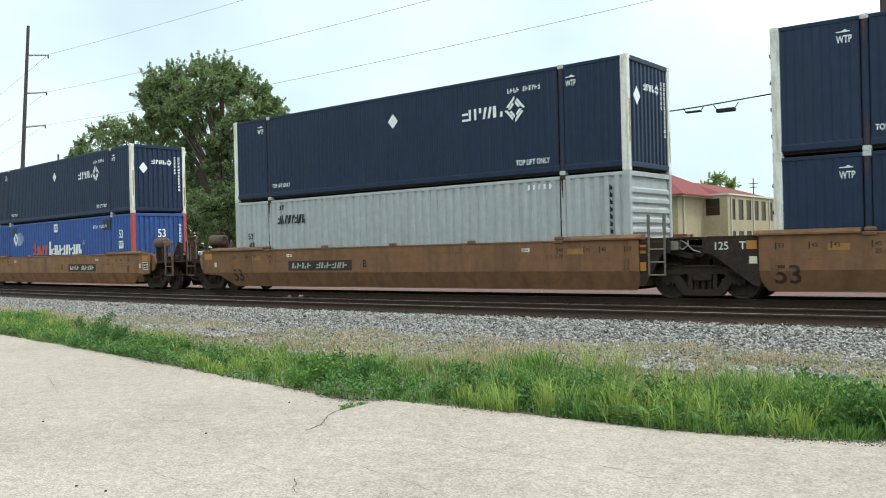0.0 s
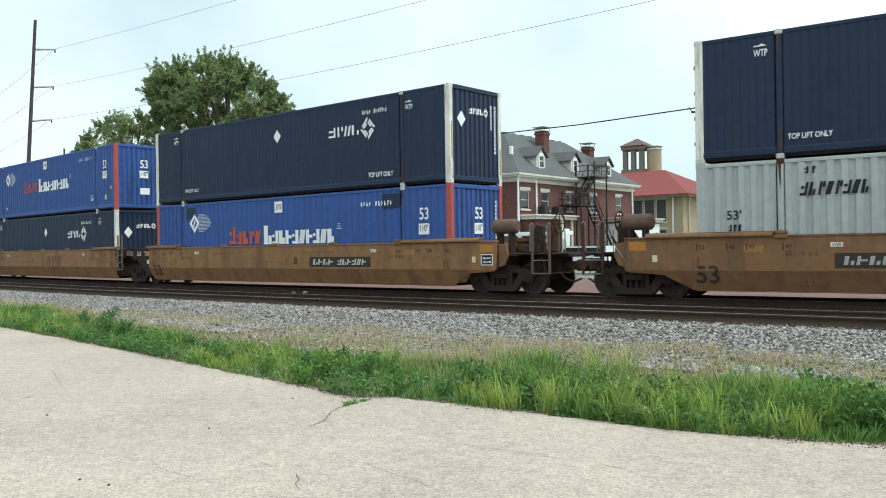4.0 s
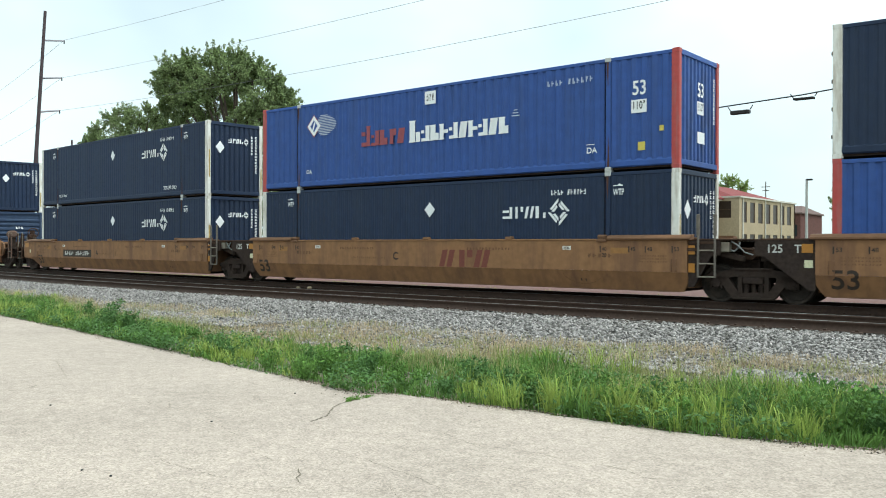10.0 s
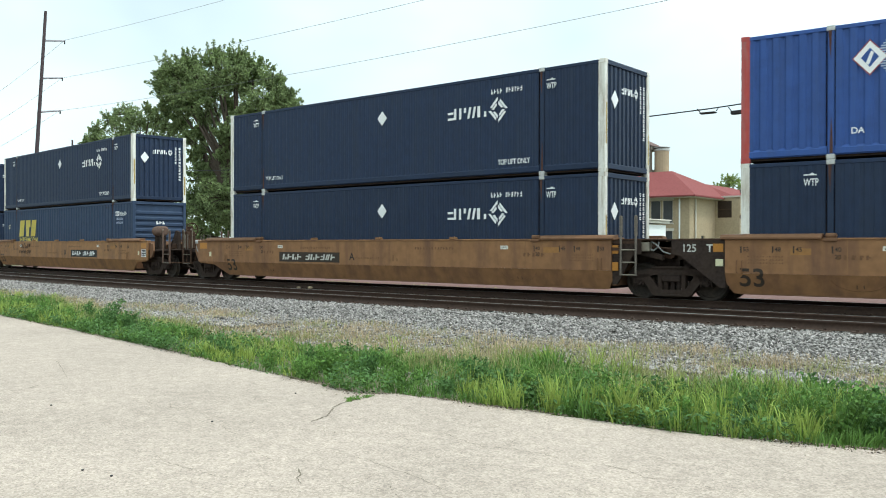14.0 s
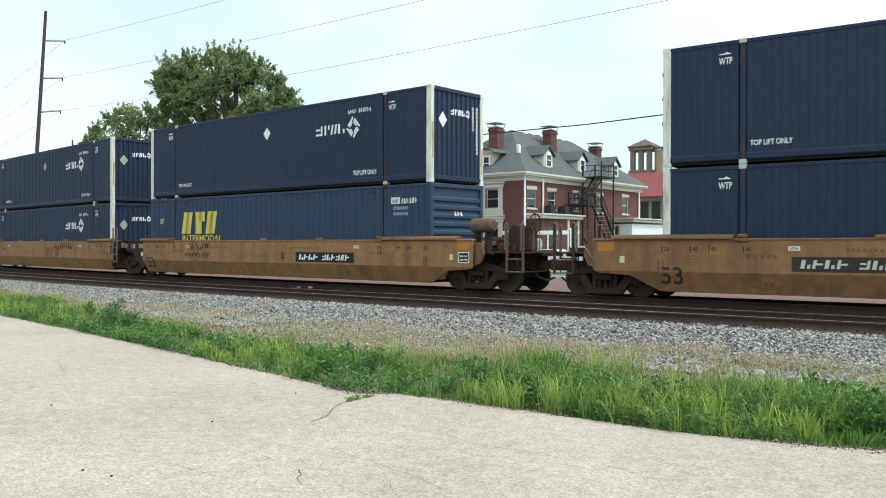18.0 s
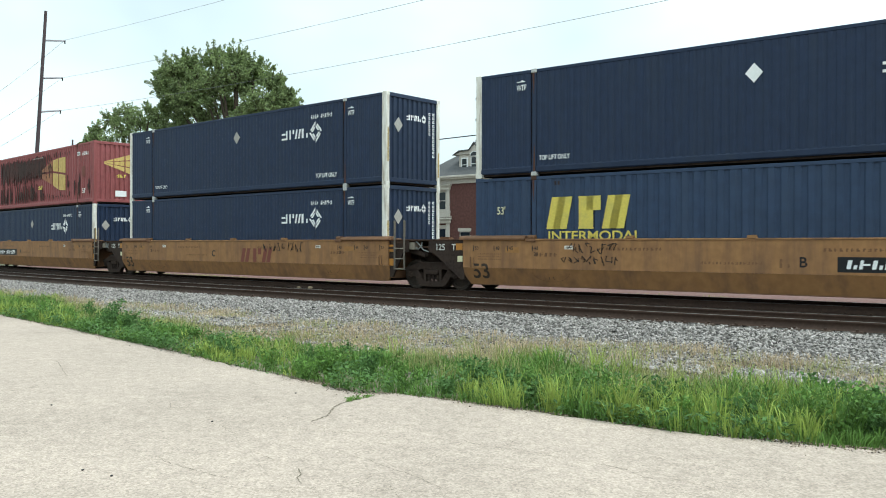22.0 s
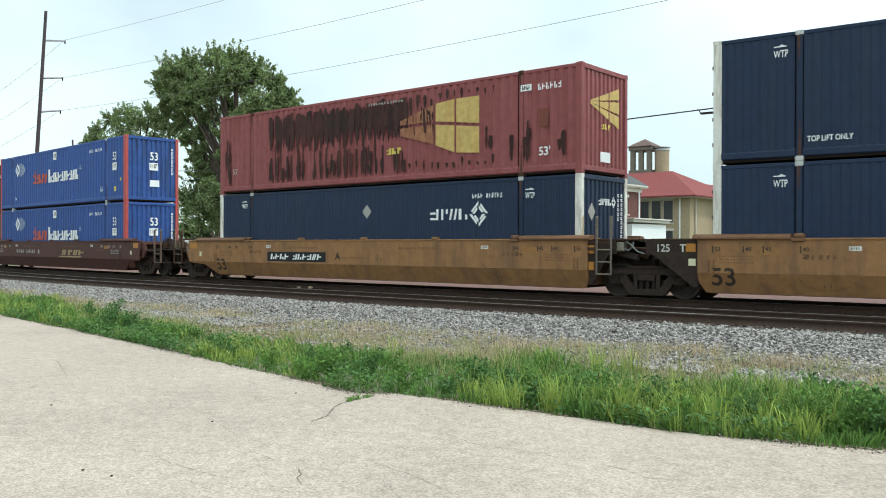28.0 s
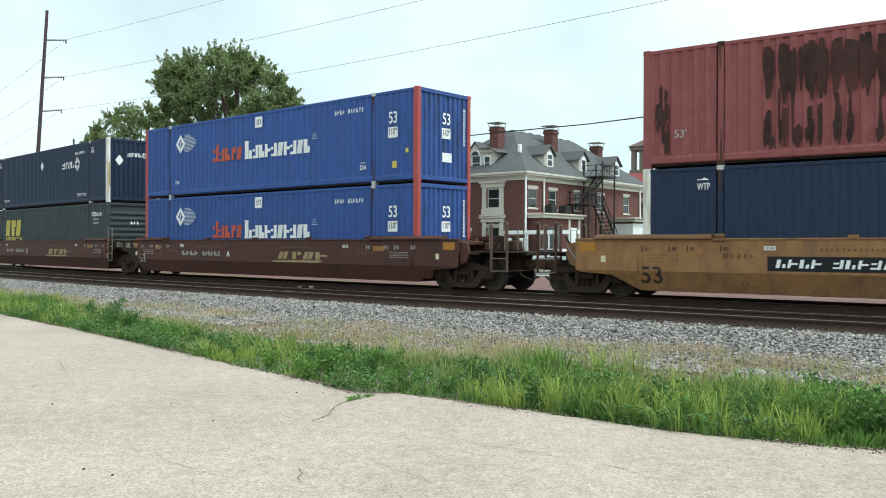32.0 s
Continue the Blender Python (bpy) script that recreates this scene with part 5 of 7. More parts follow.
# ---- the train: wells by the place of their containers' leading end when nine seconds have gone ----
MUSTARD_B = well_unit("coupler", "joint", CAR, CAR_LOW, "B", "plate", "mustard-yellow well car with a black number panel")
TAN_B = well_unit("coupler", "joint", CAR_BROWN, CAR_LOW, "B", "plate", "browned mustard well car with a dull number panel")
TAN_C = well_unit("joint", "joint", CAR_BROWN, CAR_LOW, "C", "logo", "browned mustard middle well car with maroon logo shapes")
TAN_A = well_unit("joint", "coupler", CAR_BROWN, CAR_LOW, "A", "plate", "browned mustard well car with a dull number panel")
MUSTARD_C = well_unit("joint", "joint", CAR, CAR_LOW, "C", "logo", "mustard-yellow middle well car with maroon logo shapes")
MUSTARD_A = well_unit("joint", "coupler", CAR, CAR_LOW, "A", "plate", "mustard-yellow well car with a black number panel")
OLD_C = well_unit("joint", "joint", CAR_OLD, CAR_OLD, "C", "logo", "grimy dulled brown-mustard middle well car")
OLD_B = well_unit("joint", "coupler", CAR_OLD, CAR_OLD, "B", "plate", "grimy dulled brown-mustard well car")
BROWN_A = well_unit("coupler", "joint", BROWN, BROWN, "A", "wedge", "dark oxide-brown well car with a tan wedge logo")
BROWN_C = well_unit("joint", "joint", BROWN, BROWN, "C", "wedge", "dark oxide-brown middle well car with a tan wedge logo")
NAVY_BOX, NAVY_DIM, NAVY_PLAIN = navy_container(), navy_container(FADED), navy_container(None)
BLUE_BOX, BLUE_WORN, GREY_BOX, RED_BOX = blue_container(False), blue_container(True), grey_container(), red_container()
TEAL_BOX = teal_container(TEAL, "dull teal-blue corrugated container with a horizontally ribbed end")
GREEN_GREY_BOX = teal_container(GREEN_GREY, "faded green-grey corrugated container with a horizontally ribbed end")
TRUCK = rail_truck()
TRAIN = (   # leading end, well, lower box, upper box
    (49.73, OLD_C, NAVY_BOX, NAVY_BOX), (30.10, OLD_B, GREY_BOX, NAVY_BOX),
    (6.50, TAN_B, BLUE_BOX, NAVY_BOX), (-13.12, TAN_C, NAVY_BOX, BLUE_WORN), (-32.75, TAN_A, NAVY_BOX, NAVY_BOX),
    (-56.34, MUSTARD_B, TEAL_BOX, NAVY_BOX), (-76.00, MUSTARD_C, NAVY_PLAIN, NAVY_DIM), (-95.65, MUSTARD_A, NAVY_DIM, RED_BOX),
    (-119.25, BROWN_A, BLUE_BOX, BLUE_BOX), (-138.9, BROWN_C, GREEN_GREY_BOX, NAVY_BOX))
LOW_Z, HIGH_Z = 0.316, 0.316 + CH
RUN = ((0.0, -39.81), (6.0, -13.29), (10.0, 4.41), (14.0, 22.00), (18.0, 39.68), (22.0, 57.47), (26.0, 75.31), (30.0, 93.10), (32.0, 102.02))
ROLLING, TRUCKS, FIRST = [], [], set()


def take(model):
    if model in FIRST:
        return copy_thing(model, Matrix())
    FIRST.add(model)
    return model


for lead, well, low, high in TRAIN:
    mid = lead - HX
    ROLLING.append((take(well), mid, 0.0))
    ROLLING.append((take(low), mid, LOW_Z))
    ROLLING.append((take(high), mid, HIGH_Z))
for k, (lead, well, low, high) in enumerate(TRAIN):
    mid = lead - HX
    if well in (MUSTARD_B, TAN_B, BROWN_A):
        TRUCKS.append((take(TRUCK), mid + 9.72))
    TRUCKS.append((take(TRUCK), mid - (9.72 if well in (MUSTARD_A, TAN_A, OLD_B) else 9.81)))


# marks that only some of the cars and containers carry
def scribble(parent, x0, x1, z0, z1, seed, label):
    g = random.Random(seed)
    n = 9
    for k in range(n):
        a = x0 + (x1 - x0) * k / n
        w = (x1 - x0) / n
        pts = [(a + g.uniform(0, w), -SIDE - 0.006, g.uniform(z0, z1)) for _ in range(5)]
        part("paint_stroke", Build().line(pts, 0.012, 5), BLACK, parent, label if k == 0 else "")


scribble(ROLLING[18][0], 1.9, 4.2, 1.12, 1.46, 3, "black sprayed scribble")
scribble(ROLLING[15][0], -4.9, -3.4, 1.14, 1.44, 5, "black sprayed scribble")
scribble(ROLLING[15][0], -5.1, -3.4, 0.84, 1.10, 6, "black sprayed scribble")
for well in (ROLLING[6][0], ROLLING[15][0]):
    part("test_panel", Build().box(9.36, 9.74, -SIDE - 0.006, -SIDE - 0.002, 0.86, 1.15), BLACK, well, "small black stencil panel with white frame")
    part("test_panel_frame", Build().box(9.34, 9.76, -SIDE - 0.009, -SIDE - 0.006, 1.14, 1.165).box(9.34, 9.76, -SIDE - 0.009, -SIDE - 0.006, 0.845, 0.87).box(9.34, 9.365, -SIDE - 0.009, -SIDE - 0.006, 0.845, 1.165).box(9.735, 9.76, -SIDE - 0.009, -SIDE - 0.006, 0.845, 1.165), MARK, well)
    part("small_print", bars(9.40, 9.70, 0.91, 0.97, 4, -SIDE - 0.006, 4).add(*(lambda q: (q.v, q.f))(bars(9.40, 9.70, 1.02, 1.08, 5, -SIDE - 0.006, 7))), MARK, well)
for a, c in ((-5.86, -5.25), (5.2, 5.98)):
    part("repaint_patch", Build().box(a, c, FACE - 0.0026, FACE, 2.34, 2.80), NAVY, ROLLING[7][0], "darker repainted patch")


def run_at(t):
    return float(np.interp(t, [a for a, _ in RUN], [b for _, b in RUN]))


def motions():
    times = [k * 1.0 for k in range(33)]
    for ob, s, z in ROLLING:
        walk(ob, [(t, line_pose(s + run_at(t), 9.8, 0.0, z)) for t in times])
    turns = [k * 4 / 30 for k in range(241)]
    for ob, s in TRUCKS:
        walk(ob, [(t, line_pose(s + run_at(t), 0.889)) for t in times])
        if s + 102 < -70:
            continue
        for wheelset in [o for o in ob.children if o.name.startswith("wheelset")]:
            x = wheelset.matrix_basis.translation.x
            walk(wheelset, [(t, pose(x, 0, WHEEL_R, 0, math.degrees(run_at(t) / WHEEL_R) % 360, 0)) for t in turns])

# ---- ground ----
LOT_Z = -0.39


def sheet(name, outline, z, material, label, thick=0.0, category="ground"):
    b = Build()
    if thick:
        b.plate(outline, "z", z - thick, z)
    else:
        b.add([(x, y, z) for x, y in outline], [tuple(range(len(outline)))])
    ob = new(name, b.mesh(name, material))
    return tagged(ob, label, category, kind="structure")


sheet("ground", [(-2500, -2500), (2500, -2500), (2500, 2500), (-2500, 2500)], -0.62, GROUND, "flat ground of grass and earth reaching the horizon")
bed = new("ballast_bed", strip([(-10.2, -0.47), (-8.6, -0.40), (-7.0, -0.29), (-6.1, -0.21), (-5.8, -0.20), (-3.2, -0.22), (-1.4, -0.20), (1.5, -0.20), (2.1, -0.24), (3.4, -0.40), (3.5, -0.66)], -150, 40, 1.0, "ballast_bed", BALLAST))
tagged(bed, "grey crushed-stone ballast bed under both tracks", "ballast", kind="structure")
verge = new("verge", strip([(-16.0, -0.47), (-12.0, -0.44), (-10.5, -0.42), (-9.0, -0.395), (-8.2, -0.355), (-7.4, -0.33)], -150, 40, 1.0, "verge", SOIL))
tagged(verge, "earth verge between car park and ballast", "verge", kind="structure")
EDGE = ((-60.0, 15.5), (-40.0, 12.4), (-30.0, 10.9), (-21.0, 9.56), (-17.6, 9.07), (-14.7, 8.60), (-11.7, 8.10), (-10.3, 7.80), (-8.9, 7.60), (-7.5, 7.32), (-7.05, 7.26), (-6.75, 7.52), (-5.9, 7.58), (-4.5, 7.64), (-3.3, 7.68), (-2.3, 7.88), (-1.6, 8.10), (3.0, 9.0), (40.0, 16.0))


def edge_y(x):
    return float(np.interp(x, [a for a, _ in EDGE], [c for _, c in EDGE]))


rng = random.Random(5)
rim = [(x, edge_y(x) + rng.uniform(-0.035, 0.035)) for x in np.concatenate((np.arange(-60, -22, 1.0), np.arange(-22, 4, 0.11), np.arange(4, 40, 1.0)))]
sheet("pavement", [(float(x), float(y)) for x, y in rim] + [(60.0, 18.0), (60.0, -60.0), (-60.0, -60.0)], LOT_Z, CHIPSEAL, "pale sun-bleached chip-seal car park, cracked and broken at its edge", 0.06, "pavement")
track("track_1", EMPTY_SIDE, "empty railway track with rust-brown rails on dark wooden ties")
track("track_2", TRAIN_SIDE, "railway track that carries the passing train")

# ---- beyond the railway ----
def wall_with_openings(x0, x1, z0, z1, y0, y1, holes):
    """An upright wall along x, with real openings (x0, x1, z0, z1)."""
    b = Build()
    xs = sorted({x0, x1, *[h[0] for h in holes], *[h[1] for h in holes]})
    zs = sorted({z0, z1, *[h[2] for h in holes], *[h[3] for h in holes]})
    nz = len(zs)

    def solid(i, k):
        if not (0 <= i < len(xs) - 1 and 0 <= k < nz - 1):
            return False
        mx, mz = (xs[i] + xs[i + 1]) / 2, (zs[k] + zs[k + 1]) / 2
        return not any(h[0] < mx < h[1] and h[2] < mz < h[3] for h in holes)

    def at(i, k, back):
        return (i * nz + k) * 2 + back
    faces = []
    for i in range(len(xs) - 1):
        for k in range(nz - 1):
            if solid(i, k):
                faces += [(at(i, k, 0), at(i + 1, k, 0), at(i + 1, k + 1, 0), at(i, k + 1, 0)), (at(i, k, 1), at(i, k + 1, 1), at(i + 1, k + 1, 1), at(i + 1, k, 1))]
                for (p, q), (r, t), (di, dk) in (((i, k), (i + 1, k), (0, -1)), ((i, k + 1), (i + 1, k + 1), (0, 1)), ((i, k), (i, k + 1), (-1, 0)), ((i + 1, k), (i + 1, k + 1), (1, 0))):
                    if not solid(i + di, k + dk):
                        faces.append((at(p, q, 0), at(r, t, 0), at(r, t, 1), at(p, q, 1)))
    return b.add([(x, y, z) for x in xs for z in zs for y in (y0, y1)], faces)


def swing(build, x, y):
    """Turns what was built along x at y = 0 so that it runs along +y from (x, y) and its outside faces +x."""
    build.v = [(x - b, y + a, z) for a, b, z in build.v]
    return build


def window(parent, x0, x1, z0, z1, y, frame=CREAM, turn=None, bar=True, glass=None):
    """A sash window in an opening of a wall that faces -y at y; turn = (x, y) swings it on to a wall that faces +x."""
    fix = (lambda b: swing(b, *turn)) if turn else (lambda b: b)
    w = part("window", fix(Build().box(x0, x0 + 0.07, y + 0.06, y + 0.14, z0, z1).box(x1 - 0.07, x1, y + 0.06, y + 0.14, z0, z1).box(x0, x1, y + 0.06, y + 0.14, z0, z0 + 0.07).box(x0, x1, y + 0.06, y + 0.14, z1 - 0.07, z1)), frame, parent)
    if bar:
        part("meeting_rail", fix(Build().box(x0, x1, y + 0.05, y + 0.13, (z0 + z1) / 2 - 0.03, (z0 + z1) / 2 + 0.03)), frame, w)
    part("pane", fix(Build().box(x0 + 0.05, x1 - 0.05, y + 0.10, y + 0.115, z0 + 0.05, z1 - 0.05)), glass or (BROWNGLASS if frame is BROWNFRAME else GLASS), w)
    if frame is BROWNFRAME:
        return w
    part("sill", fix(Build().box(x0 - 0.1, x1 + 0.1, y - 0.08, y + 0.06, z0 - 0.12, z0)), CREAM, w)
    part("lintel", fix(Build().box(x0 - 0.12, x1 + 0.12, y - 0.04, y + 0.05, z1, z1 + 0.28)), CREAM, w)
    return w


def hip_roof(x0, x1, y0, y1, z0, ridge, thick=0.18):
    """Ridge: (x0, x1, y0, y1, z), a flat or line top."""
    a, c, p, q, z = ridge
    b = Build()
    b.add([(x0, y0, z0), (x1, y0, z0), (x1, y1, z0), (x0, y1, z0), (a, p, z), (c, p, z), (c, q, z), (a, q, z),
           (x0, y0, z0 - thick), (x1, y0, z0 - thick), (x1, y1, z0 - thick), (x0, y1, z0 - thick)],
          [(0, 1, 5, 4), (1, 2, 6, 5), (2, 3, 7, 6), (3, 0, 4, 7), (4, 5, 6, 7), (0, 8, 9, 1), (1, 9, 10, 2), (2, 10, 11, 3), (3, 11, 8, 0), (8, 11, 10, 9)])
    return b


def mansion():
    h = thing("house", "two-storey red brick house with grey hipped roof and dormers", "house")
    x0, x1, y0, y1, base, top = -50.4, -39.53, 60.0, 82.0, -0.62, 6.9
    fw = [(-49.05, -47.85, 4.55, 6.2), (-43.35, -42.1, 4.55, 6.2), (-49.05, -47.85, 0.9, 2.9), (-43.35, -42.1, 0.9, 2.9), (-46.3, -45.1, 0.0, 2.6)]
    part("wall", wall_with_openings(x0, x1, base, top, y0, y0 + 0.35, fw), BRICK, h, "dark red brick wall")
    sw = [(0.6, 1.95, 4.55, 6.15), (3.85, 5.15, 4.55, 6.15), (8.2, 9.3, 4.55, 6.15), (12.6, 13.8, 4.55, 6.15), (17.9, 19.2, 4.55, 6.25), (1.2, 2.4, 1.0, 2.9), (17.9, 19.2, 1.0, 2.9)]
    part("wall", swing(wall_with_openings(0.35, y1 - y0, base, top, 0, 0.35, sw), x1, y0), BRICK, h)
    part("wall", Build().box(x0, x1 - 0.4, y1 - 0.35, y1, base, top).box(x0, x0 + 0.35, y0 + 0.35, y1 - 0.35, base, top), BRICK, h)
    for a, c, lo, hi in fw:
        window(h, a, c, lo, hi, y0)
    for a, c, lo, hi in sw:
        window(h, a, c, lo, hi, 0.0, turn=(x1, y0))
    # tall cream window surrounds on the front
    for mid in (-48.45, -42.72):
        for lo, hi in ((4.05, 6.75), (0.4, 3.75)):
            for side in (-1, 1):
                part("pilaster", Build().box(mid + side * 0.72, mid + side * 1.10, y0 - 0.16, y0 + 0.02, lo, hi, 0.02), CREAM, h)
            part("window_head", Build().box(mid - 1.2, mid + 1.2, y0 - 0.22, y0 + 0.02, hi - 0.42, hi - 0.08, 0.03), CREAM, h, "moulded cream window head")
            part("window_cornice", Build().box(mid - 1.32, mid + 1.32, y0 - 0.34, y0 + 0.02, hi - 0.08, hi + 0.06, 0.02), CREAM, h)
            part("window_apron", Build().box(mid - 1.15, mid + 1.15, y0 - 0.18, y0 + 0.02, lo - 0.08, lo + 0.42, 0.02), CREAM, h)
            part("window_ledge", Build().box(mid - 1.30, mid + 1.30, y0 - 0.32, y0 + 0.02, lo - 0.20, lo - 0.08, 0.02), CREAM, h)
    part("cornice", Build().box(x0 - 0.1, x1 + 0.10, y0 - 0.12, y0 + 0.02, 6.85, 7.25).box(x1 - 0.02, x1 + 0.12, y0, y1, 6.85, 7.25), CREAM, h, "broad cream frieze under the eaves")
    part("gutter", Build().box(x0 - 0.6, x1 + 0.6, y0 - 0.62, y0 - 0.45, 7.36, 7.55, 0.03).box(x1 + 0.45, x1 + 0.62, y0 - 0.6, y1 + 0.5, 7.36, 7.55, 0.03).box(x0 - 0.5, x1 + 0.5, y0 - 0.5, y1 + 0.5, 7.24, 7.38), CREAM, h)
    part("roof", hip_roof(x0 - 0.6, x1 + 0.6, y0 - 0.6, y1 + 0.6, 7.55, (-45.3, -44.5, 65.5, 76.5, 11.95)), SLATE, h, "grey shingle hipped roof")
    crest = Build()
    for k in range(8):
        crest.box(-45.0, -44.6, 65.8 + k * 1.4, 66.4 + k * 1.4, 11.94, 12.06, 0.03)
    part("ridge_vents", crest, SLATE, h)
    # front dormer: three sashes under a small gable
    d = part("dormer", Build().box(-46.75, -43.15, 60.550, 65.0, 7.30, 9.45).plate([(-47.2, 9.45), (-42.7, 9.45), (-43.3, 9.70), (-44.4, 9.75), (-44.95, 10.35), (-45.5, 9.75), (-46.6, 9.70)], "y", 60.400, 66.2), CREAM, h, "wide cream dormer with three sashes")
    part("dormer_roof", Build().plate([(-47.35, 9.42), (-46.6, 9.82), (-45.5, 9.85), (-44.95, 10.48), (-44.4, 9.85), (-43.3, 9.82), (-42.55, 9.42), (-43.3, 9.72), (-44.4, 9.75), (-44.95, 10.36), (-45.5, 9.75), (-46.6, 9.72)], "y", 60.250, 66.5), SLATE, d)
    for a, c, lo, hi in ((-46.45, -45.75, 7.90, 9.15), (-45.4, -44.4, 7.90, 9.25), (-44.05, -43.35, 7.90, 9.15)):
        part("sash", Build().box(a, c, 60.470, 60.550, lo, hi), MARK, d)
        part("pane", Build().box(a + 0.1, c - 0.1, 60.450, 60.465, lo + 0.1, (lo + hi) / 2 - 0.03).box(a + 0.1, c - 0.1, 60.450, 60.465, (lo + hi) / 2 + 0.03, hi - 0.1), GLASS, d)
    arch = [(-44.9 + 0.5 * math.cos(k * math.pi / 12), 9.24 + 0.42 * math.sin(k * math.pi / 12)) for k in range(13)]
    part("arched_sash", Build().plate(arch, "y", 60.310, 60.390), MARK, d)
    part("pane", Build().plate([(-44.9 + (x + 44.9) * 0.8, 9.27 + (z - 9.24) * 0.8) for x, z in arch], "y", 60.290, 60.305), GLASS, d)

    # side dormers
    for yy in (64.45, 70.4, 77.0):
        d = part("dormer", swing(Build().box(-0.75, 0.75, 0.35, 4.0, 8.0, 9.3).plate([(-0.75, 9.3), (0.75, 9.3), (0.0, 9.98)], "y", 0.35, 4.4), x1, yy), CREAM, h, "small cream gabled dormer")
        part("dormer_roof", swing(Build().plate([(-1.0, 9.2), (0.0, 10.1), (1.0, 9.2), (1.0, 9.32), (0.0, 10.24), (-1.0, 9.32)], "y", 0.15, 5.0), x1, yy), SLATE, d)
        part("sash", swing(Build().box(-0.42, 0.42, 0.27, 0.35, 8.25, 9.3).plate([(-0.42, 9.3), (0.42, 9.3), (0.2, 9.6), (-0.2, 9.6)], "y", 0.27, 0.35), x1, yy), MARK, d)
        part("pane", swing(Build().box(-0.31, 0.31, 0.25, 0.265, 8.36, 8.85).box(-0.31, 0.31, 0.25, 0.265, 8.93, 9.3), x1, yy), GLASS, d)
    for cx, cy, zt in ((-44.3, 62.8, 11.9), (-42.7, 69.3, 12.2), (-43.3, 79.2, 11.6)):
        ch = part("chimney", Build().box(cx - 0.46, cx + 0.46, cy - 0.50, cy + 0.50, 8.6, zt).box(cx - 0.53, cx + 0.53, cy - 0.57, cy + 0.57, zt - 0.35, zt - 0.12), BRICK, h, "square brick chimney with a metal cap")
        part("cap", Build().box(cx - 0.68, cx + 0.68, cy - 0.70, cy + 0.70, zt + 0.36, zt + 0.42).box(cx - 0.55, cx + 0.55, cy - 0.58, cy + 0.58, zt, zt + 0.08), STEEL, ch)
        posts = Build()
        for sx in (-0.5, 0.5):
            for sy in (-0.5, 0.5):
                posts.tube((cx + sx, cy + sy, zt), (cx + sx * 1.1, cy + sy * 1.1, zt + 0.36), 0.03, 6)
        part("cap_post", posts, STEEL, ch)
    part("vent_pipe", Build().box(-41.6, -41.3, 62.0, 62.3, 9.0, 10.15, 0.05), MARK, h)
    part("downpipe", Build().tube((-39.42, 60.05, 7.3), (-39.42, 60.05, -0.6), 0.09, 8).tube((-39.02, 60.0, 7.45), (-39.42, 60.05, 7.1), 0.08, 8), MARK, h, "white downpipe")
    part("downpipe", Build().tube((-39.42, 62.9, 7.3), (-39.42, 62.9, 4.2), 0.09, 8).tube((-39.42, 81.4, 7.3), (-39.42, 81.4, -0.6), 0.09, 8), MARK, h)
    # side porches
    for a, c, out in ((60.4, 67.0, 1.4), (75.4, 83.5, 2.2)):
        pz = 4.0
        p = part("porch", Build().box(x1, x1 + out, a + 0.2, c - 0.2, base, pz - 0.35) if a < 70 else Build().box(x1, x1 + out, a + 0.2, c - 0.2, base, pz - 0.5), BRICK if a < 70 else MARK, h, "low flat-roofed side porch")
        part("porch_roof", Build().box(x1, x1 + out + 0.3, a - 0.1, c + 0.1, pz - 0.35, pz - 0.08, 0.03).box(x1, x1 + out + 0.45, a - 0.25, c + 0.25, pz - 0.08, pz + 0.06, 0.02), CREAM, p)
        if a < 70:
            part("porch_door", Build().box(x1 + out + 0.003, x1 + out + 0.05, c - 1.8, c - 0.8, 0.2, 2.9), MARK, p)
            part("porch_window", Build().box(x1 + out + 0.003, x1 + out + 0.06, a + 1.0, a + 2.2, 1.2, 2.9), GLASS, p)
            part("porch_column", Build().box(x1 + out - 0.1, x1 + out + 0.12, c - 2.3, c - 2.0, -0.5, 3.65).box(x1 + out - 0.1, x1 + out + 0.12, c - 0.6, c - 0.3, -0.5, 3.65), CREAM, p)
    for yy in (62.9, 65.2):
        ac = thing("air_conditioner", "grey box-shaped rooftop air conditioner", "air conditioner", "porch roof units")
        part("casing", Build().box(-39.1, -38.35, yy - 0.4, yy + 0.4, 4.07, 4.8, 0.04), DARKMETAL, ac)
        part("fan_grille", Build().tube((-38.72, yy, 4.8), (-38.72, yy, 4.86), 0.32, 16), DARKMETAL, ac)
    return h


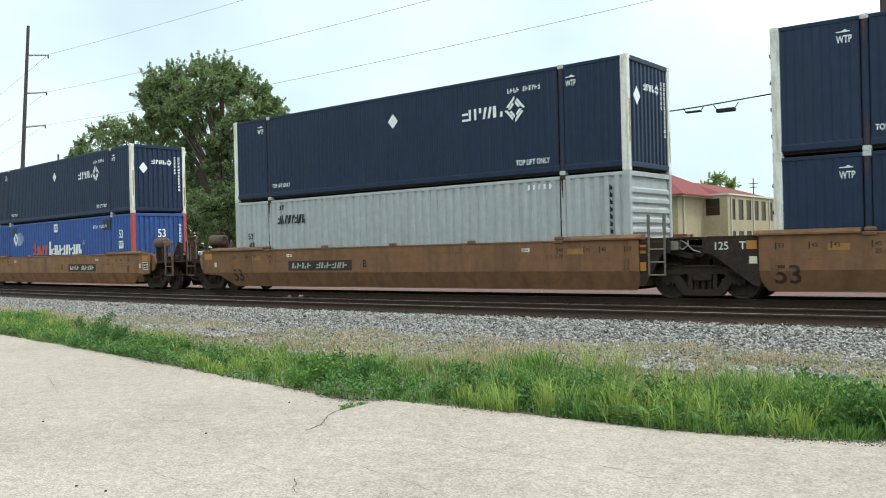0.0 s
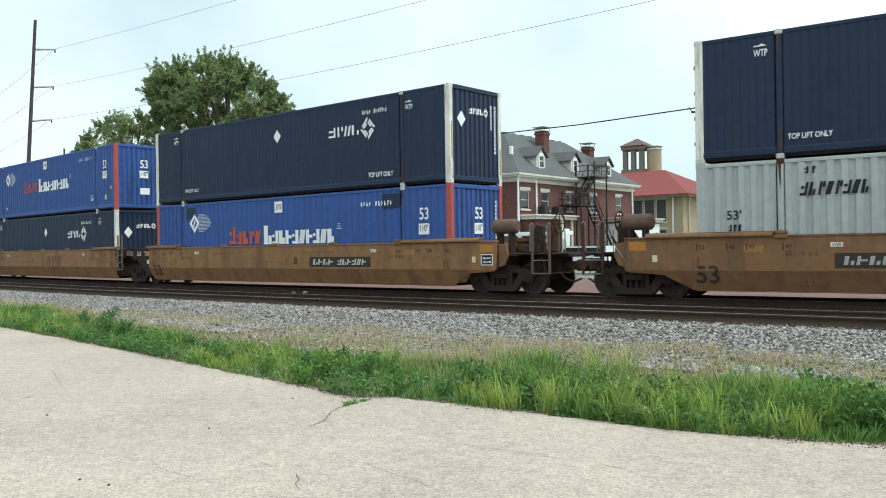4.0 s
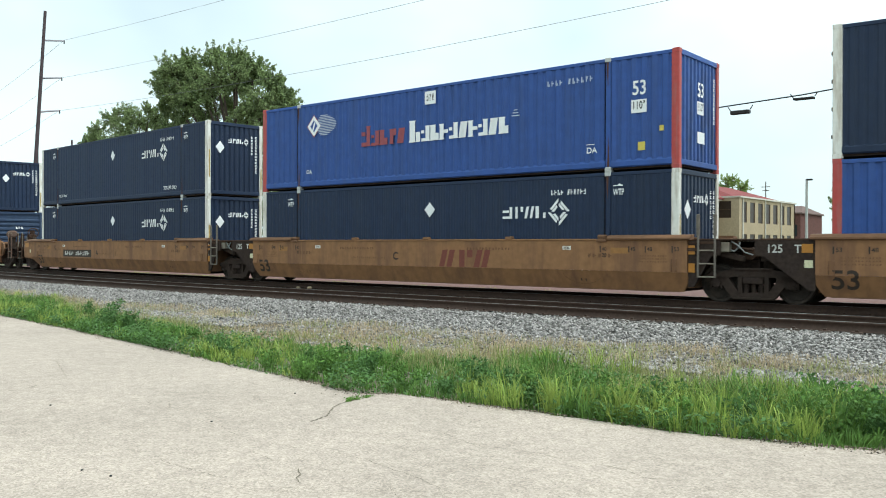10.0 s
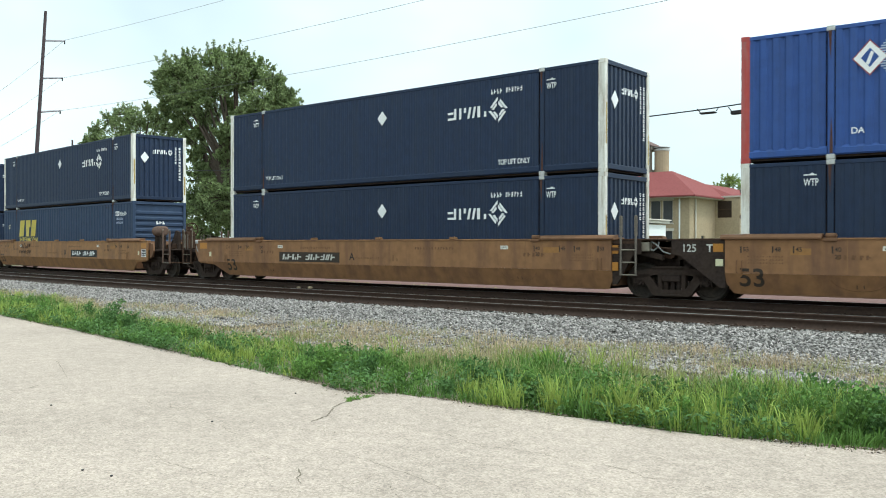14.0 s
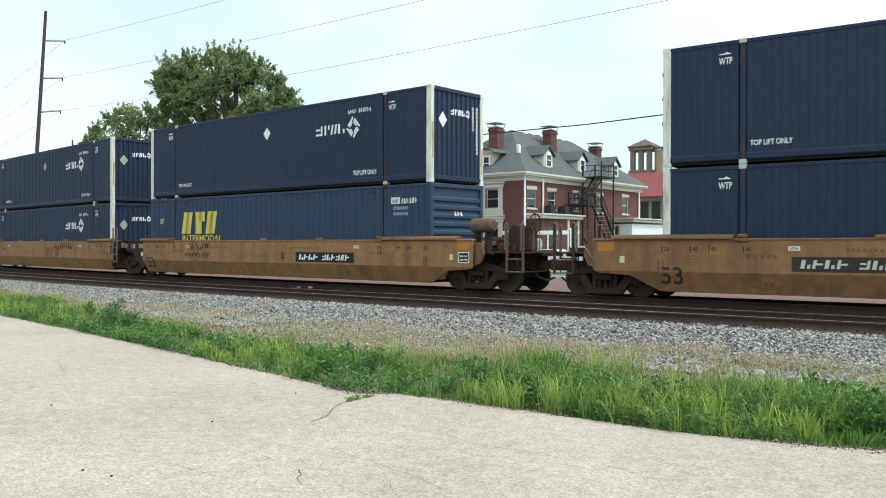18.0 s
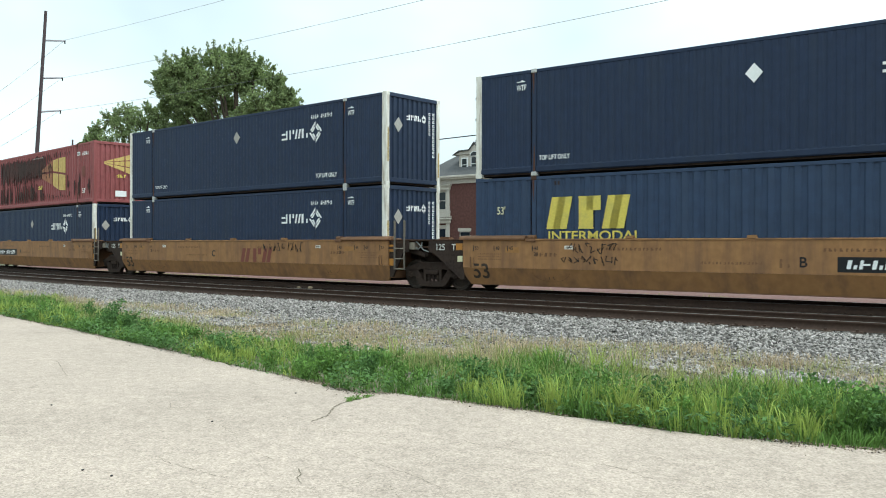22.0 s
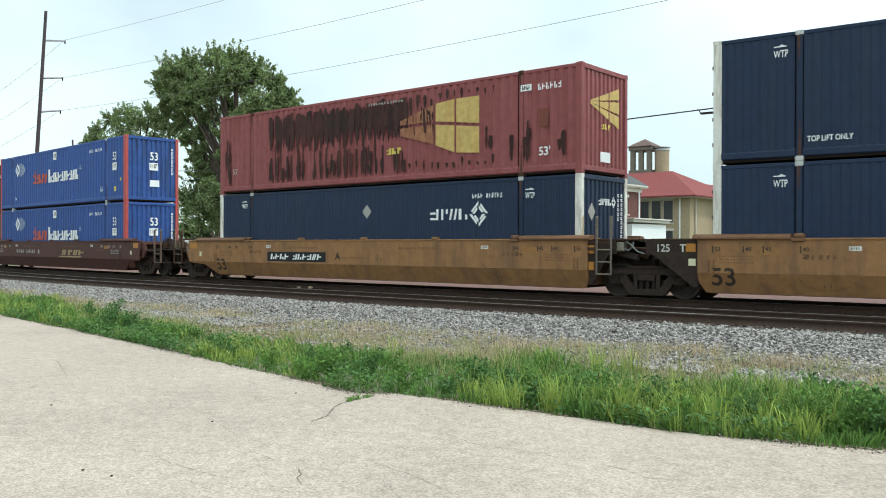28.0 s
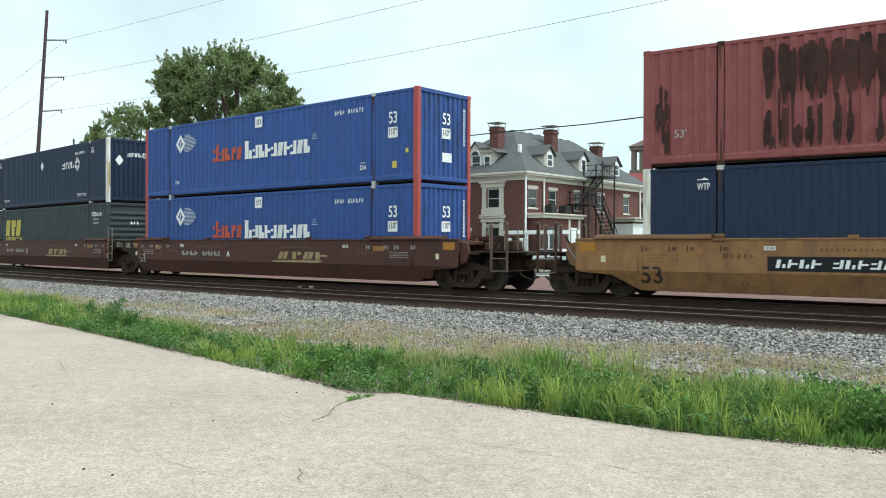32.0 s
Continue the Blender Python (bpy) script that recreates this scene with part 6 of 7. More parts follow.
def fire_stair():
    f = thing("fire_escape", "black iron fire escape with landings and open treads", "fire escape")
    for yy, top in ((66.9, 6.2), (69.4, 9.0), (71.7, 9.0)):
        for xx in (-39.2, -37.3):
            part("post", Build().tube((xx, yy, -0.6), (xx, yy, top), 0.08, 6), DARKMETAL, f)
    for z, a, c in ((5.05, 66.6, 69.4), (7.7, 69.4, 71.9)):
        part("landing", Build().box(-39.4, -37.2, a, c, z - 0.12, z), DARKMETAL, f)
        for h in (0.5, 1.0):
            part("hand_rail", Build().line([(-39.3, a, z + h), (-37.25, a, z + h), (-37.25, c, z + h)], 0.035, 6), DARKMETAL, f)
        n = int((c - a) / 0.3)
        for k in range(n + 1):
            part("baluster", Build().tube((-37.25, a + k * (c - a) / n, z), (-37.25, a + k * (c - a) / n, z + 1.0), 0.022, 5), DARKMETAL, f)
    for (ya, za), (yb, zb), xx in (((68.0, 5.05), (72.4, -0.2), -37.0), ((67.2, 5.05), (70.2, 7.7), -38.0)):
        for o in (-0.45, 0.45):
            part("stringer", Build().tube((xx + o, ya, za), (xx + o, yb, zb), 0.10, 6), DARKMETAL, f)
            part("hand_rail", Build().tube((xx + o, ya, za + 0.95), (xx + o, yb, zb + 0.95), 0.04, 6), DARKMETAL, f)
        n = 15
        for k in range(1, n):
            u = k / n
            part("tread", Build().box(xx - 0.42, xx + 0.42, ya + (yb - ya) * u - 0.13, ya + (yb - ya) * u + 0.13, za + (zb - za) * u - 0.025, za + (zb - za) * u + 0.025), STEEL if za > zb else DARKMETAL, f)
            part("baluster", Build().tube((xx + 0.45, ya + (yb - ya) * u, za + (zb - za) * u), (xx + 0.45, ya + (yb - ya) * u, za + (zb - za) * u + 0.95), 0.018, 5), DARKMETAL, f)
    return f


TOWERROOF = shade("faded_tower_roof", (0.145, 0.10, 0.09), 0.85, vary=0.15, grain=5)


def school():
    s = thing("school_building", "tan brick building with red hipped roofs and long window rows", "building")
    base = -0.62
    mw = [(-54.75 + k * 1.55, -53.42 + k * 1.55, 4.1, 6.85) for k in range(8)] + [(-54.75 + k * 1.55, -53.42 + k * 1.55, 0.9, 3.2) for k in range(8)]
    part("wall", wall_with_openings(-64, -40.5, base, 7.1, 97, 97.4, mw), TAN, s, "tan brick wall")
    for a, c, lo, hi in mw:
        window(s, a, c, lo, hi, 97.0, bar=False, glass=PALEGLASS)
    part("wall", swing(wall_with_openings(0.4, 9.0, base, 7.1, 0, 0.4, [(3.6, 4.6, 0.0, 2.6)]), -40.5, 97), TAN, s)
    part("wall", Build().box(-64, -40.5, 112, 112.4, base, 7.1).box(-64, -63.6, 97.4, 112, base, 7.1), TAN, s)
    part("downpipe", Build().tube((-41.7, 96.9, 7.0), (-41.7, 96.9, base), 0.10, 8), MARK, s)
    part("downpipe", Build().tube((-40.35, 98.5, 7.0), (-40.35, 98.5, base), 0.10, 8), CREAM, s)
    part("door", swing(Build().box(3.6, 4.6, 0.15, 0.25, -0.6, 2.6), -40.5, 97), DARKMETAL, s)
    part("roof", hip_roof(-65.2, -39.3, 95.8, 113.4, 7.35, (-57.5, -46.0, 104.4, 104.8, 11.0)), REDROOF, s, "weathered red hipped roof")
    part("eave", Build().box(-65.0, -39.5, 96.0, 113.2, 7.08, 7.17), CREAM, s)
    # wing
    part("wall", wall_with_openings(-40.5, -37.4, base, 7.4, 105, 105.4, [(-40.2, -38.4, 4.9, 7.0), (-40.0, -38.7, 0.6, 2.2)]), TAN, s)
    window(s, -40.2, -38.4, 4.9, 7.0, 105.0, BROWNFRAME)
    window(s, -40.0, -38.7, 0.6, 2.2, 105.0, BROWNFRAME)
    ww = [(0.9 + k * 3.0, 2.75 + k * 3.0, 4.35, 6.95) for k in range(7)] + [(0.9 + k * 3.0, 2.75 + k * 3.0, 0.4, 2.9) for k in range(7)]
    part("wall", swing(wall_with_openings(0.4, 22.5, base, 7.4, 0, 0.4, ww), -37.4, 105), TAN, s)
    for a, c, lo, hi in ww:
        window(s, a, c, lo, hi, 0.0, BROWNFRAME, (-37.4, 105.0))
    part("wall", Build().box(-52, -37.4, 127.1, 127.5, base, 7.4), TAN, s)
    part("coping", Build().box(-40.6, -37.2, 104.85, 105.1, 7.4, 7.6).box(-37.5, -37.2, 105, 127.6, 7.4, 7.6), CREAM, s)
    for yy in (106.0, 114.4, 121.0):
        part("downpipe", Build().tube((-37.28, yy, 7.3), (-37.28, yy, base), 0.09, 8), CREAM, s)
    part("roof", hip_roof(-52.5, -38.2, 105.3, 126.5, 7.6, (-46.0, -44.0, 110, 120, 9.6)), REDROOF, s)
    # bell tower and round chimney
    t = part("tower", Build().box(-53.2, -49.9, 106.6, 109.9, 9.4, 11.6), TOWERSTONE, s, "open arched bell tower")
    for ix, sx in enumerate((-53.05, -51.85, -50.65)):
        for sy in (106.8, 109.3):
            part("tower_pier", Build().box(sx, sx + 0.6, sy, sy + 0.5, 11.6, 14.3), TOWERSTONE, t)
    for sx in (-52.45, -51.25):
        arch = [(sx, 14.3)] + [(sx + 0.30 - 0.30 * math.cos(k * math.pi / 8), 13.8 + 0.42 * math.sin(k * math.pi / 8)) for k in range(9)] + [(sx + 0.60, 14.3)]
        part("tower_arch", Build().plate(arch, "y", 106.8, 107.2), TOWERSTONE, t)
    part("tower_band", Build().box(-53.2, -49.9, 106.6, 109.9, 14.28, 14.75), TOWERSTONE, t)
    part("tower_roof", hip_roof(-53.35, -49.75, 106.45, 110.05, 14.82, (-51.6, -51.5, 108.2, 108.3, 15.9), 0.08), TOWERROOF, t)
    part("chimney", Build().tube((-49.0, 108, 9.4), (-49.0, 108, 14.1), 0.95, 18), TAN, s, "round tan chimney")
    part("chimney_cap", Build().tube((-49.0, 108, 14.1), (-49.0, 108, 14.35), 1.05, 18).tube((-49.0, 108, 14.5), (-49.0, 108, 14.6), 1.1, 18), STEEL, s)
    return s


mansion()
fire_stair()
school()


def far_building():
    b = thing("far_building", "distant dark red brick building", "building")
    part("wall", Build().box(-44, -40.2, 140, 152, -0.62, 6.6), BRICK, b)
    part("roof", hip_roof(-44.3, -39.9, 139.7, 152.3, 6.7, (-42.6, -41.6, 145.8, 146.2, 8.0)), TOWERROOF, b)
    for k in range(2):
        part("window", Build().box(-43.2 + k * 1.7, -42.4 + k * 1.7, 139.95, 139.99, 3.0, 4.8), GLASS, b)
    part("chimney", Build().box(-43.8, -43.1, 141, 141.7, 6.4, 8.4), BRICK, b)


far_building()


# ---- poles and wires ----
def steel_pole(x, lean, top):
    p = thing("utility_pole", "tall dark steel power pole with three side arms", "utility pole", "power poles")
    part("shaft", Build().tube((x - lean, 32.0, -0.62), (x, 32.0, top), 0.18, 14, 0.11), POLESTEEL, p)
    for z in (17.0, 14.15, 11.6):
        px = x - lean * (top - z) / (top + 0.62)
        part("arm", Build().tube((px, 32.0, z), (px - 0.3, 33.8, z + 0.35), 0.08, 8, 0.06), POLEARM, p, "pale steel side arm")
        part("insulator", Build().tube((px - 0.3, 33.8, z + 0.1), (px - 0.3, 33.8, z + 0.4), 0.05, 8), DARKMETAL, p)
    return p


POLEARM = shade("weathered_arm_steel", (0.30, 0.28, 0.30), 0.6, 0.2, vary=0.1)
steel_pole(-64.6, 2.6, 19.2)
steel_pole(-5.9, 0.0, 19.6)


def wire(points, r, label="thin grey overhead power line"):
    w = tagged(new("overhead_wire", Build().line(points, r, 5).mesh("overhead_wire", WIRE if r < 0.015 else CABLE)), label, "wire", "overhead wires")
    return w


def sagging(a, c, sag, n=16):
    a, c = Vector(a), Vector(c)
    return [tuple(a.lerp(c, k / n) - Vector((0, 0, sag * 4 * (k / n) * (1 - k / n)))) for k in range(n + 1)]


for z, px, low in ((17.4, -65.2, 13.4), (14.5, -65.6, 11.0), (11.95, -65.95, 8.8)):
    wire(sagging((px, 33.8, z), (-6.2, 33.8, z - 0.1), 0.45), 0.010)
    wire(sagging((px, 33.8, z), (-118.0, 41.0, low), 0.8), 0.010)

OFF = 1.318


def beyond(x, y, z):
    """Moves a point out from the eye along its sight line, to fit the camera's view."""
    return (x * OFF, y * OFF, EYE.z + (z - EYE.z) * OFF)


post = thing("wooden_pole", "weathered brown wooden pole with a cable bracket", "utility pole")
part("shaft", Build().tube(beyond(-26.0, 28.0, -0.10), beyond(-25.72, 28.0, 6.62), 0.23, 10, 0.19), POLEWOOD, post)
part("bracket", Build().box(-34.6, -33.8, 36.55, 36.68, 6.4, 6.56).tube((-34.7, 36.6, 6.22), (-34.2, 36.6, 6.54), 0.12, 8), DARKMETAL, post)
part("splice_case", Build().tube((-35.4, 36.6, 6.72), (-34.5, 36.6, 6.8), 0.13, 8), DARKMETAL, post)
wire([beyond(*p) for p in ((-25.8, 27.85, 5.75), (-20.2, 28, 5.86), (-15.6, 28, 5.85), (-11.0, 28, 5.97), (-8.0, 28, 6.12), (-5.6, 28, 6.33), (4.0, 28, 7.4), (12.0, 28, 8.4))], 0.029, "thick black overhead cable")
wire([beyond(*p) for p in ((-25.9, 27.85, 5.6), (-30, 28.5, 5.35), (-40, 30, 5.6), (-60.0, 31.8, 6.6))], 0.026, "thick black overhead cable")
for x, z, l, d in ((-11.05, 5.86, 0.65, 0.10), (-9.95, 5.82, 0.75, 0.22), (-7.95, 6.03, 0.75, 0.12)):
    sp = thing("cable_splice_box", "black splice box hung from the overhead cable", "cable box", "splice boxes")
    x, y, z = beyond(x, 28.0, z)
    l, d = l * 1.1, d * 0.75
    part("case", Build().box(x - l / 2, x + l / 2, y - 0.13, y + 0.13, z - d, z, 0.03), DARKMETAL, sp)
    for s in (-1, 1):
        part("hanger", Build().tube((x + s * l / 2, y, z), (x + s * (l / 2 + 0.13), y, z + 0.19), 0.02, 5), DARKMETAL, sp)

lamp = thing("street_lamp", "slim grey street lamp post", "street lamp")
part("shaft", Build().tube((-17.4, 62, -0.62), (-17.4, 62, 6.0), 0.11, 10, 0.08), CONCRETE, lamp)
part("lamp_head", Build().box(-17.45, -17.0, 61.9, 62.1, 5.93, 6.05, 0.04), DARKMETAL, lamp)
far_pole = thing("utility_pole", "distant wooden pole with crossarm", "utility pole")
part("shaft", Build().tube((-45.6, 140, -0.6), (-45.6, 140, 11.8), 0.08, 8), POLEWOOD, far_pole)
part("crossarm", Build().box(-46.3, -44.9, 139.9, 140.05, 10.9, 11.0).box(-46.1, -45.1, 139.9, 140.05, 10.3, 10.4), POLEWOOD, far_pole)
for x, y, z in ((-85.2, 45, 12.2), (-92.5, 45, 11.5)):
    thin = thing("thin_pole", "thin dark pole far off", "pole")
    part("shaft", Build().tube((x, y, -0.62), (x, y, z), 0.09, 6), POLESTEEL, thin)


# ---- trees ----
def leaf_cloud(name, centres, radii, count, size, material, rng, flat=0.75, spines=None):
    """Many small leaf cards, each its own bent pair of triangles, round a set of clump centres."""
    which = rng.integers(0, len(centres), count)
    d = rng.normal(size=(count, 3))
    d /= np.linalg.norm(d, axis=1)[:, None]
    r = radii[which] * rng.uniform(0.0, 1.0, count) ** 0.42
    p = centres[which] + d * r[:, None] * np.array([1, 1, flat])
    if spines is not None:  # plumes: leaves along a rising twig, thinning to its tip
        along = rng.uniform(-1.3, 1.15, count)
        slim = 0.8 * np.clip(0.85 - 0.55 * along, 0.2, 1.1)
        p = centres[which] + (spines[which] * along[:, None] + d * slim[:, None] * (r / radii[which])[:, None]) * radii[which][:, None]
    a = rng.normal(size=(count, 3))
    a /= np.linalg.norm(a, axis=1)[:, None]
    b = np.cross(a, rng.normal(size=(count, 3)))
    b /= np.linalg.norm(b, axis=1)[:, None]
    s = size * rng.uniform(0.6, 1.4, count)[:, None]
    verts = np.stack([p - a * s, p + b * s * 0.55, p + a * s, p - b * s * 0.55], 1).reshape(-1, 3)
    return raw_mesh(name, verts, 4, np.arange(count * 4), material)


def broad_tree(label, x, y, height, lobes, trunk_h, leaves, size, material, seed, shed=1.0):
    """lobes: (dx, dy, z, radius) of the main masses; clumps are strewn over them."""
    rng = np.random.default_rng(seed)
    t = thing("tree", label, "tree", "trees")
    b = Build()
    b.tube((x, y, -0.62), (x + 0.1, y, trunk_h), 0.45 * height / 18, 10, 0.33 * height / 18)
    centres, radii, spines = [], [], []
    for dx, dy, z, r in lobes:
        c = np.array([x + dx, y + dy, z])
        elbow = (x + dx * 0.35, y + dy * 0.35, trunk_h + (z - trunk_h) * 0.45)
        b.tube((x + 0.1, y, trunk_h * 0.9), elbow, 0.22 * height / 18, 7, 0.15 * height / 18)
        b.tube(elbow, tuple(c), 0.15 * height / 18, 6, 0.06 * height / 18)
        n = max(12, int(34 * r))
        for k in range(n):
            d = rng.normal(size=3) + np.array([0, 0, 0.25])
            d /= np.linalg.norm(d)
            q = c + d * r * rng.uniform(0.25, 1.0) * np.array([1, 1, 0.9])
            centres.append(q)
            radii.append((0.17 + 0.07 * r) * rng.uniform(0.5, 1.6) * shed)
            spines.append(d * 0.8 + np.array([0, 0, 0.35]) + rng.normal(0, 0.25, 3))
            b.tube(tuple(c), tuple(q), 0.05 * height / 18, 5, 0.02 * height / 18)
    # clumps that knit neighbouring masses together
    for k in range(5 * len(lobes)):
        one, two = (np.array([x + q[0], y + q[1], q[2]]) for q in (lobes[rng.integers(len(lobes))], lobes[rng.integers(len(lobes))]))
        if np.linalg.norm(one - two) < 5.2:
            centres.append(one + (two - one) * rng.uniform(0.2, 0.8) + rng.normal(0, 0.45, 3))
            radii.append(0.42 * rng.uniform(0.6, 1.5) * shed)
            spines.append(rng.normal(0, 0.5, 3) + np.array([0, 0, 0.4]))
    part("trunk", b, BARK, t)
    part("crown", leaf_cloud("crown", np.array(centres), np.array(radii), leaves, size, material, rng, spines=np.array(spines)), None, t)
    return t


broad_tree("tall broad-crowned deciduous tree in full green leaf", -63.5, 49.0, 20, [(-9.3, -0.5, 18.2, 1.78), (-14.9, 2.0, 17.7, 1.41), (-9.8, 2.0, 19.4, 1.6), (-2.6, -0.5, 18.6, 1.45), (-0.2, 0.0, 18.2, 1.41), (0.2, 2.0, 17.5, 1.5), (3.8, 1.0, 16.0, 1.46), (3.9, 2.0, 14.6, 1.11), (6.0, -1.5, 13.5, 1.47), (-1.2, 2.0, 16.1, 1.74), (0.0, -1.5, 16.2, 1.9), (-6.9, 1.0, 17.0, 1.6), (-9.0, 0.0, 16.6, 1.25), (-4.0, 2.0, 14.6, 1.3), (2.6, -0.5, 13.2, 1.5), (-3.5, -0.5, 14.6, 0.61), (5.4, -1.0, 10.4, 2.2), (-10.4, 0.0, 16.0, 1.3), (-6.5, -1.0, 15.1, 1.4), (-6.2, 0.0, 15.6, 1.3), (-10.8, 0.0, 14.6, 1.1), (-7.2, 0.0, 14.6, 1.3), (-4.6, 0.0, 13.2, 1.5), (0.6, 0.0, 11.6, 2.0), (-8.8, 0.0, 13.0, 1.2), (4.4, 0.0, 12.6, 1.8), (-0.7, -1.0, 11.4, 1.3), (-4.5, 0.5, 16.1, 1.3), (1.5, -1.0, 16.4, 1.3), (-8.7, 0.5, 17.7, 1.3), (-1.0, 0.0, 9.4, 1.8), (3.0, 0.0, 7.4, 2.6), (6.0, 0.0, 8.8, 2.0), (-4.6, 0.0, 7.6, 2.0), (1.0, 0.0, 4.6, 2.6), (-3.6, 0.0, 4.8, 2.6), (-6.6, 0.0, 5.2, 2.0), (1.2, -2.0, 5.6, 2.4), (-5.5, 0.0, 11.9, 1.15), (-5.2, 0.0, 10.3, 1.1), (-4.9, 0.0, 8.9, 1.05), (-7.6, 0.0, 11.6, 0.8), (-6.6, 0.0, 9.6, 0.65), (6.8, 0.0, 14.0, 1.1), (7.7, 0.0, 13.2, 0.8)], 5.0, 180000, 0.105, LEAF, 21, 1.3)
broad_tree("lower spreading tree with thin foliage", -82.0, 50.0, 15, [(-11.1, 1.0, 13.3, 0.95), (-10.5, 2.0, 14.5, 1.22), (-7.6, 2.0, 15.5, 1.47), (-2.9, 1.0, 15.5, 1.62), (-0.2, 1.0, 14.2, 1.77), (-1.2, -0.5, 13.2, 2.0), (3.9, -0.5, 15.0, 1.05), (5.2, -0.5, 14.0, 1.22), (3.6, -1.0, 10.0, 1.9), (-2.6, 0.0, 9.6, 1.8), (6.6, 0.0, 13.0, 1.4), (8.6, 0.0, 13.6, 1.2), (4.6, 0.0, 11.6, 1.6), (-5.4, 0.0, 12.4, 1.2), (-7.6, 0.0, 13.0, 0.9), (-5.6, 0.0, 11.2, 1.0), (-4.2, 0.0, 9.6, 1.1), (-5.2, 0.0, 7.8, 1.3), (-4.0, 0.0, 5.8, 1.5), (-5.6, 0.0, 4.0, 1.5), (-3.6, 0.0, 2.6, 1.5)], 4.0, 40000, 0.105, LEAF, 22, 1.2)
broad_tree("bushy light green tree", -58.0, 62.0, 8, [(-9.6, -1.0, 11.2, 0.96), (-8.9, 0.0, 9.6, 1.19), (-14.3, 1.0, 10.6, 0.98), (-10.5, -1.0, 8.8, 1.46), (-8.0, 0.0, 7.2, 1.3), (-11.3, 1.0, 6.2, 1.56), (-12.6, -1.0, 6.7, 1.6), (-7.0, 0.0, 5.2, 1.06), (-13.6, 1.0, 4.3, 1.47), (-7.8, -1.0, 4.0, 1.31), (-8.0, 0.0, 4.4, 1.8), (-4.0, 0.0, 3.0, 2.0), (1.5, 0.0, 3.2, 2.0), (-6.9, 0.0, 8.8, 1.3), (-6.2, 0.0, 7.2, 1.4), (-5.6, 0.0, 5.4, 1.4), (-7.6, 0.0, 6.2, 1.4)], 1.6, 84000, 0.12, LEAF_LIGHT, 23, 1.8)
broad_tree("bushy light green tree", -55.5, 66.0, 8, [(-1.5, 0, 4.6, 2.0), (1.5, 0, 5.8, 1.9), (2.5, 0, 3.4, 2.0), (-2.5, 0, 2.6, 2.0), (5.0, 0, 4.6, 2.0)], 1.6, 24000, 0.13, LEAF_LIGHT, 24, 1.5)
broad_tree("rounded street tree in dense green leaf", -14.9, 76.0, 8, [(-2.8, 0, 4.6, 2.0), (-1.0, 0, 6.0, 1.6), (1.6, 0, 5.7, 1.8), (3.2, 0, 4.2, 2.0), (0, -1, 3.6, 2.2), (-2.2, -1, 2.6, 1.9), (2.2, -1, 2.4, 1.9)], 1.4, 50000, 0.085, LEAF, 25, 1.45)
broad_tree("pale green treetop behind the building", -48.5, 131.0, 12, [(-1.6, 0, 10.0, 1.6), (0.3, 0, 11.4, 1.5), (2.2, 0, 10.2, 1.5), (0, 0, 8.6, 2.0)], 6.0, 9000, 0.12, LEAF_LIGHT, 26)
broad_tree("dense green tree beyond the line", -72.0, 56.0, 10, [(-9.0, 0, 2.8, 2.6), (-6.0, 0, 2.4, 2.5), (-3.0, 0, 4.6, 2.8), (1.0, 0, 6.2, 2.8), (4.2, 0, 4.2, 2.6), (0, 0, 3.0, 2.8), (8.0, 0, 5.2, 2.6), (11, 0, 4.0, 2.4)], 1.6, 24000, 0.15, LEAF, 27, 1.2)


def spruce(x, y, height):
    rng = np.random.default_rng(31)
    t = thing("spruce_tree", "tall dark spruce with a sparse pointed top", "tree", "trees")
    b = Build().tube((x, y, -0.62), (x, y, height), 0.28, 8, 0.02)
    pts, rad = [], []
    z = 1.0
    while z < height - 0.3:
        u = (height - z) / height
        reach = 0.2 + 3.6 * u ** 0.95
        n = int(5 + 5 * u)
        for k in range(n):
            a = rng.uniform(0, 2 * math.pi)
            rr = reach * rng.uniform(0.75, 1.12)
            tip = (x + math.cos(a) * rr, y + math.sin(a) * rr, z - 0.32 * rr + rng.uniform(-0.15, 0.25))
            b.tube((x, y, z), tip, 0.035, 4, 0.012)
            full = 1.0 if z < height * 0.45 else 0.75 if z < height * 0.68 else 0.25
            for q in np.linspace(0.25, 1.0, max(3, int(rr * 4))):
                if rng.uniform() < full:
                    pts.append((x + (tip[0] - x) * q, y + (tip[1] - y) * q, z + (tip[2] - z) * q))
                    rad.append(0.16 + 0.16 * u)
        z += 0.20 + 0.35 * u * rng.uniform(0.5, 1.1)
    part("trunk", b, BARK, t)
    part("crown", leaf_cloud("crown", np.array(pts), np.array(rad), 26000, 0.11, NEEDLE, rng, 0.6), None, t)


spruce(-47.6, 52.5, 12.6)

# ---- far side of the line: paved strip, road, cars ----
sheet("platform", [(-70, 28.0), (-70, 40.0), (12, 40.0), (12, 26.2), (-10, 25.0), (-40, 26.5)], -0.34, PAVER, "worn red paved strip beside the line", 0.3, "pavement")
sheet("kerb", [(-70, 40.0), (-70, 40.8), (12, 40.8), (12, 40.0)], -0.30, CONCRETE, "pale concrete kerb", 0.3, "kerb")
sheet("road", [(-90, 40.8), (-90, 49), (40, 49), (40, 40.8)], -0.45, ASPHALT, "grey asphalt street", 0.15, "road")
sheet("pavement_far", [(-90, 49), (-90, 58.5), (40, 58.5), (40, 49)], -0.40, FORECOURT, "worn grey-tan forecourt before the houses", 0.2, "pavement")


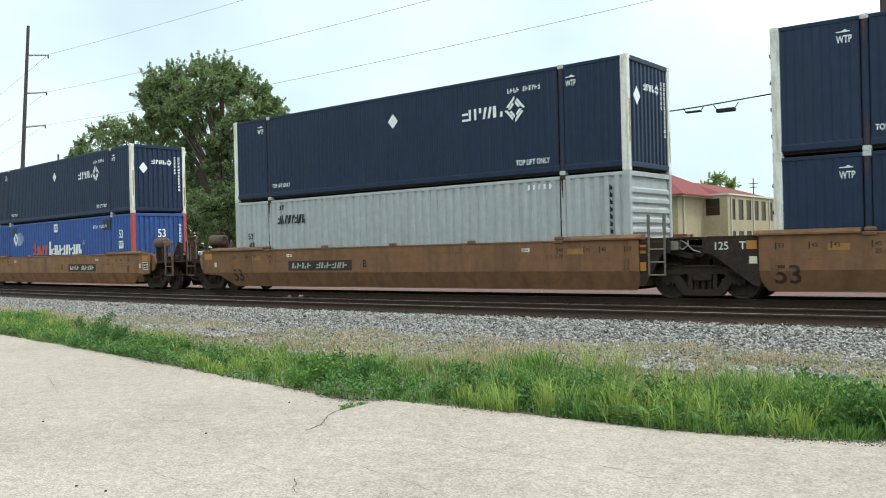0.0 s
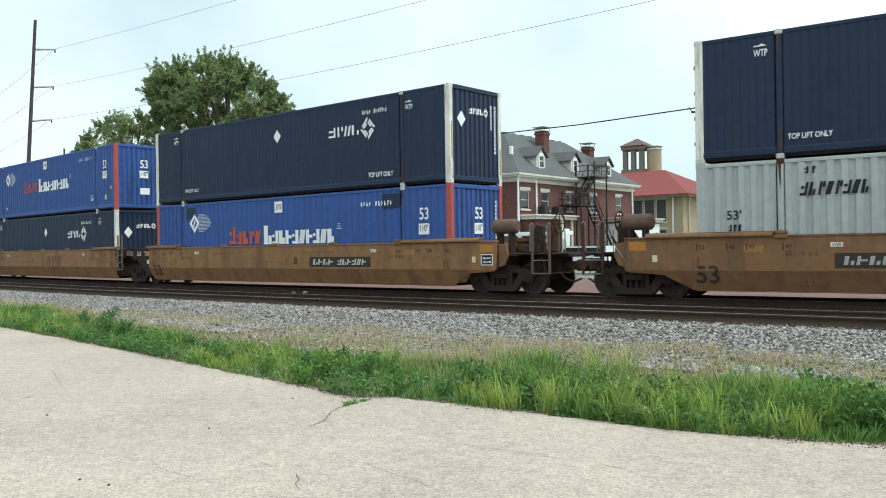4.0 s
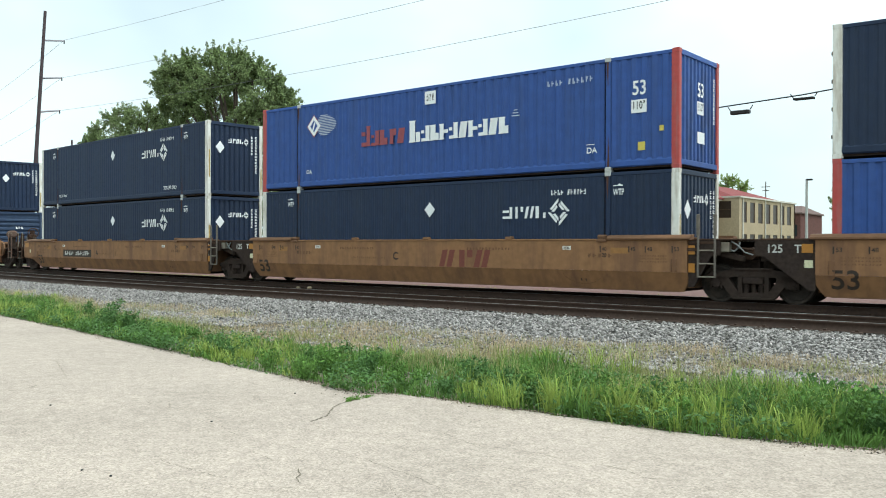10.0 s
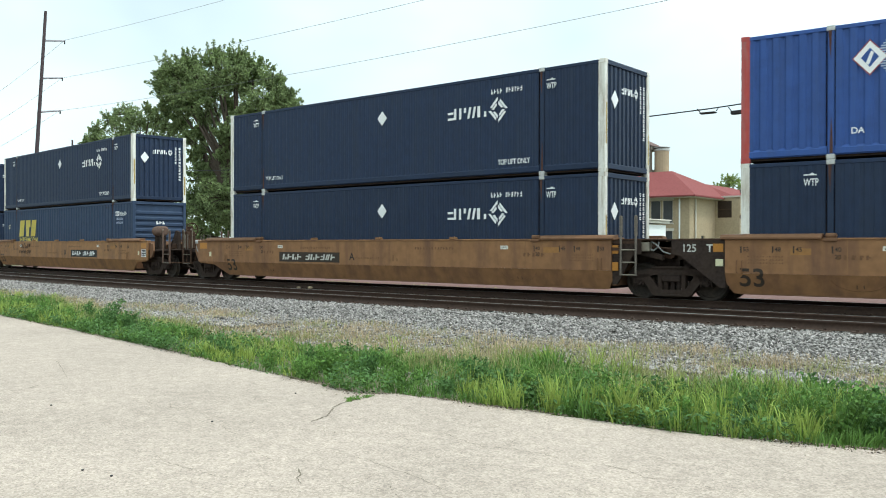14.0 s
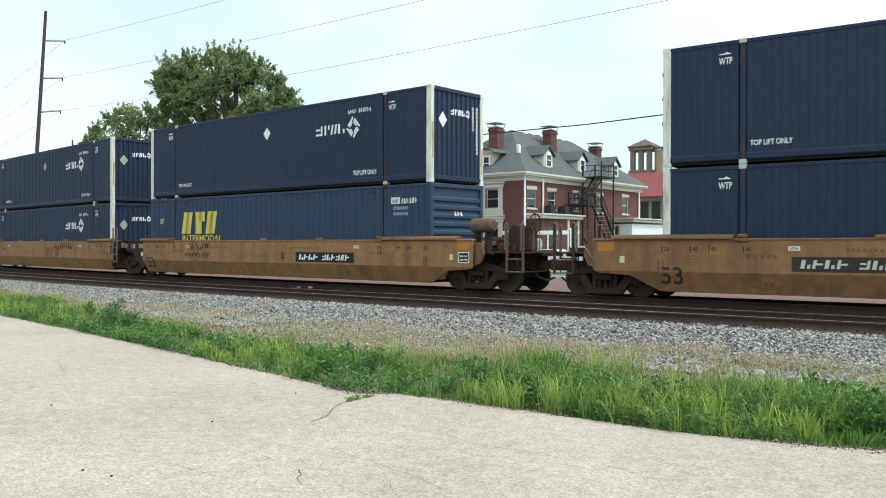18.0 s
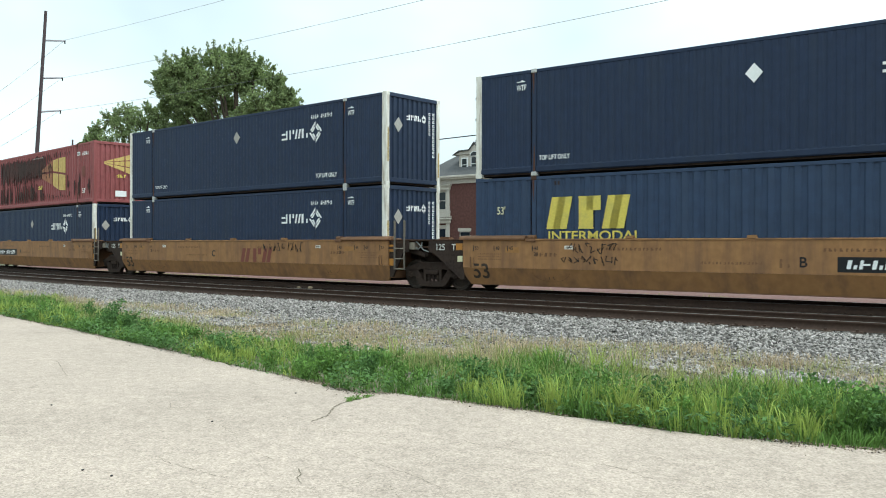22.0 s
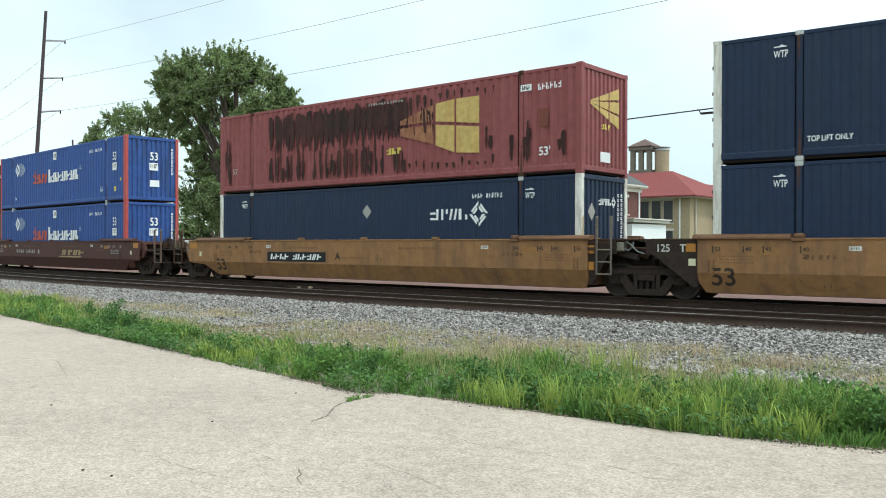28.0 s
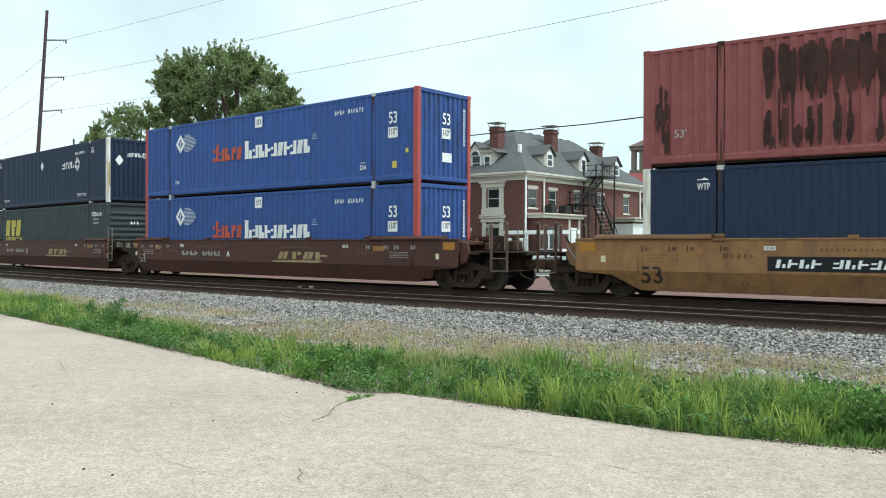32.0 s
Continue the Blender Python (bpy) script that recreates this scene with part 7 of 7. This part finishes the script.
def car(x, y, turn, paint, label, long=4.6, tall=1.5, box=False):
    c = thing("car", label, "car", "parked cars")
    h = long / 2
    if box:
        prof = [(-h, 0.35), (-h, tall), (h - 1.1, tall), (h - 0.75, 1.15), (h, 0.95), (h, 0.35)]
        glass = [(-h + 0.3, 1.05), (-h + 0.3, tall - 0.12), (h - 1.2, tall - 0.12), (h - 0.9, 1.1)]
    else:
        prof = [(-h, 0.35), (-h, 0.85), (-h + 0.2, 0.98), (-h + 0.75, 1.02), (-h + 1.2, tall), (h - 1.9, tall), (h - 1.1, 1.0), (h - 0.1, 0.82), (h, 0.35)]
        glass = [(-h + 0.92, 1.05), (-h + 1.25, tall - 0.07), (h - 1.92, tall - 0.07), (h - 1.3, 1.05)]
    m = pose(x, y, -0.40, 0, 0, turn)
    c.matrix_basis = m
    part("body", Build().plate(prof, "y", -0.85, 0.85), paint, c)
    part("side_glass", Build().plate(glass, "y", -0.86, -0.853), GLASS, c)
    part("side_glass", Build().plate(glass, "y", 0.853, 0.86), GLASS, c)
    for wx in (-h + 0.8, h - 0.85):
        for wy in (-0.8, 0.8):
            wheel = part("wheel", Build().tube((wx, wy - 0.11, 0.32), (wx, wy + 0.11, 0.32), 0.32, 16), TYRE, c)
            part("rim", Build().tube((wx, wy - 0.12, 0.32), (wx, wy + 0.12, 0.32), 0.20, 12), STEEL, wheel)
    for s in (-1, 1):
        part("headlight", Build().box(h - 0.02, h + 0.012, s * 0.5, s * 0.78, 0.62, 0.76), MARK, c)
        part("tail_light", Build().box(-h - 0.012, -h + 0.02, s * 0.55, s * 0.80, 0.68, 0.84), ORANGE, c)
    part("bumper", Build().box(h - 0.05, h + 0.06, -0.82, 0.82, 0.36, 0.55, 0.03), DARKMETAL, c)
    part("bumper", Build().box(-h - 0.06, -h + 0.05, -0.82, 0.82, 0.36, 0.55, 0.03), DARKMETAL, c)
    return c


CARGREY = shade("silver_grey_car_paint", (0.30, 0.31, 0.33), 0.35, 0.2, vary=0.05)
car(-22.4, 57.0, 100, CARGREY, "silver-grey car parked before the tan building", 4.6, 1.45)
car(-31.0, 56.0, 175, CARWHITE, "white pickup-like car parked before the brick house", 4.8, 1.75, True)
car(-34.6, 57.0, 8, CARWHITE, "white car parked before the brick house", 4.6, 1.5)
car(-15.2, 56.5, 5, CARWHITE, "white car parked beneath the street tree", 4.5, 1.45)
car(-11.0, 57.0, 3, CARDARK, "dark grey parked car", 4.5, 1.45)

canopy = thing("canopy", "long white flat canopy on slim posts before the house", "canopy")
part("canopy_roof", Build().box(-40.2, -33.8, 57.9, 59.3, 2.25, 2.55, 0.03), MARK, canopy)
for x in (-40.0, -37.9, -35.9, -34.0):
    part("post", Build().tube((x, 58.0, -0.62), (x, 58.0, 2.25), 0.07, 8), MARK, canopy)

# ---- stones of the ballast ----
def stones(name, label, n, s_range, side_range, height, size, seed, bias=1.0):
    g = np.random.default_rng(seed)
    u = g.uniform(0, 1, n) ** bias
    s = s_range[1] - (s_range[1] - s_range[0]) * u
    side = g.uniform(*side_range, n)
    x, y, _ = on_line(s, side)
    z = height(side) + g.uniform(-0.012, 0.022, n)
    octa = np.array([(1, 0, 0), (-1, 0, 0), (0, 1, 0), (0, -1, 0), (0, 0, 1), (0, 0, -1)], float)
    octa = (octa[None] * g.uniform(0.6, 1.25, (n, 6, 1)) + g.normal(0, 0.22, (n, 6, 3))) * np.stack([g.uniform(0.9, 1.7, n), g.uniform(0.6, 1.0, n), g.uniform(0.6, 1.2, n)], 1)[:, None, :]
    r = size * g.uniform(0.55, 1.35, n)
    a = g.uniform(0, 2 * math.pi, n)
    ca, sa_ = np.cos(a)[:, None], np.sin(a)[:, None]
    px = (octa[:, :, 0] * ca - octa[:, :, 1] * sa_) * r[:, None] + x[:, None]
    py = (octa[:, :, 0] * sa_ + octa[:, :, 1] * ca) * r[:, None] + y[:, None]
    pz = octa[:, :, 2] * r[:, None] * 0.75 + z[:, None]
    tris = np.array([(0, 2, 4), (2, 1, 4), (1, 3, 4), (3, 0, 4), (2, 0, 5), (1, 2, 5), (3, 1, 5), (0, 3, 5)])
    loops = (tris.reshape(-1)[None, :] + 6 * np.arange(n)[:, None]).reshape(-1)
    ob = new(name, raw_mesh(name, np.stack([px, py, pz], -1).reshape(-1, 3), 3, loops, STONE))
    return tagged(ob, label, "gravel", kind="stuff")


def bed_height(side):
    return np.interp(side, [-10.2, -8.6, -7.0, -6.1, -5.8, -3.2, -1.4, 1.5], [-0.47, -0.40, -0.29, -0.21, -0.20, -0.22, -0.20, -0.20])


stones("ballast_stones", "loose grey crushed ballast stones beside the track", 115000, (-62, 5), (-8.45, -5.35), bed_height, 0.031, 41, 1.5)
stones("ballast_stones", "scattered pale ballast stones in the dry verge", 48000, (-50, 5), (-12.6, -8.3), lambda s: np.interp(s, [-12.0, -10.5, -9.0, -8.2], [-0.44, -0.42, -0.395, -0.355]), 0.030, 42, 1.4)
verge_top = lambda s: np.interp(s, [-12.0, -10.5, -9.0, -8.2], [-0.40, -0.38, -0.355, -0.32])
for n, s_range, side_range, seed in ((5200, (-21.0, -14.6), (-10.2, -8.9), 44), (900, (-6.1, -4.9), (-10.4, -9.8), 45), (1500, (-4.5, -3.0), (-10.7, -9.7), 46)):
    stones("ballast_stones", "bare patch of pale spilled stones in the verge", n, s_range, side_range, verge_top, 0.034, seed)
stones("ballast_stones", "grey ballast stones between the rails and ties", 16000, (-50, 5), (-5.3, -2.6), lambda s: bed_height(s) - 0.005, 0.034, 43, 1.4)


def place_stone(x, y, z, r, label, paint):
    g = random.Random(int(abs(x * 100)))
    b = Build()
    ring = [[(r * g.uniform(0.8, 1.1) * math.cos(k * math.pi / 4) * w, r * g.uniform(0.8, 1.1) * math.sin(k * math.pi / 4) * w, r * h) for k in range(8)] for w, h in ((0.7, -0.3), (1.0, 0.1), (0.6, 0.5))]
    b.add([p for q in ring for p in q], [(i * 8 + k, i * 8 + (k + 1) % 8, i * 8 + 8 + (k + 1) % 8, i * 8 + 8 + k) for i in range(2) for k in range(8)] + [tuple(range(16, 24)), tuple(range(8))[::-1]])
    b.v = [(x + p, y + q, z + h) for p, q, h in b.v]
    tagged(new("stone", b.mesh("stone", paint)), label, "stone", "loose stones")


place_stone(-22.2, 20.3, -0.12, 0.10, "pale tan stone lying between the tracks", TAN)
place_stone(-22.9, 20.4, -0.14, 0.08, "pale tan stone lying between the tracks", TAN)
place_stone(-10.96, 17.0, -0.14, 0.07, "white stone lying by the rail", WHITE)
for x, y in ((-7.66, 6.78), (-7.07, 5.17), (-6.32, 3.42), (-5.99, 3.47), (-13.47, 8.14), (-9.14, 4.59), (-8.0, 7.53)):
    place_stone(x, y, LOT_Z + 0.005, 0.013, "small dark pebble on the car park", DARKMETAL)


# ---- grass and weeds of the verge ----
def patchy(x, y, scale, seed):
    """Smooth random field from 0 to 1 over the plan, for uneven growth."""
    table = np.random.default_rng(seed).uniform(0, 1, (64, 64))
    u, v = np.asarray(x) * scale, np.asarray(y) * scale
    i, k = np.floor(u).astype(int), np.floor(v).astype(int)
    f, h = u - i, v - k
    f, h = f * f * (3 - 2 * f), h * h * (3 - 2 * h)
    at = lambda p, q: table[(i + p) % 64, (k + q) % 64]
    return (at(0, 0) * (1 - f) + at(1, 0) * f) * (1 - h) + (at(0, 1) * (1 - f) + at(1, 1) * f) * h


def edge_at(x):
    return np.interp(x, [a for a, _ in EDGE], [c for _, c in EDGE])


def green_depth(x):
    """How far the green growth reaches from the paving; ragged."""
    return np.interp(x, [-46, -30, -18, -14, -10, -6, -2, 3], [3.0, 2.6, 1.9, 1.5, 1.9, 2.7, 2.7, 2.6]) * (0.72 + 0.6 * patchy(x, x * 0, 0.9, 3))


def ribbons(name, label, x, y, z, h, aim_, bend, width, material, g):
    """Curved tapering blades, one row of points each; all arrays of one length."""
    n = len(x)
    t = aim_ + g.uniform(0.6, 2.4, n)
    wide = width * g.uniform(0.6, 1.4, n)
    wx, wy = np.cos(t) * wide, np.sin(t) * wide
    dx, dy = np.cos(aim_) * bend, np.sin(aim_) * bend
    rows = []
    for f, k, w in ((0.0, 0.0, 0.8), (0.45, 0.18, 1.0), (0.80, 0.52, 0.7), (1.0, 1.0, 0.12)):
        cx, cy, cz = x + dx * k, y + dy * k, z + h * f - 0.35 * np.abs(bend) * k * k
        rows += [np.stack([cx - wx * w, cy - wy * w, cz], 1), np.stack([cx + wx * w, cy + wy * w, cz], 1)]
    quads = np.array([0, 1, 3, 2, 2, 3, 5, 4, 4, 5, 7, 6])
    loops = (quads[None] + 8 * np.arange(n)[:, None]).reshape(-1)
    return tagged(new(name, raw_mesh(name, np.stack(rows, 1).reshape(-1, 3), 4, loops, material)), label, "grass", kind="stuff")


def tufts(name, label, n, each, depth, tall, spread, width, material, seed, scale=1.0, low=0.35):
    """Tufts of fanned blades; depth is a share of the green band."""
    g = np.random.default_rng(seed)
    x = 3.5 - 49.0 * g.uniform(0, 1, n) ** 1.5
    q = g.uniform(depth[0], depth[1], n)
    y = edge_at(x) + 0.02 + q * green_depth(x)
    grow = patchy(x, y, scale, seed)
    keep = g.uniform(0, 1, n) < np.clip((grow - low) * 2.5, 0.03, 1)
    x, y, grow = x[keep], y[keep], grow[keep]
    high = g.uniform(*tall, len(x)) * (0.65 + 0.6 * grow) * np.interp(x, [-18, -10, -6, -2], [0.85, 0.8, 1.12, 1.12])
    x, y, high = (np.repeat(a, each) for a in (x, y, high))
    m = len(x)
    a, r = g.uniform(0, 2 * math.pi, m), spread * np.sqrt(g.uniform(0, 1, m))
    h = high * g.uniform(0.45, 1.1, m)
    return ribbons(name, label, x + np.cos(a) * r, y + np.sin(a) * r, np.full(m, -0.44), h, a + g.normal(0, 0.7, m), h * g.uniform(0.1, 0.75, m), width, material, g)


def dry_band(name, label, n, reach, tall, width, material, seed, low):
    """Thin growth on the stony strip between the green and the ballast; reach in metres from the line's axis."""
    g = np.random.default_rng(seed)
    s = 4.0 - 58.0 * g.uniform(0, 1, n) ** 1.35
    side = g.uniform(*reach, n)
    x, y, _ = on_line(s, side)
    shore = np.interp(x, [-40, -22, -12, -4], [0.9, 0.6, 0.15, 0.0]) + 0.9 * (patchy(x, y * 0, 0.7, 8) - 0.6)
    free = (y > edge_at(x) + 0.8 * green_depth(x)) & (side < -8.3 + shore + 0.25 * g.normal(size=n))
    keep = free & (g.uniform(0, 1, n) < np.clip((patchy(x, y, 1.5, seed) - low) * 2.6, 0.04, 1))
    x, y, side = x[keep], y[keep], side[keep]
    m = len(x)
    h = g.uniform(*tall, m) * (0.6 + 0.7 * patchy(x, y, 0.8, seed + 1))
    z = np.interp(side, [-12.0, -10.5, -9.0, -8.2, -7.4], [-0.45, -0.43, -0.405, -0.365, -0.34])
    return ribbons(name, label, x, y, z, h, g.uniform(0, 2 * math.pi, m), h * g.uniform(0.2, 1.0, m), width, material, g)


tufts("grass", "short green turf along the car park's edge", 4600, 16, (0.0, 1.0), (0.10, 0.22), 0.11, 0.0060, BLADE, 51, 0.7, 0.05)
tufts("grass", "lush deep green grass tufts along the car park's edge", 2900, 24, (0.02, 0.95), (0.20, 0.38), 0.09, 0.0064, BLADE, 52, 0.9, 0.42)
tufts("grass", "fresh yellow-green grass tufts along the car park's edge", 2900, 22, (0.0, 1.05), (0.18, 0.42), 0.09, 0.0052, BLADE_LIGHT, 53, 0.75, 0.44)
tufts("grass", "ripening olive grass behind the green growth", 2400, 16, (0.5, 1.5), (0.16, 0.40), 0.10, 0.0034, OLIVE, 54, 0.8, 0.36)
dry_band("dry_grass", "thin tan dry grass among the stones", 140000, (-12.6, -7.0), (0.05, 0.20), 0.0032, DRY, 55, 0.26)
dry_band("grass", "low sparse green grass among the stones", 70000, (-12.6, -7.2), (0.05, 0.20), 0.0034, OLIVE, 56, 0.30)


def herbs(n, seed):
    """Low broad leaves among the grass, thickest at the paving's edge."""
    g = np.random.default_rng(seed)
    x = 3.5 - 45.0 * g.uniform(0, 1, n) ** 1.5
    y = edge_at(x) - 0.03 + g.uniform(0, 1, n) ** 1.8 * green_depth(x) * 0.9
    grow = patchy(x, y, 1.1, seed)
    keep = g.uniform(0, 1, n) < np.clip((grow - 0.30) * 2.2, 0.02, 1)
    x, y, grow = x[keep], y[keep], grow[keep]
    m = len(x)
    p = np.stack([x, y, -0.40 + g.uniform(0, 1, m) ** 1.3 * 0.34 * grow], 1)
    a = g.uniform(0, 2 * math.pi, m)
    way = np.stack([np.cos(a), np.sin(a), g.uniform(-0.3, 0.9, m)], 1)
    across = np.stack([-np.sin(a), np.cos(a), g.normal(0, 0.5, m)], 1)
    s = 0.026 * g.uniform(0.5, 1.6, m)[:, None]
    verts = np.stack([p, p + way * s * 0.9 + across * s * 0.45, p + way * s * 2.0 - np.array([0, 0, 0.3]) * s, p + way * s * 0.9 - across * s * 0.45], 1).reshape(-1, 3)
    tagged(new("herbs", raw_mesh("herbs", verts, 4, np.arange(m * 4), WEED)), "low broad-leaved green herbs at the car park's edge", "weeds", kind="stuff")


def far_fringe(n, seed):
    g = np.random.default_rng(seed)
    x, y, _ = on_line(4.0 - 58.0 * g.uniform(0, 1, n), g.uniform(2.7, 5.2, n))
    keep = g.uniform(0, 1, n) < np.clip((patchy(x, y, 0.8, seed) - 0.35) * 2.5, 0.05, 1)
    x, y = x[keep], y[keep]
    m = len(x)
    h = g.uniform(0.05, 0.22, m)
    ribbons("dry_grass", "low dry grass and weeds beyond the far track", x, y, np.full(m, -0.36), h, g.uniform(0, 6.28, m), h * 0.5, 0.008, OLIVE, g)


far_fringe(16000, 58)
herbs(56000, 57)


def crumbs(name, label, n, out, size, material, seed):
    """Loose dirt and grit strewn along the paving's broken edge."""
    g = np.random.default_rng(seed)
    x = 3.0 - 40.0 * g.uniform(0, 1, n) ** 1.5
    keep = g.uniform(0, 1, n) < np.clip((patchy(x, x * 0, 1.7, seed) - 0.2) * 2, 0.1, 1)
    x = x[keep]
    m = len(x)
    y = edge_at(x) + 0.05 - out * g.exponential(0.4, m) * (0.3 + patchy(x, x * 0, 2.3, seed + 1))
    octa = np.array([(1, 0, 0), (-1, 0, 0), (0, 1, 0), (0, -1, 0), (0, 0, 1), (0, 0, -0.5)], float)
    r = size * g.uniform(0.3, 1.5, m) ** 1.5
    verts = (octa[None] * g.uniform(0.5, 1.3, (m, 6, 1)) * r[:, None, None] + np.stack([x, y, np.full(m, LOT_Z + 0.002)], 1)[:, None, :]).reshape(-1, 3)
    tris = np.array([(0, 2, 4), (2, 1, 4), (1, 3, 4), (3, 0, 4), (2, 0, 5), (1, 2, 5), (3, 1, 5), (0, 3, 5)])
    loops = (tris.reshape(-1)[None, :] + 6 * np.arange(m)[:, None]).reshape(-1)
    tagged(new(name, raw_mesh(name, verts, 3, loops, material)), label, "dirt", kind="stuff")


crumbs("dirt", "dark dirt strewn along the paving's broken edge", 22000, 0.13, 0.0065, CRUMB, 71)
crumbs("grit", "pale grit strewn along the paving's broken edge", 900, 0.10, 0.010, STONE, 72)


def weeds(seed):
    g = np.random.default_rng(seed)
    spots = [(-17.2, 9.9, 0.42), (-16.6, 9.6, 0.38), (-15.8, 9.5, 0.36), (-8.3, 8.0, 0.34), (-7.9, 8.2, 0.30), (-6.9, 7.9, 0.24), (-4.2, 8.1, 0.28), (-2.9, 8.3, 0.30), (-2.1, 8.4, 0.36), (-1.7, 8.7, 0.40), (-1.0, 8.8, 0.34), (-5.2, 8.0, 0.24), (-11.0, 8.3, 0.26), (-13.2, 8.7, 0.30), (-21.0, 10.4, 0.36), (-3.5, 7.95, 0.22), (-9.6, 8.0, 0.22), (-6.2, 8.4, 0.30), (-19.24, 10.6, 0.31), (-8.85, 8.53, 0.25), (-9.29, 9.32, 0.25), (-5.43, 8.42, 0.25), (-3.87, 8.81, 0.26), (-3.88, 8.4, 0.22), (-2.31, 9.69, 0.28), (-2.62, 10.04, 0.26), (-4.75, 8.52, 0.20), (-7.71, 8.59, 0.19), (-2.05, 9.52, 0.26), (-13.39, 9.41, 0.19)]
    for k in range(46):
        x = 3.0 - 36.0 * g.uniform(0, 1) ** 1.5
        spots.append((x, edge_y(x) + 0.08 + 1.7 * g.uniform(0, 1) ** 1.6, g.uniform(0.10, 0.26)))
    for x, y, r in spots:
        w = thing("weed", "leafy dark green weed at the car park's edge", "weed", "roadside weeds")
        stems, pts, rad = Build(), [], []
        for k in range(9):
            a, q = g.uniform(0, 2 * math.pi), g.uniform(0.2, 1.0)
            tip = (x + math.cos(a) * r * q, y + math.sin(a) * r * q * 0.6, -0.42 + r * g.uniform(0.7, 1.35))
            stems.tube((x + math.cos(a) * 0.04, y, -0.44), tip, 0.006, 4, 0.003)
            for f in (0.35, 0.6, 0.8, 1.0):
                pts.append((x + (tip[0] - x) * f, y + (tip[1] - y) * f, -0.44 + (tip[2] + 0.44) * f))
                rad.append(0.10)
        part("stem", stems, WEED, w)
        part("leaves", leaf_cloud("leaves", np.array(pts), np.array(rad) * (0.5 + r), int(160 + 700 * r), 0.016 + 0.03 * r, WEED if g.uniform() < 0.6 else BLADE, g), None, w)


weeds(61)

# ---- cracks of the car park ----
def crack(points, width, seed, label="thin dark crack in the pale paving"):
    g = random.Random(seed)
    fine = []
    for (ax, ay), (bx, by) in zip(points, points[1:]):
        n = max(2, int(math.hypot(bx - ax, by - ay) / 0.045))
        for k in range(n):
            f = k / n
            fine.append((ax + (bx - ax) * f + g.uniform(-0.012, 0.012), ay + (by - ay) * f + g.uniform(-0.012, 0.012)))
    fine.append(points[-1])
    b = Build()
    verts, faces = [], []
    for k, (x, y) in enumerate(fine):
        p, q = fine[max(0, k - 1)], fine[min(len(fine) - 1, k + 1)]
        d = Vector((q[0] - p[0], q[1] - p[1])).normalized()
        w = width * 0.42 * g.uniform(0.25, 1.3) * (0.4 if k in (0, len(fine) - 1) else 1)
        verts += [(x - d.y * w, y + d.x * w, LOT_Z + 0.003), (x + d.y * w, y - d.x * w, LOT_Z + 0.003)]
    faces = [(2 * k, 2 * k + 1, 2 * k + 3, 2 * k + 2) for k in range(len(fine) - 1)]
    tagged(new("crack", b.add(verts, faces).mesh("crack", CRACK)), label, "crack", "paving cracks", "structure")


crack([(-6.88, 7.30), (-6.82, 7.04), (-6.81, 6.73), (-6.68, 6.45), (-6.39, 6.06), (-6.32, 5.79)], 0.020, 1, "broad weedy crack in the pale paving")
crack([(-5.0, 6.25), (-4.72, 6.11), (-4.41, 6.03), (-4.13, 6.1), (-3.88, 6.12), (-3.58, 6.07), (-3.41, 6.14), (-3.04, 6.1), (-2.85, 5.99), (-2.61, 6.08), (-2.25, 6.02)], 0.006, 2)
crack([(-10.49, 4.65), (-10.4, 4.88), (-10.54, 5.08), (-10.67, 5.32)], 0.010, 3)
crack([(-12.53, 6.38), (-11.8, 6.07), (-10.93, 5.71)], 0.008, 4)
crack([(-8.28, 5.48), (-8.03, 5.34), (-7.75, 5.49)], 0.006, 5)
crack([(-5.79, 4.64), (-5.54, 4.59), (-5.28, 4.52)], 0.005, 6)
crack([(-6.26, 5.73), (-5.9, 5.63), (-5.67, 5.57)], 0.005, 7)
crack([(-6.61, 4.87), (-6.14, 4.89), (-5.9, 4.94), (-5.51, 4.99), (-5.17, 5.06), (-4.83, 5.05), (-4.44, 4.96), (-4.13, 4.9), (-3.82, 4.77)], 0.004, 8)
crack([(-5.32, 5.56), (-5.02, 5.53), (-4.73, 5.5), (-4.39, 5.48)], 0.004, 9)
crack([(-4.29, 6.76), (-4.34, 6.51), (-4.23, 6.17)], 0.004, 10)
crack([(-6.73, 5.78), (-6.53, 5.76), (-6.32, 5.79)], 0.005, 11)
crack([(-4.04, 5.53), (-3.9, 5.56), (-3.68, 5.56)], 0.006, 12)
crack([(-6.3, 6.25), (-5.88, 6.22), (-5.31, 6.25)], 0.004, 13)
crack([(-7.66, 4.52), (-7.33, 4.62), (-7.03, 4.61), (-6.89, 4.82), (-6.61, 4.87)], 0.004, 14)
crack([(-5.08, 4.53), (-4.96, 4.43), (-4.87, 4.33), (-4.74, 4.25)], 0.012, 15, "short weedy crack in the pale paving")
gc = random.Random(77)
for k in range(16):
    px, py = gc.uniform(-11.0, -2.2), gc.uniform(3.4, 6.6)
    way, trail = gc.choice((0.1, -0.25, 0.4, 2.2)) + gc.uniform(-0.4, 0.4), []
    for q in range(gc.randint(4, 9)):
        trail.append((px, py))
        way += gc.uniform(-0.45, 0.45)
        px, py = px + 0.26 * math.cos(way), min(6.9, py + 0.20 * math.sin(way))
    crack(trail, gc.uniform(0.0025, 0.0045), 100 + k, "hairline crack in the pale paving")
gw = np.random.default_rng(9)
cp = np.array([(-6.86 + gw.uniform(-0.05, 0.05), 7.2 - 0.42 * k / 24, LOT_Z + 0.01) for k in range(25)])
tuft = thing("weed", "small weeds growing in the paving crack", "weed", "roadside weeds")
part("leaves", leaf_cloud("leaves", cp, np.full(25, 0.035), 300, 0.014, BLADE, gw), None, tuft)

motions()
